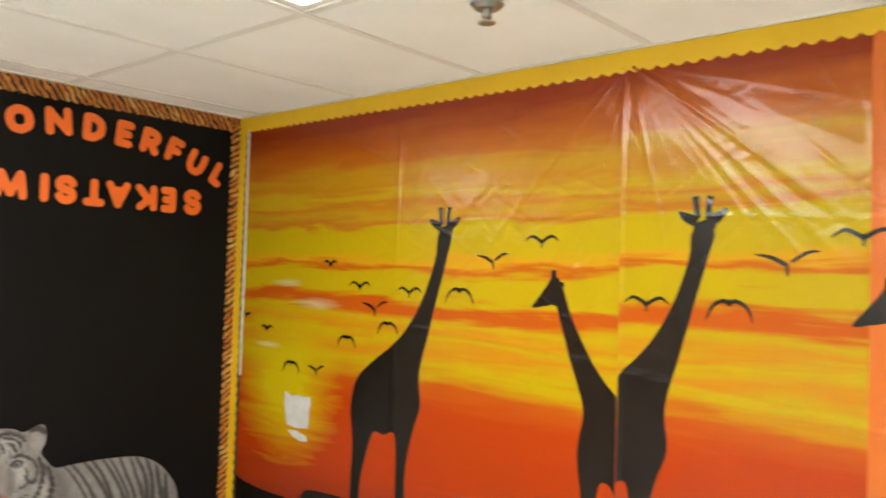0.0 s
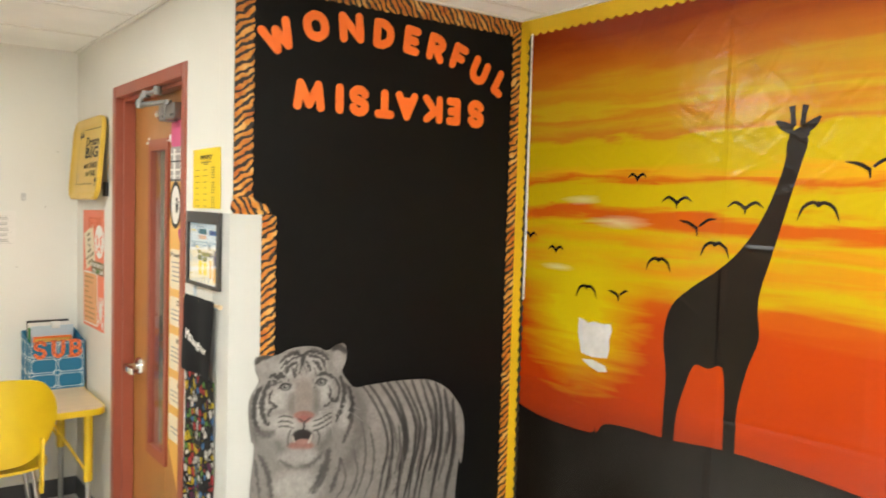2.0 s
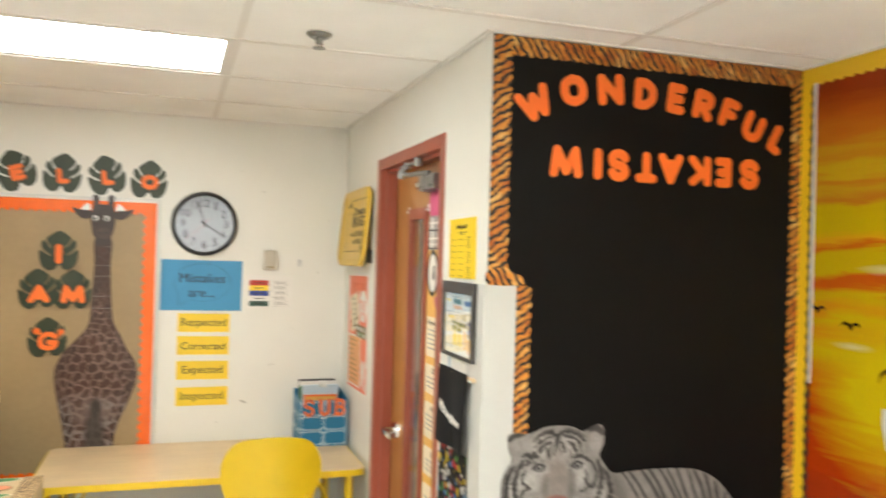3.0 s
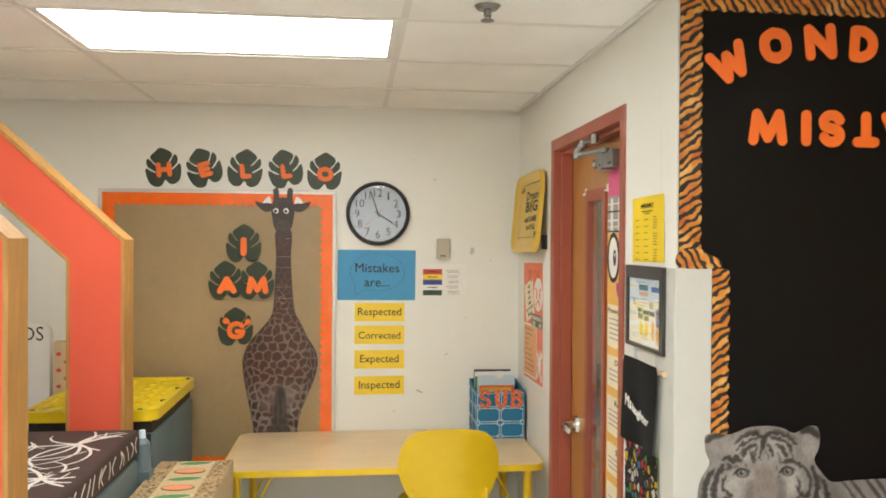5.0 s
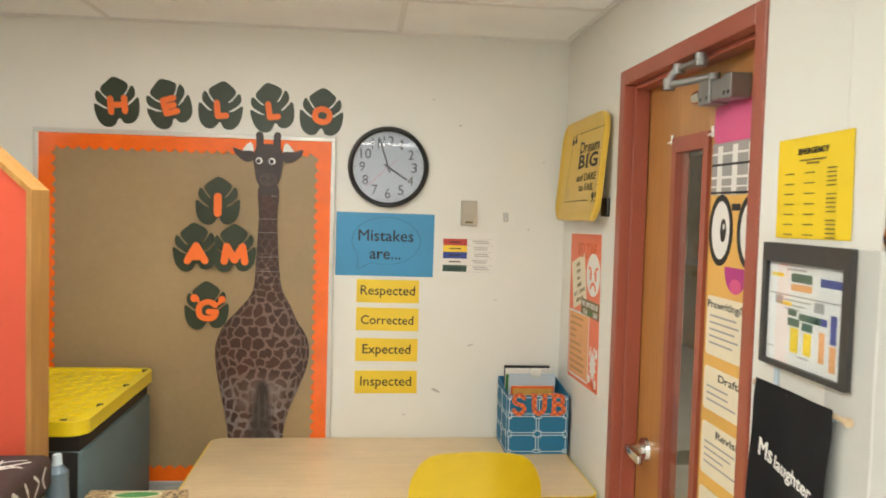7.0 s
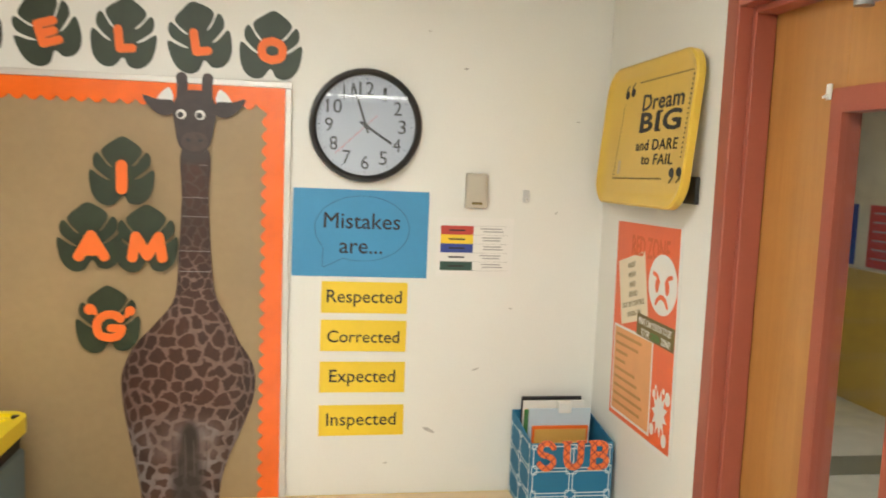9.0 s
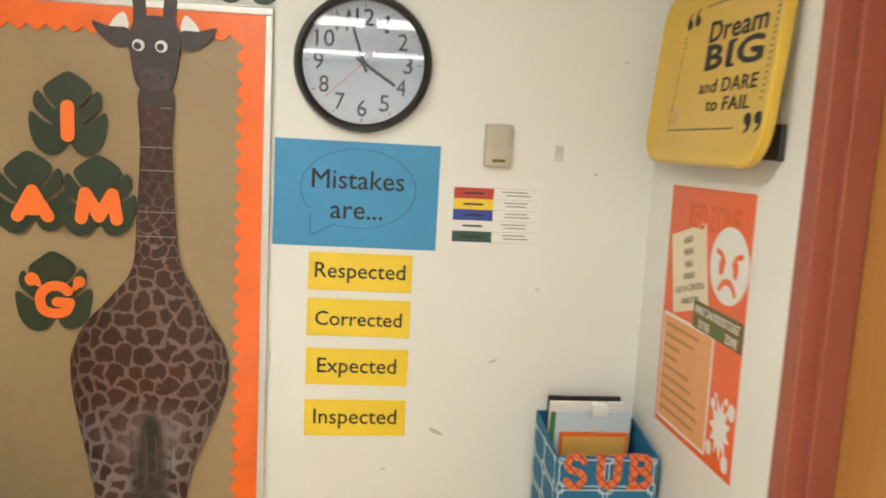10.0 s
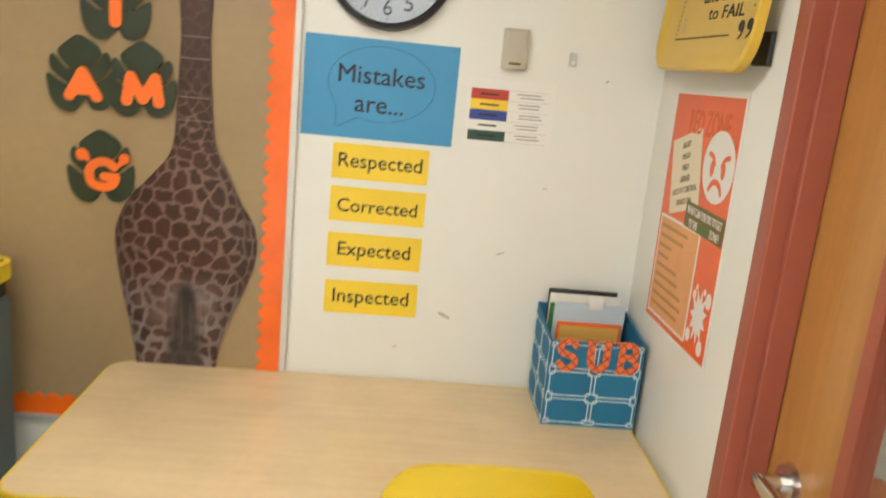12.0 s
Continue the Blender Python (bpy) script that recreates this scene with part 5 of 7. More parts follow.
bib = part("bib", cloth(-0.140, 0.150, -0.262, 0.014, -0.012, 0.030, 1.0), mat("black_cloth", (0.018, 0.018, 0.020), 0.8, vary=0.25, fine=250, bump=0.3), ap, "black cotton bib", smooth=True)
part("word", fit_text("Ms", 0.058, -0.066, -0.128, 0.0405, tall=0.040, bold=0.02, turn=-6), M_WHITE, bib, "white stitched lettering")
part("word", fit_text("laughter", 0.140, 0.040, -0.155, 0.0405, tall=0.038, bold=0.02, turn=-9), M_WHITE, bib, "white stitched lettering")
part("skirt", cloth(-0.150, 0.140, -0.98, -0.262, -0.004, 0.022, 2.2), M_APRON, ap, "black cloth with bright school prints", smooth=True)

cb = structure("corner_guard", slab(-0.008, 0.104, YB - 0.010, YB + 0.14, 0, 1.632, 0.003), mat("white_guard", (0.56, 0.555, 0.525), 0.35, vary=0.03), "white half-height wall corner casing", "casing")


# ---- table, chair, box of files ----
tb = thing("activity_table", Matrix.Translation((-0.775, -0.388, 0)), "maple laminate table with yellow edge against wall", "table")
TW, TD, TZ = 0.755, 0.376, 0.66
part("tabletop", plate(round_rect(-TW + 0.006, TW - 0.006, -TD + 0.006, TD - 0.006, 0.06, 8), TZ - 0.028, TZ), M_TABLE, tb)
part("edge_band", ring(round_rect(-TW, TW, -TD, TD, 0.066, 8), round_rect(-TW + 0.006, TW - 0.006, -TD + 0.006, TD - 0.006, 0.06, 8), TZ - 0.031, TZ - 0.001), M_YEL, tb, "yellow edge band")
for sx in (-1, 1):
    for sy in (-1, 1):
        x, y = sx * (TW - 0.075), sy * (TD - 0.06)
        lg = part("leg", cyl((x, y, 0.30), (x, y, TZ - 0.028), 0.021, 16), M_YEL, tb, "yellow tube leg", smooth=True)
        part("leg_insert", cyl((x, y, 0.0), (x, y, 0.31), 0.014, 14), M_STEEL, lg, "chrome adjustable leg", smooth=True)
        part("brace", cyl((x, y, 0.33), (x - sx * 0.17, y, TZ - 0.03), 0.006, 8), M_YEL, tb)
part("apron_rail", slab(-TW + 0.1, TW - 0.1, -0.02, 0.02, TZ - 0.06, TZ - 0.028), M_GREYM, tb)

ch = thing("school_chair", Matrix.Translation((-0.488, -0.62, 0)), "yellow moulded plastic school chair tucked under table", "chair")


def shell(outline, centre, depth, thick, rings=7):
    """A moulded shell: an outline filled ring by ring, dished by depth(u, v)."""
    bm = bmesh.new()
    lay = []
    for side in (0, 1):
        rws = []
        for k in range(1, rings + 1):
            s = k / rings
            rws.append([bm.verts.new((centre[0] + (p[0] - centre[0]) * s, centre[1] + (p[1] - centre[1]) * s,
                                      depth(centre[0] + (p[0] - centre[0]) * s, centre[1] + (p[1] - centre[1]) * s) + side * thick)) for p in outline])
        c = bm.verts.new((*centre, depth(*centre) + side * thick))
        n = len(outline)
        for i in range(n):
            bm.faces.new((c, rws[0][i], rws[0][(i + 1) % n]))
            for a, b in zip(rws, rws[1:]):
                bm.faces.new((a[i], b[i], b[(i + 1) % n], a[(i + 1) % n]))
        lay.append(rws[-1])
    for i in range(len(outline)):
        j = (i + 1) % len(outline)
        bm.faces.new((lay[0][i], lay[0][j], lay[1][j], lay[1][i]))
    bmesh.ops.bevel(bm, geom=[e for e in bm.edges if len(e.link_faces) == 2 and e.calc_face_angle(0) > 1.0], offset=0.004, segments=2, affect="EDGES")
    return bm


back = spline([(-0.09, 0.468), (-0.178, 0.535), (-0.228, 0.645), (-0.224, 0.75), (-0.168, 0.835), (-0.06, 0.861), (0.06, 0.861), (0.168, 0.835), (0.224, 0.75), (0.228, 0.645), (0.178, 0.535), (0.09, 0.468)], 5)
bm = shell(back, (0, 0.66), lambda u, v: -0.02 - 0.9 * u * u + 0.10 * (v - 0.62) + 0.10 * max(0, v - 0.8), 0.012)
bm.transform(Matrix.Translation((0, -0.255, 0)) @ NORTH)
part("backrest", bm, M_YEL, ch, "rounded yellow backrest", smooth=True)
seat = spline([(-0.12, -0.215), (-0.20, -0.15), (-0.215, 0.0), (-0.20, 0.15), (-0.12, 0.20), (0.12, 0.20), (0.20, 0.15), (0.215, 0.0), (0.20, -0.15), (0.12, -0.215)], 5)
part("seat", shell(seat, (0, 0), lambda u, v: 0.415 + 0.35 * u * u + 0.2 * v * v, 0.012), M_YEL, ch, "dished yellow seat", smooth=True)
for s in (-1, 1):
    bm = plate(spline([(-0.215, 0.425), (-0.185, 0.44), (-0.165, 0.50), (-0.225, 0.58), (-0.262, 0.56), (-0.255, 0.42), (-0.235, 0.33), (-0.20, 0.34)], 4), -0.006, 0.006)
    bm.transform(Matrix.Translation((s * 0.165, 0, 0)) @ Matrix(((0, 0, 1, 0), (1, 0, 0, 0), (0, 1, 0, 0), (0, 0, 0, 1))))
    part("side_bracket", bm, M_YEL, ch)
    for y in (-0.17, 0.15):
        part("leg", cyl((s * 0.14, y * 0.9, 0.42), (s * 0.20, y * 1.15, 0.0), 0.011, 12), M_STEEL, ch, "steel tube leg", smooth=True)

bx = thing("file_bin", Matrix.Translation((-0.1475, -0.135, TZ)), "teal fabric bin with white lattice and SUB letters", "storage bin")
BX, BY, BZ = 0.1315, 0.124, 0.280


front = slab(-BX, BX, 0, BZ - 0.03, 0, 0.004)
front.transform(Matrix.Translation((0, -BY + 0.004, 0)) @ NORTH)
part("front_panel", front, M_BIN, bx)
part("back_panel", slab(-BX, BX, BY - 0.004, BY, 0, BZ), M_BIN, bx)
for s in (-1, 1):
    bm = plate([(-BY + 0.004, 0), (BY - 0.004, 0), (BY - 0.004, BZ), (-BY + 0.004, BZ - 0.03)], -0.002, 0.002)
    bm.transform(Matrix.Translation((s * (BX - 0.002), 0, 0)) @ Matrix(((0, 0, 1, 0), (1, 0, 0, 0), (0, 1, 0, 0), (0, 0, 0, 1))))
    part("side_panel", bm, M_BIN, bx)
part("base", slab(-BX + 0.004, BX - 0.004, -BY + 0.004, BY - 0.004, 0, 0.004), M_BIN, bx)


def lattice(u0, u1, v0, v1, cells_u, cells_v):
    """Interlocked rounded squares with small squares at their corners."""
    bm = bmesh.new()
    cu, cv, w = (u1 - u0) / cells_u, (v1 - v0) / cells_v, 0.0028

    def frame_(a, b, c, d, r, n):
        a, b, c, d = max(a, u0), min(b, u1), max(c, v0), min(d, v1)
        if b - a > 0.012 and d - c > 0.012:
            ring(round_rect(a, b, c, d, r, 3), round_rect(a + w, b - w, c + w, d - w, max(r - w, 0.001), 3), 0, n, bm)
    for i in range(cells_u):
        for j in range(cells_v):
            frame_(u0 + cu * i + 0.004, u0 + cu * (i + 1) - 0.004, v0 + cv * j + 0.004, v0 + cv * (j + 1) - 0.004, 0.012, 0.0006)
    for i in range(cells_u + 1):
        for j in range(cells_v + 1):
            frame_(u0 + cu * i - 0.018, u0 + cu * i + 0.018, v0 + cv * j - 0.015, v0 + cv * j + 0.015, 0.005, 0.0009)
    return bm


bm = lattice(-BX + 0.004, BX - 0.004, 0.006, BZ - 0.034, 2, 3)
bm.transform(Matrix.Translation((0, -BY, 0)) @ NORTH)
part("front_pattern", bm, M_LATT, bx)
bm = lattice(-BY + 0.004, BY - 0.006, 0.006, BZ - 0.034, 2, 3)
bm.transform(Matrix.Translation((-BX, 0, 0)) @ Matrix(((0, 0, -1, 0), (-1, 0, 0, 0), (0, 1, 0, 0), (0, 0, 0, 1))))
part("side_pattern", bm, M_LATT, bx)
for chx, u, w in (("S", -0.082, 0.064), ("U", 0.004, 0.064), ("B", 0.088, 0.060)):
    bm = padded_letter(chx, w, 0.094, 0.0088 if chx != "U" else 0.0098, 0.001, 0.006, u, 0.212)
    for du, dv in {"B": ((-1, 1), (-1, -1)), "U": ((-1, 1), (1, 1)), "S": ()}[chx]:
        x = u + du * (w / 2 - 0.009)
        stroke([(x - 0.012, 0.212 + dv * 0.0425, 0.0042), (x + 0.012, 0.212 + dv * 0.0425, 0.0042)], 0.001, 0.0056, 1, bm)
    bm.transform(Matrix.Translation((0, -BY, 0)) @ NORTH)
    part("letter", bm, M_PLAID, bx, "orange plaid card letter")
for name, mm, y, x0, x1, z, lab in (("black_folder", M_BLACK, 0.105, -0.110, 0.095, 0.335, "black file folder standing in the bin"), ("paper_stack", M_WHITE, 0.090, -0.108, 0.10, 0.325, "stack of white papers"),
                                    ("green_folder", M_GREEN, 0.060, -0.110, 0.06, 0.304, "green file folder standing in the bin"), ("yellow_folder", M_YPRT, 0.076, -0.106, 0.05, 0.300, "yellow file folder standing in the bin"),
                                    ("pale_folder", M_PAGE, 0.045, -0.100, 0.108, 0.312, "pale blue folder in the bin"), ("orange_folder", M_ORL, 0.030, -0.090, 0.098, 0.258, "orange edged folder in the bin")):
    t = thing(name, Matrix.Translation((-0.1475, -0.135 + y, TZ + 0.004)) @ pose(0, 0, 0, 2.5, 0, 0), lab, "folder", "files in the bin")
    part("cover", slab(x0, x1, -0.004, 0.004, 0, z - 0.004, 0.0015), mm, t)
    if name == "orange_folder":
        part("insert", slab(x0 + 0.008, x1 - 0.008, -0.0055, -0.004, 0.01, z - 0.014), M_YPRT, t)
t = thing("binder_clip", Matrix.Translation((-0.128, -0.104, TZ + 0.312)), "white plastic clip on the folders", "clip")
part("clip", slab(-0.022, 0.022, -0.010, 0.022, -0.016, 0.020, 0.006), M_GLOSSW, t, smooth=True)

# ---- house-shaped nook, bench, bins ----


def house(off):
    """Half-open house outline: right foot, eave, ridge, eave, left foot, drawn in by off."""
    xr, xl, ze, slope = -1.808 - off, -2.955 + off, 1.705, math.tan(radians(42.5))
    k = off * (1 / math.cos(radians(42.5)) - 1 * 0) - off * slope
    xm = (xr + xl) / 2
    return [(xr, 0), (xr, ze - k * 0.9), (xm, ze - k * 0.9 + (xr - xm) * slope), (xl, ze - k * 0.9), (xl, 0)]


def nook_panel(y_front, label):
    t = thing("house_panel", on_north(0, 0, 0, y_front), label, "play house", "house panels")
    part("outer_edge", ring(house(0), house(0.014), -0.125, 0.003, closed=False), M_WOOD, t, "birch plywood edge")
    part("inner_edge", ring(house(0.205), house(0.218), -0.125, 0.003, closed=False), M_WOOD, t, "birch plywood edge")
    part("panel", ring(house(0.014), house(0.205), -0.120, 0.0, closed=False), M_ORP, t, "coral orange panel")


nook_panel(-1.222, "orange house-shaped panel with birch edges")
nook_panel(-2.275, "orange house-shaped panel with birch edges")

bn = thing("storage_bench", Matrix.Translation((-2.2, -1.665, 0)), "low grey-blue storage bench with birch trim", "bench")
part("body", slab(-0.39, 0.452, -0.435, 0.425, 0, 0.857, 0.018, 3), M_TEAL, bn, smooth=True)
part("top", slab(-0.385, 0.440, -0.430, 0.420, 0.857, 0.870, 0.003), M_DARK, bn)
cu = thing("seat_cushion", Matrix.Translation((-2.2, -1.665, 0.870)), "brown bench cushion with white swirl print", "cushion")
part("pad", slab(-0.385, 0.456, -0.432, 0.432, 0, 0.10, 0.022, 4), M_CUSH, cu, smooth=True)
bm = bmesh.new()
rng = random.Random(5)
for cx, cy in ((0.30, 0.20), (0.05, 0.02), (-0.18, 0.25), (0.33, -0.22), (-0.22, -0.20), (0.10, -0.36)):
    for k in range(13):
        a, bend, ln = rng.uniform(0, 2 * math.pi), rng.choice((-1, 1)) * rng.uniform(0.9, 2.6), rng.uniform(0.18, 0.40)
        pts, x, y = [], cx, cy
        for i in range(9):
            pts.append((x, y, 0.0052 * (1 - i / 9) + 0.0016))
            a2 = a + bend * (i / 8) ** 1.3
            x, y = x + ln / 8 * math.cos(a2), y + ln / 8 * math.sin(a2)
        pts = [p for p in pts if -0.36 < p[0] < 0.432 and -0.41 < p[1] < 0.41]
        if len(pts) > 3:
            z = 0.1004 + 0.0003 * (k % 5)
            stroke(pts, z - 0.0002, z, 2, bm)
part("swirl_print", bm, M_GLOSSW, cu)
bm = bmesh.new()
for i in range(14):
    y = -0.38 + 0.058 * i + rng.uniform(-0.015, 0.015)
    stroke([(y, 0.022, 0.003), (y + rng.uniform(-0.02, 0.03), 0.05, 0.004), (y + rng.uniform(-0.03, 0.05), 0.076, 0.004)], 0.4562, 0.4566, 3, bm)
bm.transform(Matrix(((0, 0, 1, 0), (1, 0, 0, 0), (0, 1, 0, 0), (0, 0, 0, 1))))
part("side_print", bm, M_GLOSSW, cu)

sb = thing("toy_bin", Matrix.Translation((-2.022, -0.545, 0)), "grey-blue storage bin with bright yellow lid", "storage bin")
part("body", slab(-0.262, 0.262, -0.405, 0.405, 0, 0.885, 0.012), M_TEAL, sb, smooth=True)
# solid dark slabs: shade under the lid and in the open front, as colour
part("gap", slab(-0.25, 0.25, -0.395, 0.395, 0.885, 0.940), M_DARK, sb)
part("front_shade_panel", slab(-0.248, 0.248, -0.4085, -0.4045, 0.02, 0.884), M_DARK, sb, "dark panel painted as the shade of an open front")
lid = part("lid", plate(round_rect(-0.275, 0.275, -0.425, 0.425, 0.06, 8), 0.940, 0.976), M_LID, sb, "yellow plastic lid")
part("lid_rim", ring(round_rect(-0.275, 0.275, -0.425, 0.425, 0.06, 8), round_rect(-0.252, 0.252, -0.402, 0.402, 0.045, 8), 0.975, 0.986), M_LID, lid)
bm = bmesh.new()
for i in range(9):
    for j in range(14):
        q = slab(-0.022, 0.022, -0.004, 0.004, 0.975, 0.9805)
        q.transform(Matrix.Translation((-0.21 + 0.052 * i, -0.351 + 0.054 * j, 0)) @ pose(0, 0, 0, 0, 0, 45 if (i + j) % 2 else -45))
        merge(bm, q)
part("lid_relief", bm, M_LID, lid)
for x, y in ((0.245, 0.375), (0.25, 0.10), (0.25, -0.20), (0.20, -0.398), (-0.24, -0.388), (-0.245, 0.38)):
    part("latch", slab(x - 0.010, x + 0.010, y - 0.008, y + 0.008, 0.980, 0.9885, 0.002), M_BLACK, lid)

lb = thing("leopard_box", Matrix.Translation((-1.580, -1.285, 0)), "leopard-print cardboard box with leaf and oval cut-outs", "box")
LX, LY, LZ = 0.150, 0.322, 0.768
part("body", slab(-LX, LX, -LY, LY, 0, LZ - 0.002, 0.003), M_TAN, lb, "tan cardboard sides")
for x0, x1 in ((-LX, -0.078), (0.078, LX)):
    part("print_strip", slab(x0 + 0.001, x1 - 0.001, -LY + 0.001, LY - 0.001, LZ - 0.002, LZ), M_LEOP, lb, "leopard print strip")
M_BRIGHT = mat("leaf_green_card", (0.05, 0.22, 0.06), 0.5, vary=0.1)
M_SALM = mat("salmon_card", (0.76, 0.26, 0.13), 0.5, vary=0.06)
for k, y in enumerate((0.275, 0.165, 0.055, -0.055, -0.165, -0.275)):
    if k % 2 == 0:
        e = part("leaf_edge", plate(spline([(-0.072, y - 0.006), (-0.03, y + 0.026), (0.03, y + 0.030), (0.076, y + 0.012), (0.03, y - 0.022), (-0.03, y - 0.026)], 5), LZ - 0.001, LZ + 0.0006), M_CREAM, lb)
        part("leaf", plate(spline([(-0.064, y - 0.005), (-0.03, y + 0.020), (0.03, y + 0.024), (0.068, y + 0.010), (0.03, y - 0.016), (-0.03, y - 0.020)], 5), LZ, LZ + 0.0012), M_BRIGHT, e)
    else:
        e = part("oval_edge", plate(ellipse(0, y, 0.062, 0.036), LZ - 0.001, LZ + 0.0006), M_OLIVE, lb)
        part("oval", plate(ellipse(0, y, 0.056, 0.031), LZ, LZ + 0.0012), M_SALM, e)

wb = thing("white_easel_pad", Matrix.Translation((-2.62, -0.26, 0)), "white rounded board with black lettering", "board")
bm = plate(round_rect(-0.27, 0.195, 0.0, 1.29, 0.05, 6), -0.02, 0.02)
bm.transform(NORTH)
part("board", bm, M_GLOSSW, wb, smooth=True)
bm = fit_text("DS", 0.10, 0.115, 1.235, 0.0205, tall=0.07)
bm.transform(NORTH)
part("lettering", bm, M_INK, wb)
cd = thing("card_game_box", Matrix.Translation((-2.345, -0.30, 0)), "upright tan box with red spots", "box")
part("body", slab(-0.045, 0.045, -0.03, 0.03, 0, 1.20, 0.003), M_TAN, cd)
bm = bmesh.new()
for i in range(7):
    plate(ellipse(-0.02 + 0.035 * (i % 2), 0.90 + 0.04 * i, 0.012, 0.010, 12), 0.030, 0.031, bm)
bm.transform(NORTH)
part("spot", bm, M_RED, cd)

gl = thing("glue_bottle", Matrix.Translation((-1.748, -1.195, 0)), "pale blue plastic squeeze bottle beside the bench", "bottle")
part("stand", slab(-0.036, 0.036, -0.036, 0.036, 0, 0.80, 0.004), M_TEAL, gl, "grey-blue post under the bottle")
part("bottle", cyl((0, 0, 0.80), (0, 0, 0.905), 0.033, 20, 0.030), mat("pale_blue_plastic", (0.13, 0.18, 0.22), 0.35), gl, smooth=True)
part("shoulder", cyl((0, 0, 0.905), (0, 0, 0.925), 0.030, 20, 0.014), bpy.data.materials["pale_blue_plastic"], gl, smooth=True)
part("cap", cyl((0, 0, 0.925), (0, 0, 0.955), 0.014, 16, 0.012), M_PAGE, gl, "white cap", smooth=True)


# ---- black paper wall with letters and tiger ----
bp = thing("black_display", on_north(0, 0, 0.0, YB), "black paper display with tiger-striped border", "wall display")
bm = bmesh.new()
nu, nv = 40, 70
gv = [[bm.verts.new((0.004 + (XE - 0.008) * i / nu, 0.15 + (H - 0.158) * j / nv, 0.003 + 0.0022 * noise.noise(Vector((i * 0.10, j * 0.045, 9.0))))) for j in range(nv + 1)] for i in range(nu + 1)]
for i in range(nu):
    for j in range(nv):
        bm.faces.new((gv[i][j], gv[i + 1][j], gv[i + 1][j + 1], gv[i][j + 1]))
part("paper", bm, M_BLKP, bp, "black paper", smooth=True)


def strip(length, width, u, v, turn, n, pitch=0.04):
    ob = part("border", scallop(length, width, 0.008, pitch, 0.0, 0.002), M_TIGERP, bp, "orange and black tiger-striped border")
    ob.matrix_local = pose(u, v, n, 0, 0, turn)


strip(XE - 0.006, 0.060, XE - 0.003, H - 0.006, 180, 0.0058)
strip(2.20, 0.052, XE - 0.003, 0.2, 90, 0.0066)
strip(H - 1.635, 0.064, 0.003, H - 0.006, -90, 0.0070)
strip(1.45, 0.050, 0.104, 1.63, -90, 0.0076)
ob = part("border_fold", plate(spline([(0.0, 0.0), (0.115, -0.002), (0.125, 0.018), (0.085, 0.040), (0.062, 0.052), (0.0, 0.045)], 4), 0, 0.002), M_TIGERP, bp)
ob.matrix_local = pose(0.004, 1.634, 0.0095)

LW, LH = 0.092, 0.106
for ch_, u, v, tn, w in (("W", 0.151, 2.223, 27, 0.125), ("O", 0.290, 2.278, 14, 0.098), ("N", 0.428, 2.293, 5, 0.098), ("D", 0.563, 2.290, -3, 0.088), ("E", 0.686, 2.285, -7, 0.072), ("R", 0.798, 2.272, -12, 0.082), ("F", 0.906, 2.251, -19, 0.072), ("U", 1.010, 2.210, -25, 0.088), ("L", 1.117, 2.172, -29, 0.062),
                         ("M", 0.269, 2.041, 0, 0.118), ("I", 0.387, 2.041, 0, 0.032), ("S", 0.466, 2.041, 0, 0.084), ("T", 0.573, 2.041, 180, 0.084), ("A", 0.670, 2.041, 180, 0.098), ("K", 0.789, 2.041, 180, 0.092), ("E", 0.887, 2.041, 180, 0.068), ("S", 0.998, 2.041, 180, 0.084)):
    t = thing("display_letter", on_north(u, v, 0.0065, YB) @ pose(0, 0, 0, 0, 0, tn), f"orange padded paper letter {ch_} on black paper", "letter", "display letters")
    bm = padded_letter(ch_, w, LH, 0.0148 if ch_ in "WMAK" else 0.0155, 0, 0.003)
    part("letter", bm, M_ORL, t)

def on_tiger(px, py):
    """From the print's own units, x along the body and y down, to the wall."""
    return (0.038 + px * 7.92e-4 + py * 1.1e-5 + px * py * 2.8e-8 + px * px * 2.1e-7, 1.288 - px * 3.08e-5 - py * 7.98e-4 - px * py * 1.86e-7)


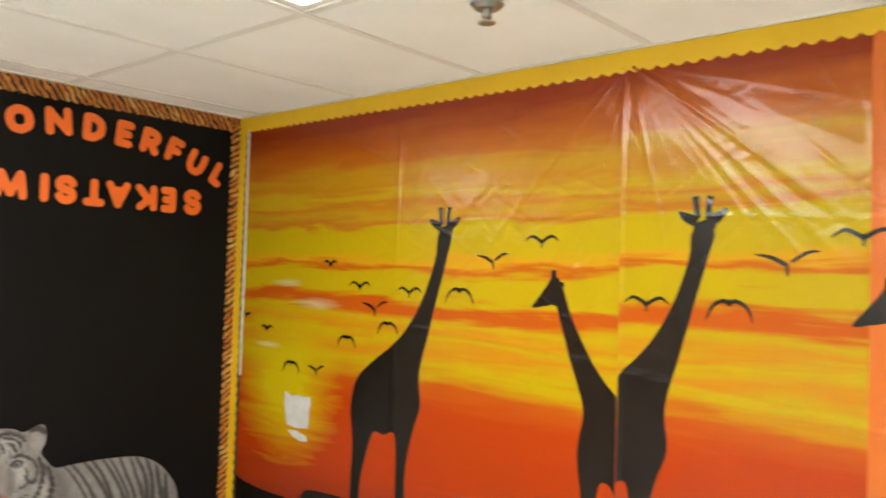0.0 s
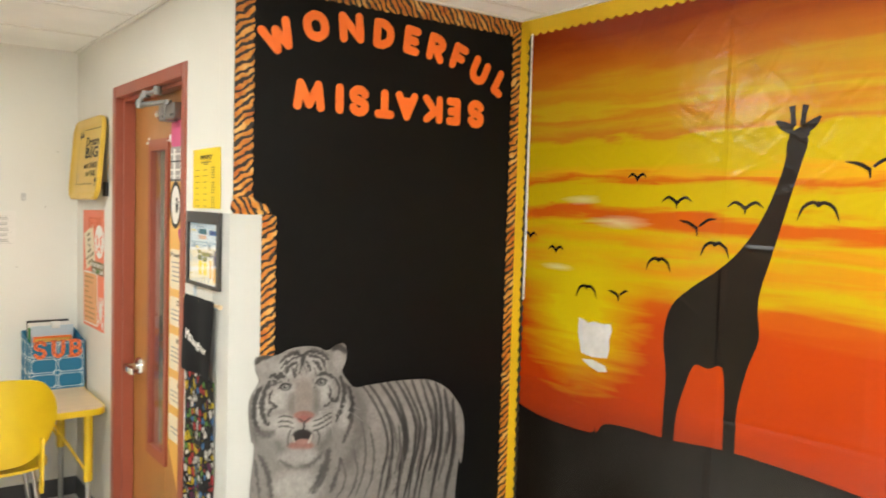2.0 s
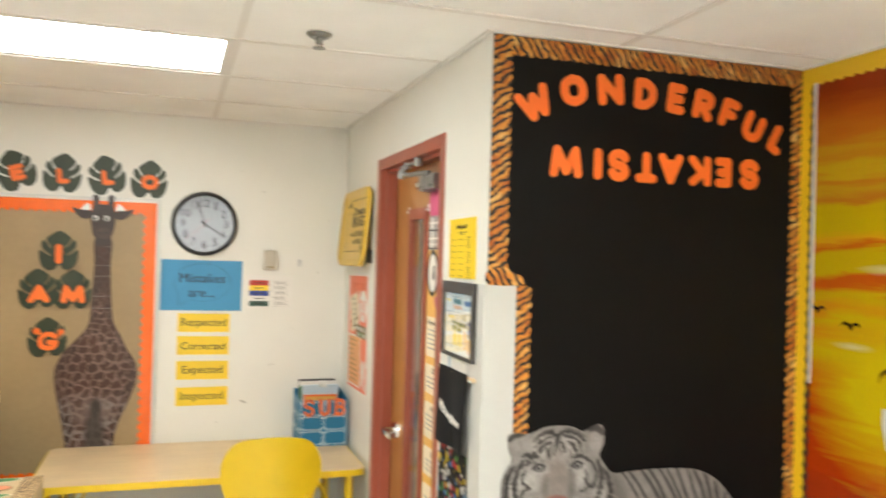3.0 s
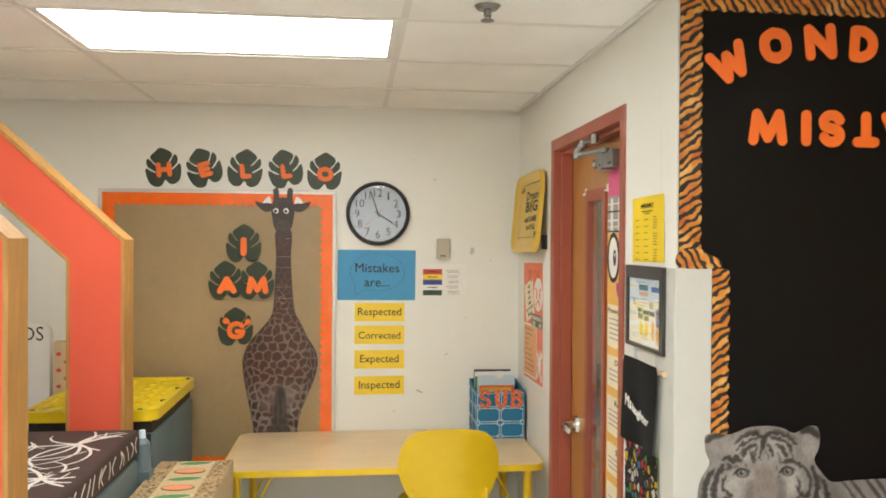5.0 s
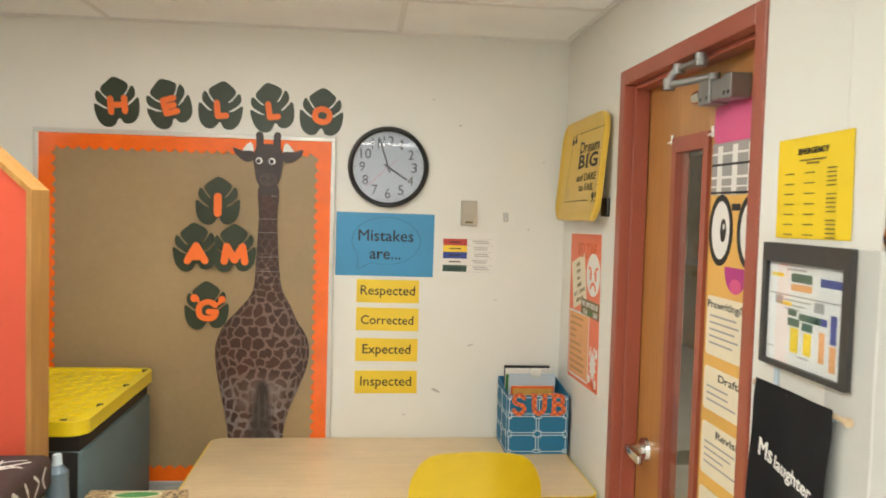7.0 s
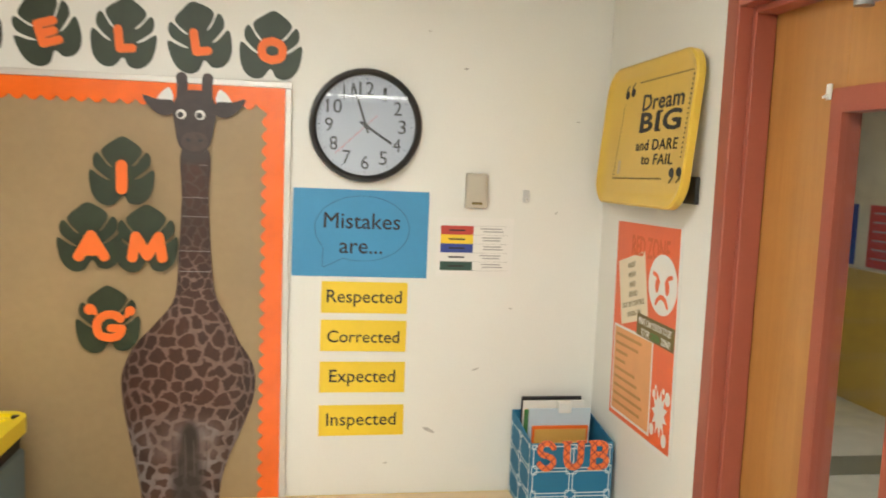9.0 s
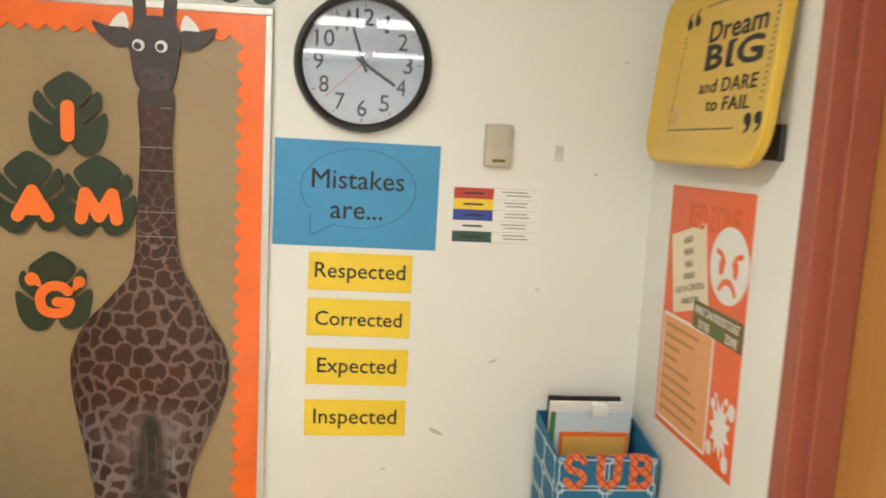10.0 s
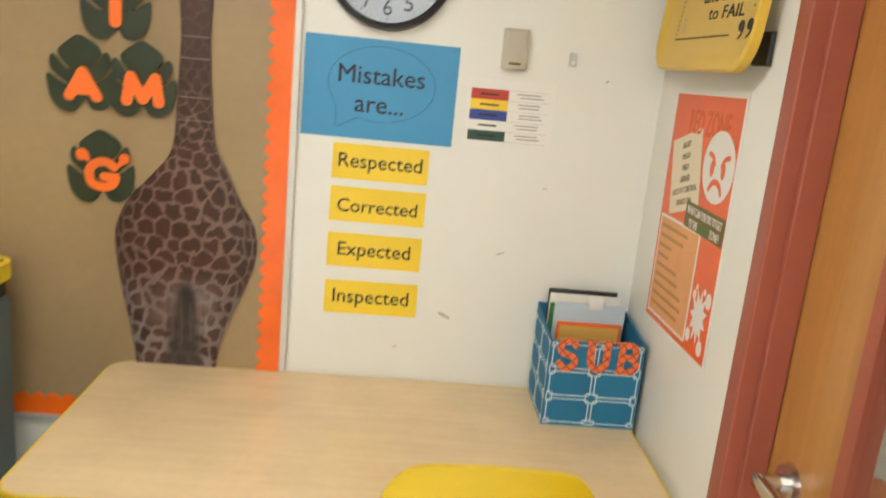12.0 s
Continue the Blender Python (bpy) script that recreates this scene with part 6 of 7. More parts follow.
def tiger_coat(u, v):
    px, py = (u - 0.038) / 8.5e-4, (1.288 - v) / 8.2e-4
    for _ in range(6):
        a, b = on_tiger(px, py)
        px, py = px + (u - a) / 8.5e-4, py - (v - b) / 8.2e-4
    p = Print(px, py, (0.215, 0.194, 0.180))
    ink, mid, white, rose = (0.022, 0.018, 0.017), (0.085, 0.073, 0.069), (0.44, 0.41, 0.39), (0.27, 0.118, 0.098)
    rg = random.Random(4)
    # body: paler back, stripes that run over the flank
    p.spot(700, 400, 260, 130, (0.275, 0.25, 0.235), 1.4)
    for i in range(12):
        s = i / 11
        x, bend, r = 508 + 385 * s + rg.uniform(-10, 10), 95 * (1 - s) ** 0.8 + 8, rg.uniform(5.0, 9.0)
        top = 305 - 28 * math.sin(math.pi * min(1, 0.25 + 0.6 * s)) + max(0, s - 0.72) ** 2 * 900
        pts = [(x, top), (x + bend * 0.55, top + 75), (x + bend, top + 175), (x + bend * 1.1 - 14 * s, top + 275), (x + bend * 0.9 - 40 * s, top + 380), (x + bend * 0.6 - 55 * s, top + 520)]
        p.line([(a + rg.uniform(-5, 5), b) for a, b in pts[:rg.choice((4, 5, 6, 6))]], r, ink, 8, 0.88, 1.5)
        if i % 3 == 1:
            p.line([(a + 14, b + 22) for a, b in pts[1:4]], r * 0.6, mid, 6, 0.9, 1.5)
        if i % 4 == 2:
            p.line([(a - 12, b + 10) for a, b in pts[2:5]], r * 0.7, mid, 6, 0.8, 1.5)
    for x, y, h in ((505, 430, 330), (540, 470, 300), (470, 560, 210), (420, 600, 170), (610, 560, 220), (660, 520, 240)):
        p.line([(x, y), (x + 18, y + h * 0.35), (x + 8, y + h * 0.7), (x - 26, y + h)], 5, mid, 7, 0.9, 3)
    p.line([(470, 300), (500, 400), (490, 520), (440, 640)], 30, (0.12, 0.106, 0.10), 46, 0.75)
    # head
    p.spot(240, 330, 205, 225, (0.255, 0.236, 0.222), 0.5)
    p.spot(95, 190, 48, 38, (0.30, 0.275, 0.26), 0.5)
    p.spot(415, 180, 30, 55, (0.33, 0.30, 0.285), 0.5)
    for x, y, rx, ry in ((145, 345, 46, 40), (345, 320, 40, 42), (70, 380, 34, 80), (430, 400, 28, 60), (185, 450, 60, 40), (325, 452, 50, 34), (205, 205, 50, 44), (315, 195, 40, 40), (262, 250, 30, 30)):
        p.spot(x, y, rx, ry, white, 1.2, full=0.75)
    p.spot(262, 330, 50, 90, (0.255, 0.214, 0.192), 1.3)
    p.spot(318, 335, 14, 66, (0.105, 0.088, 0.080), 1.4, full=0.6)
    p.spot(212, 375, 14, 40, (0.16, 0.13, 0.118), 1.2, full=0.7)
    for pts, r in (([(160, 190), (195, 163), (238, 150)], 6), ([(163, 214), (198, 184), (242, 170)], 5), ([(190, 236), (204, 204), (236, 188)], 6), ([(222, 146), (256, 162), (292, 146)], 7), ([(285, 146), (330, 152), (368, 180)], 6), ([(284, 163), (324, 172), (357, 202)], 6),
                   ([(300, 184), (324, 200), (336, 226)], 6), ([(258, 164), (260, 184), (256, 204)], 7), ([(240, 196), (232, 216), (230, 244)], 4), ([(276, 188), (286, 204), (292, 228)], 5), ([(214, 212), (222, 230), (224, 252)], 4), ([(252, 206), (250, 222), (246, 238)], 4)):
        p.line(pts, r * 1.25, ink, 8, 0.92, 5)
    for pts, r in (([(175, 178), (205, 152), (248, 138)], 3), ([(290, 136), (335, 142), (372, 166)], 3), ([(262, 204), (272, 222), (276, 240)], 3), ([(306, 214), (314, 232), (312, 248)], 4), ([(180, 226), (186, 214), (196, 202)], 4), ([(340, 196), (352, 214), (356, 232)], 4)):
        p.line(pts, r, mid, 7, 0.9, 3)
    for pts, r in (([(120, 250), (134, 238), (148, 250)], 9), ([(150, 254), (164, 240), (184, 252)], 10), ([(130, 262), (150, 272), (168, 266)], 6), ([(196, 262), (206, 276), (214, 300)], 4), ([(300, 262), (310, 280), (312, 300)], 5)):
        p.line(pts, r, ink, 8, 0.92, 6)
    p.line([(46, 330), (36, 420), (62, 520)], 14, mid, 26, 0.55)
    p.line([(440, 282), (468, 360), (460, 450), (428, 530)], 8, ink, 12, 0.8, 3)
    p.line([(150, 520), (170, 560), (200, 590)], 16, mid, 30, 0.5)
    p.line([(330, 560), (360, 520), (380, 470)], 18, mid, 34, 0.6)
    for pts, r in (([(112, 288), (148, 278), (176, 274)], 5), ([(318, 250), (352, 238), (386, 256)], 6), ([(118, 268), (90, 330), (86, 400), (112, 452)], 10), ([(86, 284), (56, 342), (52, 420), (76, 486)], 9), ([(128, 306), (118, 350), (148, 374)], 6), ([(152, 374), (122, 386), (112, 414)], 5),
                   ([(386, 250), (412, 302), (406, 344), (386, 352), (368, 322)], 6), ([(416, 252), (434, 312), (422, 382), (400, 436)], 8), ([(366, 288), (376, 312), (374, 336)], 4), ([(350, 374), (372, 366), (390, 350)], 4), ([(452, 300), (466, 360), (452, 432)], 7)):
        p.line(pts, r * 1.15, ink, 9, 0.92, 5)
    p.line([(56, 468), (96, 492), (140, 480)], 15, mid, 22, 0.8, 5)
    for y in (418, 439, 460):
        p.line([(156, y), (188, y - 4), (220, y + 6)], 4.5, ink, 5, 0.75, 2)
        p.line([(302, y + 20), (340, y + 6), (382, y - 18)], 4.5, ink, 5, 0.75, 2)
    for x, y, w in ((185, 292, 25), (338, 275, 22)):
        p.spot(x, y + 2, w + 14, 25, white, 0.9, full=0.6)
        p.spot(x, y, w, 16, ink, 0.5)
        p.spot(x + 1, y + 1, w * 0.62, 12, (0.21, 0.20, 0.195), 0.4)
        p.spot(x - 1, y, 6.5, 7.5, (0.012, 0.010, 0.010), 0.5)
        p.spot(x + 3, y - 4, 2.6, 2.6, white, 0.8)
        p.line([(x - w - 6, y + 8), (x - 4, y - 15), (x + w + 4, y - 6)], 4, ink, 5, 0.9)
    p.spot(264, 412, 44, 19, rose, 0.4)
    p.spot(264, 428, 26, 15, (0.30, 0.10, 0.08), 0.6)
    p.line([(238, 424), (252, 432), (264, 440)], 3, (0.06, 0.03, 0.028), 5)
    p.line([(292, 422), (278, 432), (266, 440)], 3, (0.06, 0.03, 0.028), 5)
    p.line([(265, 438), (265, 454), (263, 474)], 4, ink, 5)
    p.spot(258, 500, 44, 30, (0.020, 0.013, 0.012), 0.35)
    p.spot(250, 540, 56, 19, rose, 0.5)
    p.spot(262, 522, 32, 11, (0.30, 0.15, 0.13), 0.6)
    p.line([(297, 494), (292, 512), (282, 530)], 5, (0.42, 0.37, 0.33), 4)
    p.line([(216, 498), (219, 512), (224, 526)], 4, (0.42, 0.37, 0.33), 4)
    p.line([(210, 470), (198, 500), (196, 540)], 4, mid, 8)
    p.line([(318, 474), (330, 500), (322, 540)], 4, mid, 8)
    p.spot(245, 590, 88, 36, (0.31, 0.29, 0.275), 0.8)
    p.line([(160, 602), (225, 636), (295, 618), (345, 572)], 11, mid, 18, 0.9, 5)
    p.spot(230, 715, 105, 72, (0.35, 0.325, 0.305), 0.8)
    for pts, r in (([(368, 556), (352, 640), (300, 744)], 14), ([(76, 580), (110, 660), (126, 764)], 11), ([(420, 596), (404, 660), (372, 744)], 8), ([(56, 600), (66, 680), (74, 764)], 6), ([(340, 620), (322, 680), (282, 740)], 6)):
        p.line(pts, r, ink, 14, 0.75, 5)
    p.line([(58, 192), (84, 170), (126, 162)], 11, ink, 12, 0.9, 3)
    p.line([(384, 140), (414, 130), (440, 156)], 12, ink, 12, 0.9, 3)
    return 0.86 * p.c * (1 + 0.13 * vnoise(px / 4, py / 9, 21) + 0.10 * vnoise(px / 22, py / 22, 22))[:, None]


TIGER = [(50, 560), (38, 520), (28, 440), (27, 370), (40, 320), (70, 268), (58, 230), (52, 185), (62, 165), (95, 158), (140, 160), (170, 150), (210, 132), (270, 124), (320, 128), (362, 144), (400, 122), (430, 117), (443, 140), (440, 190), (425, 230), (445, 268), (478, 300),
         (540, 292), (640, 280), (740, 276), (800, 283), (860, 315), (905, 370), (932, 430), (937, 520), (925, 640)]
tiger_edge = spline([on_tiger(*q) for q in TIGER] + [(0.962, 0.66), (0.95, 0.56), (0.92, 0.28), (0.76, 0.25), (0.70, 0.42), (0.46, 0.42), (0.40, 0.25), (0.13, 0.25), (0.072, 0.60)], 5)
tg = thing("tiger_cutout", on_north(0, 0, 0.0125, YB), "large printed white tiger cut-out on black paper", "paper cutout")
printed_sheet("tiger_print", tiger_edge, 0.0026, tiger_coat, M_PRINT, tg, "white tiger with dark stripes and open mouth", 0.0025, 0.0006)
bm = bmesh.new()
for a, ln in ((6, 0.17), (-6, 0.19), (-17, 0.15), (-30, 0.16), (-48, 0.13), (-64, 0.11)):
    c0, s0, c1, s1 = math.cos(radians(a)), math.sin(radians(a)), math.cos(radians(a - 12)), math.sin(radians(a - 12))
    stroke([(0.325, 0.935, 0.0008), (0.325 + ln * 0.5 * c0, 0.945 + ln * 0.5 * s0, 0.0008), (0.325 + ln * c1, 0.94 + ln * s1, 0.0004)], 0.0036, 0.0040, 4, bm)
part("whiskers", bm, M_FURL, tg)

# ---- sunset mural ----

mu = thing("sunset_mural", on_east(0, 0, 0.0, XE), "glossy wrinkled plastic sunset mural with giraffe silhouettes", "mural")
MU0, MU1, MV0, MV1 = 2.285, 5.30, 0.15, 2.405
rng = random.Random(8)
RAYS = [(radians(a), rng.uniform(0.25, 1.0) ** 1.6, rng.uniform(0.22, 1.0)) for a in (-16, -25, -34, -38, -44, -49, -53, -57, -66, -77, -95, -104, -118, -133, -146)]

CREASES = []
for i in range(190):
    a = radians(rng.choice((-28, -35, -50, 20, 40, 65)) + rng.uniform(-10, 10))
    CREASES.append((min(5.2, 3.75 + rng.gauss(0, 0.60)), min(2.3, 1.98 + rng.gauss(0, 0.26)), math.cos(a), math.sin(a), rng.uniform(0.02, 0.11), rng.choice((-1, 1)) * rng.uniform(0.0005, 0.0014)))


def film(u, v):
    """Height of the film off the wall: soft waves, vertical folds, a fan of creases from a tuck at the top, crumples."""
    u, v = np.asarray(u, float), np.asarray(v, float)
    n = 0.008 + 0.0016 * vnoise(u * 1.7, v * 1.1, 1) + 0.0006 * vnoise(u * 7, v * 5, 2)
    for c, a in ((2.755, 0.0010), (3.235, 0.0022), (3.70, 0.0008), (4.142, 0.0026), (4.80, 0.0014)):
        n = n + a * np.exp(-((u - c) / 0.009) ** 2)
    for c, a, k in ((1.935, 0.0009, 0.0), (1.545, 0.0022, -0.09), (1.02, 0.0014, 0.0)):
        n = n + a * np.exp(-((v - c - 0.02 * np.sin(u * 2) - k * (u - 3.6)) / 0.006) ** 2)
    du, dv = u - 4.155, v - 2.40
    d, t = np.hypot(du, dv), np.arctan2(dv, du)
    for a, s, reach in RAYS:
        n = n + 0.0034 * s * np.exp(-((t - a) * d / (0.005 + 0.0075 * d)) ** 2 - ((d - 0.20) / reach) ** 2) * (d > 0.02)
    flat = n.ravel()
    fu, fv = np.broadcast_to(u, n.shape).ravel(), np.broadcast_to(v, n.shape).ravel()
    for cu_, cv_, co, si, ln, a in CREASES:
        near = np.nonzero((np.abs(fu - cu_) < 0.25) & (np.abs(fv - cv_) < 0.25))[0]
        du, dv = fu[near] - cu_, fv[near] - cv_
        flat[near] += a * np.exp(-((dv * co - du * si) / 0.006) ** 2 - ((du * co + dv * si) / ln) ** 2)
    return flat.reshape(n.shape)


nu, nv = 520, 330
gu, gv_ = np.meshgrid(np.linspace(MU0, MU1, nu + 1), np.linspace(MV0, MV1, nv + 1), indexing="ij")
me = bpy.data.meshes.new("film")
k = (np.arange(nu)[:, None] * (nv + 1) + np.arange(nv)[None, :]).ravel()
me.from_pydata(np.stack([gu.ravel(), gv_.ravel(), film(gu, gv_).ravel()], 1).tolist(), [], np.stack([k, k + nv + 1, k + nv + 2, k + 1], 1).tolist())
me.polygons.foreach_set("use_smooth", [True] * len(me.polygons))
me.materials.append(M_MURAL)
ob = new("film", me)
ob.parent = mu
ob["label"] = "glossy orange and yellow sunset film"


def inside(poly, x, y):
    hit = False
    for (a, b), (c, d) in zip(poly, poly[1:] + poly[:1]):
        if (b > y) != (d > y) and x < (c - a) * (y - b) / (d - b) + a:
            hit = not hit
    return hit


def drape(pts, lift=0.0012, cut=None, side=1):
    """Lay a flat outline on the film, as a fine net that follows its folds."""
    if cut is not None:
        pts = [(max(p[0], cut) if side > 0 else min(p[0], cut), p[1]) for p in pts]
    keep = [p for i, p in enumerate(pts) if math.dist(p, pts[i - 1]) > 1e-4]
    poly = []
    for a, b in zip(keep, keep[1:] + keep[:1]):
        k = max(1, int(math.dist(a, b) / 0.012))
        poly += [(a[0] + (b[0] - a[0]) * i / k, a[1] + (b[1] - a[1]) * i / k) for i in range(k)]
    n = len(poly)
    x0, x1, y0, y1 = min(p[0] for p in poly), max(p[0] for p in poly), min(p[1] for p in poly), max(p[1] for p in poly)
    step = 0.011 if (x1 - x0) * (y1 - y0) < 0.8 else 0.03
    net = [(x0 + step * (i + 0.5), y0 + step * (j + 0.5)) for i in range(int((x1 - x0) / step)) for j in range(int((y1 - y0) / step))]
    net = [q for q in net if inside(poly, *q)] if max(x1 - x0, y1 - y0) > 0.05 else []
    vs, _, fs, *_ = delaunay_2d_cdt([Vector(p) for p in poly + net], [(i, (i + 1) % n) for i in range(n)], [list(range(n))], 1, 1e-6)
    bm = bmesh.new()
    hs = film(np.array([q.x for q in vs]), np.array([q.y for q in vs]))
    vv = [bm.verts.new((q.x, q.y, h + lift)) for q, h in zip(vs, hs)]
    for f in fs:
        bm.faces.new([vv[i] for i in f])
    return bm


def limb(pts):
    """The outline of a tapering limb along points (u, v, half width)."""
    line = spline(pts, 5, False)
    left, right = [], []
    for i, (u, v, r) in enumerate(line):
        a, b = line[max(i - 1, 0)], line[min(i + 1, len(line) - 1)]
        d = math.atan2(b[1] - a[1], b[0] - a[0])
        r = max(r, 0.0006)
        left.append((u - r * math.sin(d), v + r * math.cos(d)))
        right.append((u + r * math.sin(d), v - r * math.cos(d)))
    return left + right[::-1]


TALL = [(3.437, 1.905), (3.428, 1.83), (3.382, 1.70), (3.318, 1.593), (3.235, 1.509), (3.12, 1.43), (3.045, 1.36), (3.019, 1.254), (3.035, 1.13), (3.032, 1.0), (3.034, 0.89), (3.074, 0.89), (3.085, 1.0),
        (3.12, 1.12), (3.15, 1.18), (3.20, 1.176), (3.25, 1.19), (3.265, 1.10), (3.270, 0.91), (3.308, 0.91), (3.312, 1.07), (3.34, 1.20), (3.375, 1.30), (3.366, 1.38), (3.372, 1.45), (3.405, 1.56), (3.452, 1.73), (3.484, 1.84), (3.497, 1.905)]
SMALL = [(3.838, 1.672), (3.865, 1.71), (3.893, 1.745), (3.91, 1.768), (3.935, 1.765), (3.957, 1.72), (3.983, 1.65), (4.03, 1.565), (4.085, 1.485), (4.14, 1.43), (4.22, 1.38), (4.24, 1.1), (4.20, 0.89), (4.165, 0.89),
         (4.15, 1.12), (4.10, 1.175), (4.078, 1.10), (4.072, 0.89), (4.037, 0.89), (4.03, 1.10), (4.013, 1.25), (4.032, 1.37), (4.008, 1.45), (3.975, 1.54), (3.945, 1.63), (3.925, 1.68), (3.885, 1.678)]


def head_bits(du):
    return [[(3.437 + du, 1.90, 0.0), (3.466 + du, 1.925, 0.034), (3.466 + du, 1.935, 0.030)], [(3.45 + du, 1.93, 0.014), (3.42 + du, 1.943, 0.013), (3.396 + du, 1.958, 0.004)], [(3.485 + du, 1.93, 0.014), (3.51 + du, 1.945, 0.013), (3.532 + du, 1.965, 0.004)],
            [(3.452 + du, 1.94, 0.009), (3.447 + du, 1.975, 0.008), (3.444 + du, 2.0, 0.010)], [(3.480 + du, 1.94, 0.009), (3.482 + du, 1.975, 0.008), (3.486 + du, 2.0, 0.010)]]


def silhouette(name, outline, du, extra, cut=None, side=1):
    body = part(name, drape((spline([(a + du, b) for a, b in outline], 4)), 0.0012, cut, side), M_SILH, mu, "black giraffe silhouette")
    for k, pts in enumerate(extra):
        part("horn", drape(limb(pts), 0.0015 + 0.0003 * k), M_SILH, body)
    return body


silhouette("giraffe_shape", TALL, 0.0, head_bits(0.0))
silhouette("giraffe_shape", TALL, 0.923, head_bits(0.923), 4.145, 1)
small_bits = [[(3.915, 1.75, 0.010), (3.918, 1.79, 0.009)], [(3.93, 1.745, 0.010), (3.955, 1.748, 0.006)]]
silhouette("giraffe_shape", SMALL, 0.0, small_bits, 4.142, -1)
silhouette("giraffe_shape", SMALL, 0.925, [[(a + 0.925, b, c) for a, b, c in q] for q in small_bits])
hill = [(MU0, 0.87), (2.42, 0.845), (2.60, 0.838), (2.712, 0.845), (2.722, 0.868), (2.735, 0.85), (2.775, 0.893), (2.90, 0.905), (3.06, 0.908), (3.28, 0.928), (3.53, 0.925), (3.9, 0.905), (4.4, 0.89), (4.9, 0.905), (MU1, 0.88)]
part("hill_shape", drape((spline(hill, 3, False) + [(MU1, MV0), (MU0, MV0)])), M_SILH, mu, "black hillside silhouette")


def bird(u, v, w, kind):
    s = w / 2
    if kind == 0:      # wings raised and bent
        wings = [[(u + d * s, v - 0.006, 0.001), (u + d * s * 0.62, v + s * 0.16, 0.005), (u + d * s * 0.25, v + s * 0.04, 0.006), (u, v - 0.01, 0.006)] for d in (-1, 1)] + [[(u, v, 0.006), (u, v - s * 0.42, 0.002)]]
    elif kind == 1:    # wings lowered
        wings = [[(u + d * s, v - s * 0.75, 0.001), (u + d * s * 0.75, v - s * 0.15, 0.005), (u + d * s * 0.3, v + s * 0.12, 0.006), (u, v, 0.006)] for d in (-1, 1)] + [[(u, v + s * 0.2, 0.003), (u, v - s * 0.1, 0.006)]]
    else:              # wings spread like a V
        wings = [[(u - s, v + s * 0.28, 0.001), (u - s * 0.45, v + s * 0.18, 0.006), (u, v - s * 0.05, 0.006)], [(u + s * 0.15, v + s * 0.05, 0.004), (u + s * 0.6, v + s * 0.34, 0.005), (u + s, v + s * 0.38, 0.001)], [(u, v, 0.006), (u + s * 0.05, v - s * 0.4, 0.002)]]
    bm = bmesh.new()
    for k, q in enumerate(wings):
        merge(bm, drape(limb([(a, b, c * 0.92) for a, b, c in q]), 0.0016 + 0.0002 * k))
    part("bird_shape", bm, M_SILH, mu, "small black bird silhouette")


for u, v, w, kind in ((2.878, 1.800, 0.085, 0), (3.05, 1.718, 0.122, 0), (3.132, 1.632, 0.145, 2), (2.485, 1.522, 0.085, 0), (2.656, 1.385, 0.105, 1), (2.811, 1.372, 0.100, 2), (2.984, 1.512, 0.105, 1), (3.205, 1.578, 0.105, 1),
                      (3.306, 1.705, 0.125, 0), (3.54, 1.712, 0.125, 1), (3.677, 1.815, 0.135, 2), (3.869, 1.885, 0.130, 0), (4.228, 1.708, 0.140, 0), (4.465, 1.712, 0.125, 1), (4.609, 1.820, 0.165, 2), (4.786, 1.892, 0.145, 0), (2.335, 1.57, 0.075, 0)):
    bird(u, v, w, kind)
part("sun_shape", drape(([(2.622, 1.268), (2.650, 1.262), (2.668, 1.252), (2.70, 1.262), (2.738, 1.258), (2.782, 1.262), (2.788, 1.235), (2.776, 1.205), (2.780, 1.165), (2.770, 1.135), (2.700, 1.128), (2.640, 1.135), (2.632, 1.172), (2.620, 1.215)]), 0.0010), M_SUN, mu, "pale white sun")
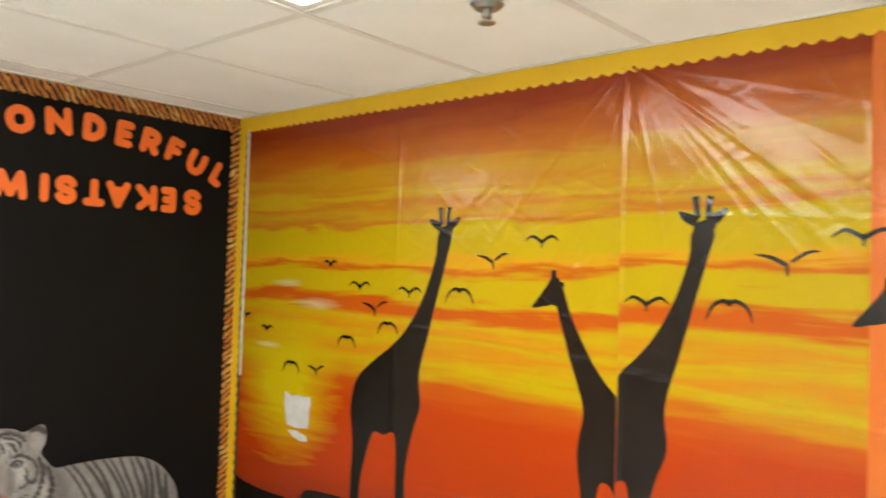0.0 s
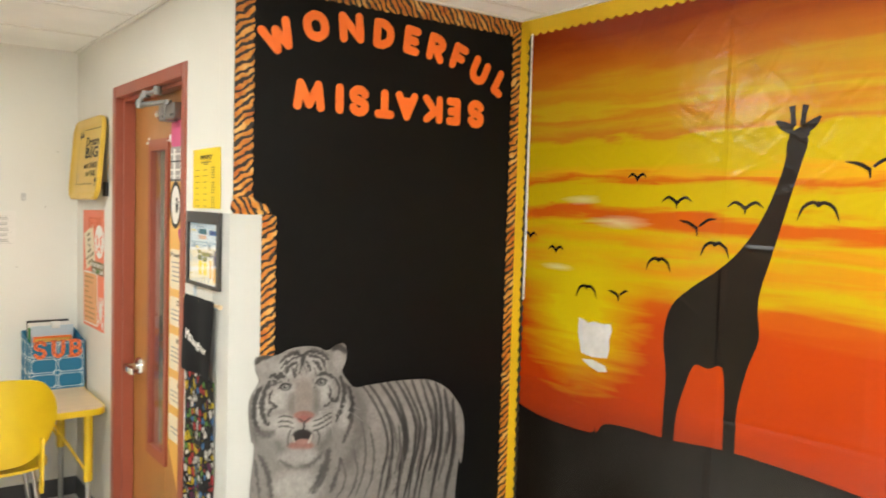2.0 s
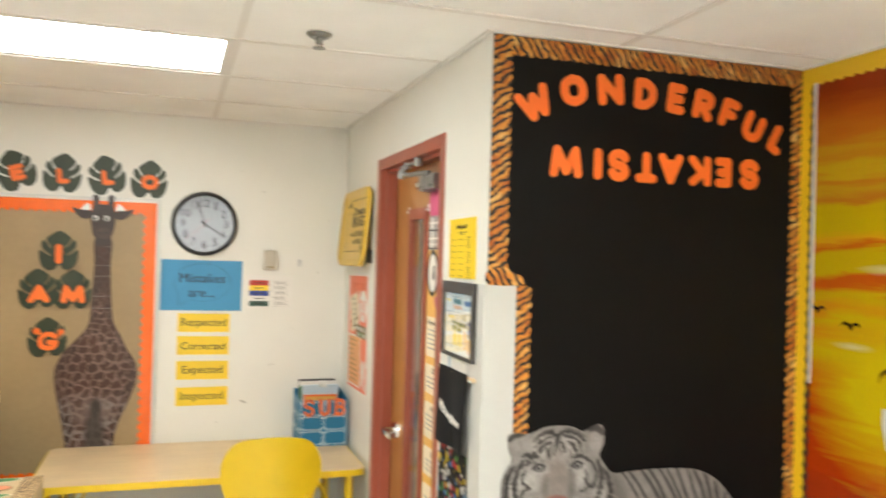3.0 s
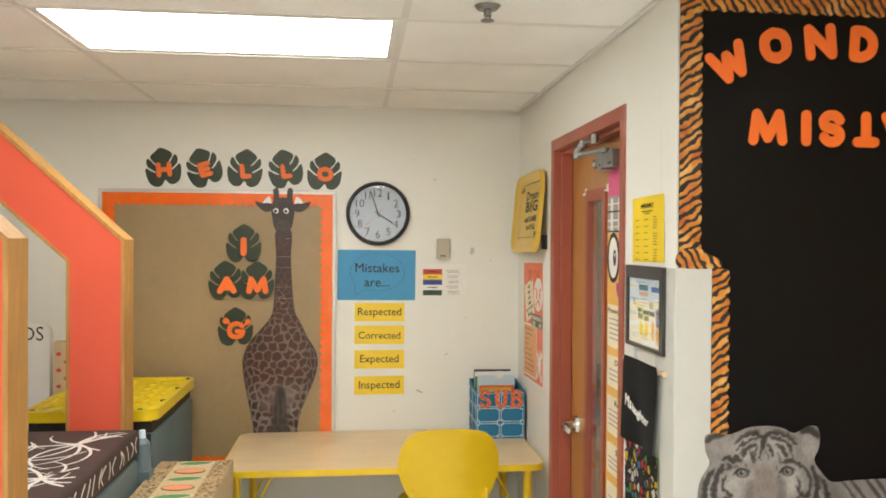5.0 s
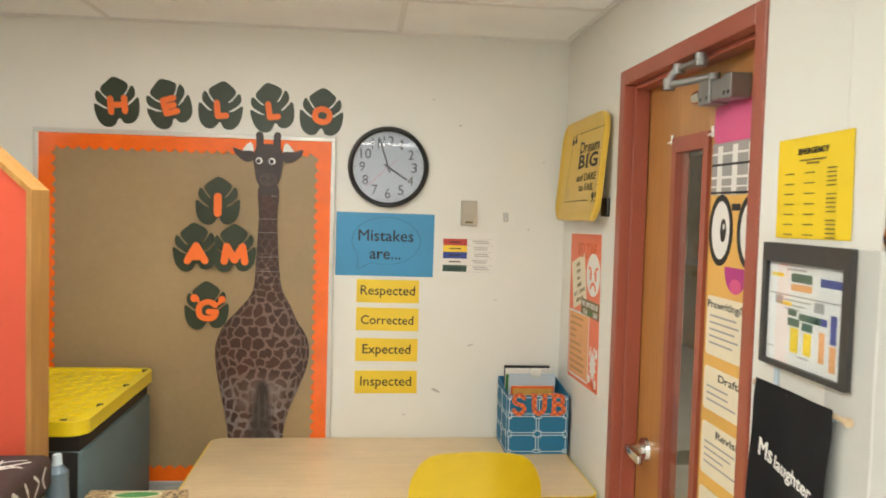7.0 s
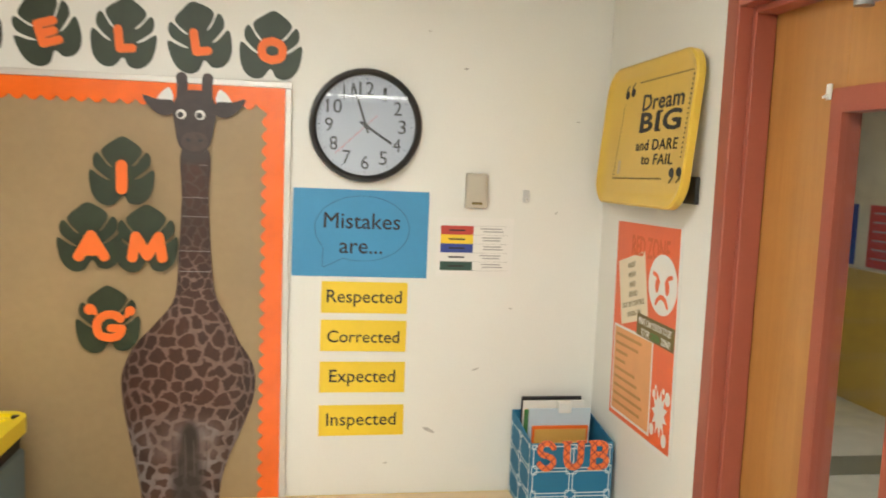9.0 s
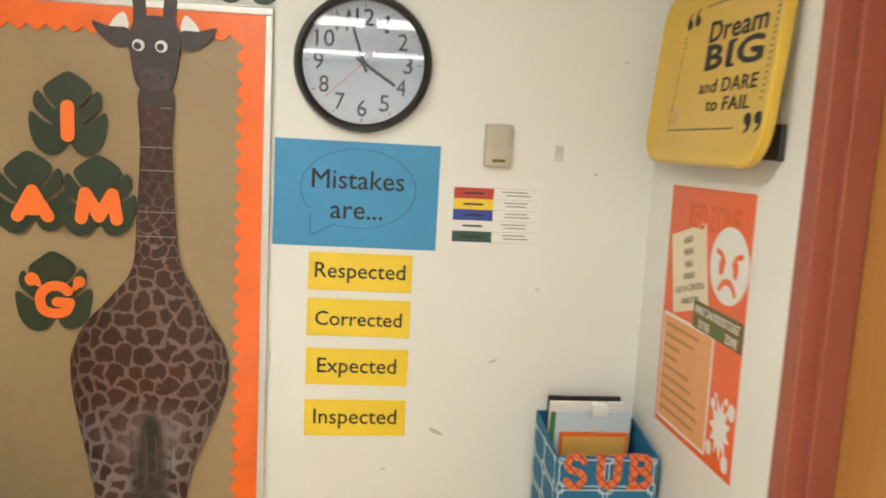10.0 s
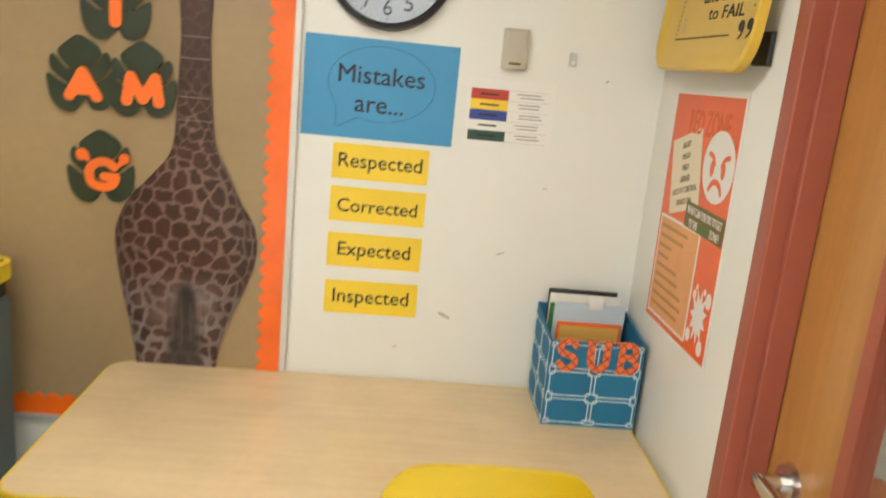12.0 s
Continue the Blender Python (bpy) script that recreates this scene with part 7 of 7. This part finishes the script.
part("sun_shape", drape(([(2.645, 1.112), (2.70, 1.118), (2.762, 1.105), (2.772, 1.085), (2.73, 1.078), (2.68, 1.092)]), 0.0010), M_SUN, mu)
part("overlap_strip", drape([(4.800, 0.3), (4.800, MV1 - 0.01)] + [(4.87 + 0.006 * math.cos(i * 1.2), MV1 - 0.01 - 0.02 * i) for i in range(105)], 0.0008), mat("orange_overlap", (0.60, 0.14, 0.015), 0.25, vary=0.08), mu, "orange overlapping film edge")

yb = thing("yellow_border", on_east(0, 0, 0, XE), "yellow scalloped paper border around the mural", "border")
part("top_strip", placed(scallop(MU1 - 2.232, 0.060, 0.012, 0.044, 0.0, 0.0125), MU1, H - 0.005, 0, 180), M_YBORD, yb)
ob = part("side_strip", placed(scallop(2.22, 0.055, 0.011, 0.042, 0.0, 0.0130), 2.231, 2.43, 0, -90), M_YBORD, yb)
part("back_strip", placed(scallop(2.20, 0.070, 0.010, 0.042, 0.0, 0.0105, 1.2), 2.231, 2.40, 0, -90), M_BLACK, yb, "black scalloped backing strip")
part("white_edge", slab(2.301, 2.309, 1.30, 2.392, 0.004, 0.0115), M_GLOSSW, yb)

# ---- sprinklers ----
for x, y in ((-0.513, -1.98), (0.680, -4.055)):
    t = thing("fire_sprinkler", Matrix.Translation((x, y, H)), "chrome fire sprinkler head in the ceiling", "sprinkler", "sprinklers")
    part("escutcheon", cyl((0, 0, -0.002), (0, 0, -0.014), 0.042, 28, 0.030), M_GREYM, t, smooth=True)
    part("body", cyl((0, 0, -0.012), (0, 0, -0.034), 0.012, 14), M_GREYM, t, smooth=True)
    part("deflector", cyl((0, 0, -0.046), (0, 0, -0.049), 0.021, 20), M_GREYM, t)
    for s in (-1, 1):
        part("arm", cyl((s * 0.011, 0, -0.030), (s * 0.004, 0, -0.047), 0.003, 8), M_CHROME, t)

# skirting along the visible walls
structure("baseboard_north", slab(XW, -0.001, -0.006, -0.0005, 0, 0.10), M_BASE, "dark rubber skirting", "baseboard")
structure("baseboard_door_side", slab(-0.006, -0.0005, DOOR_A + 0.001, -0.007, 0, 0.10), M_BASE, "dark rubber skirting", "baseboard")
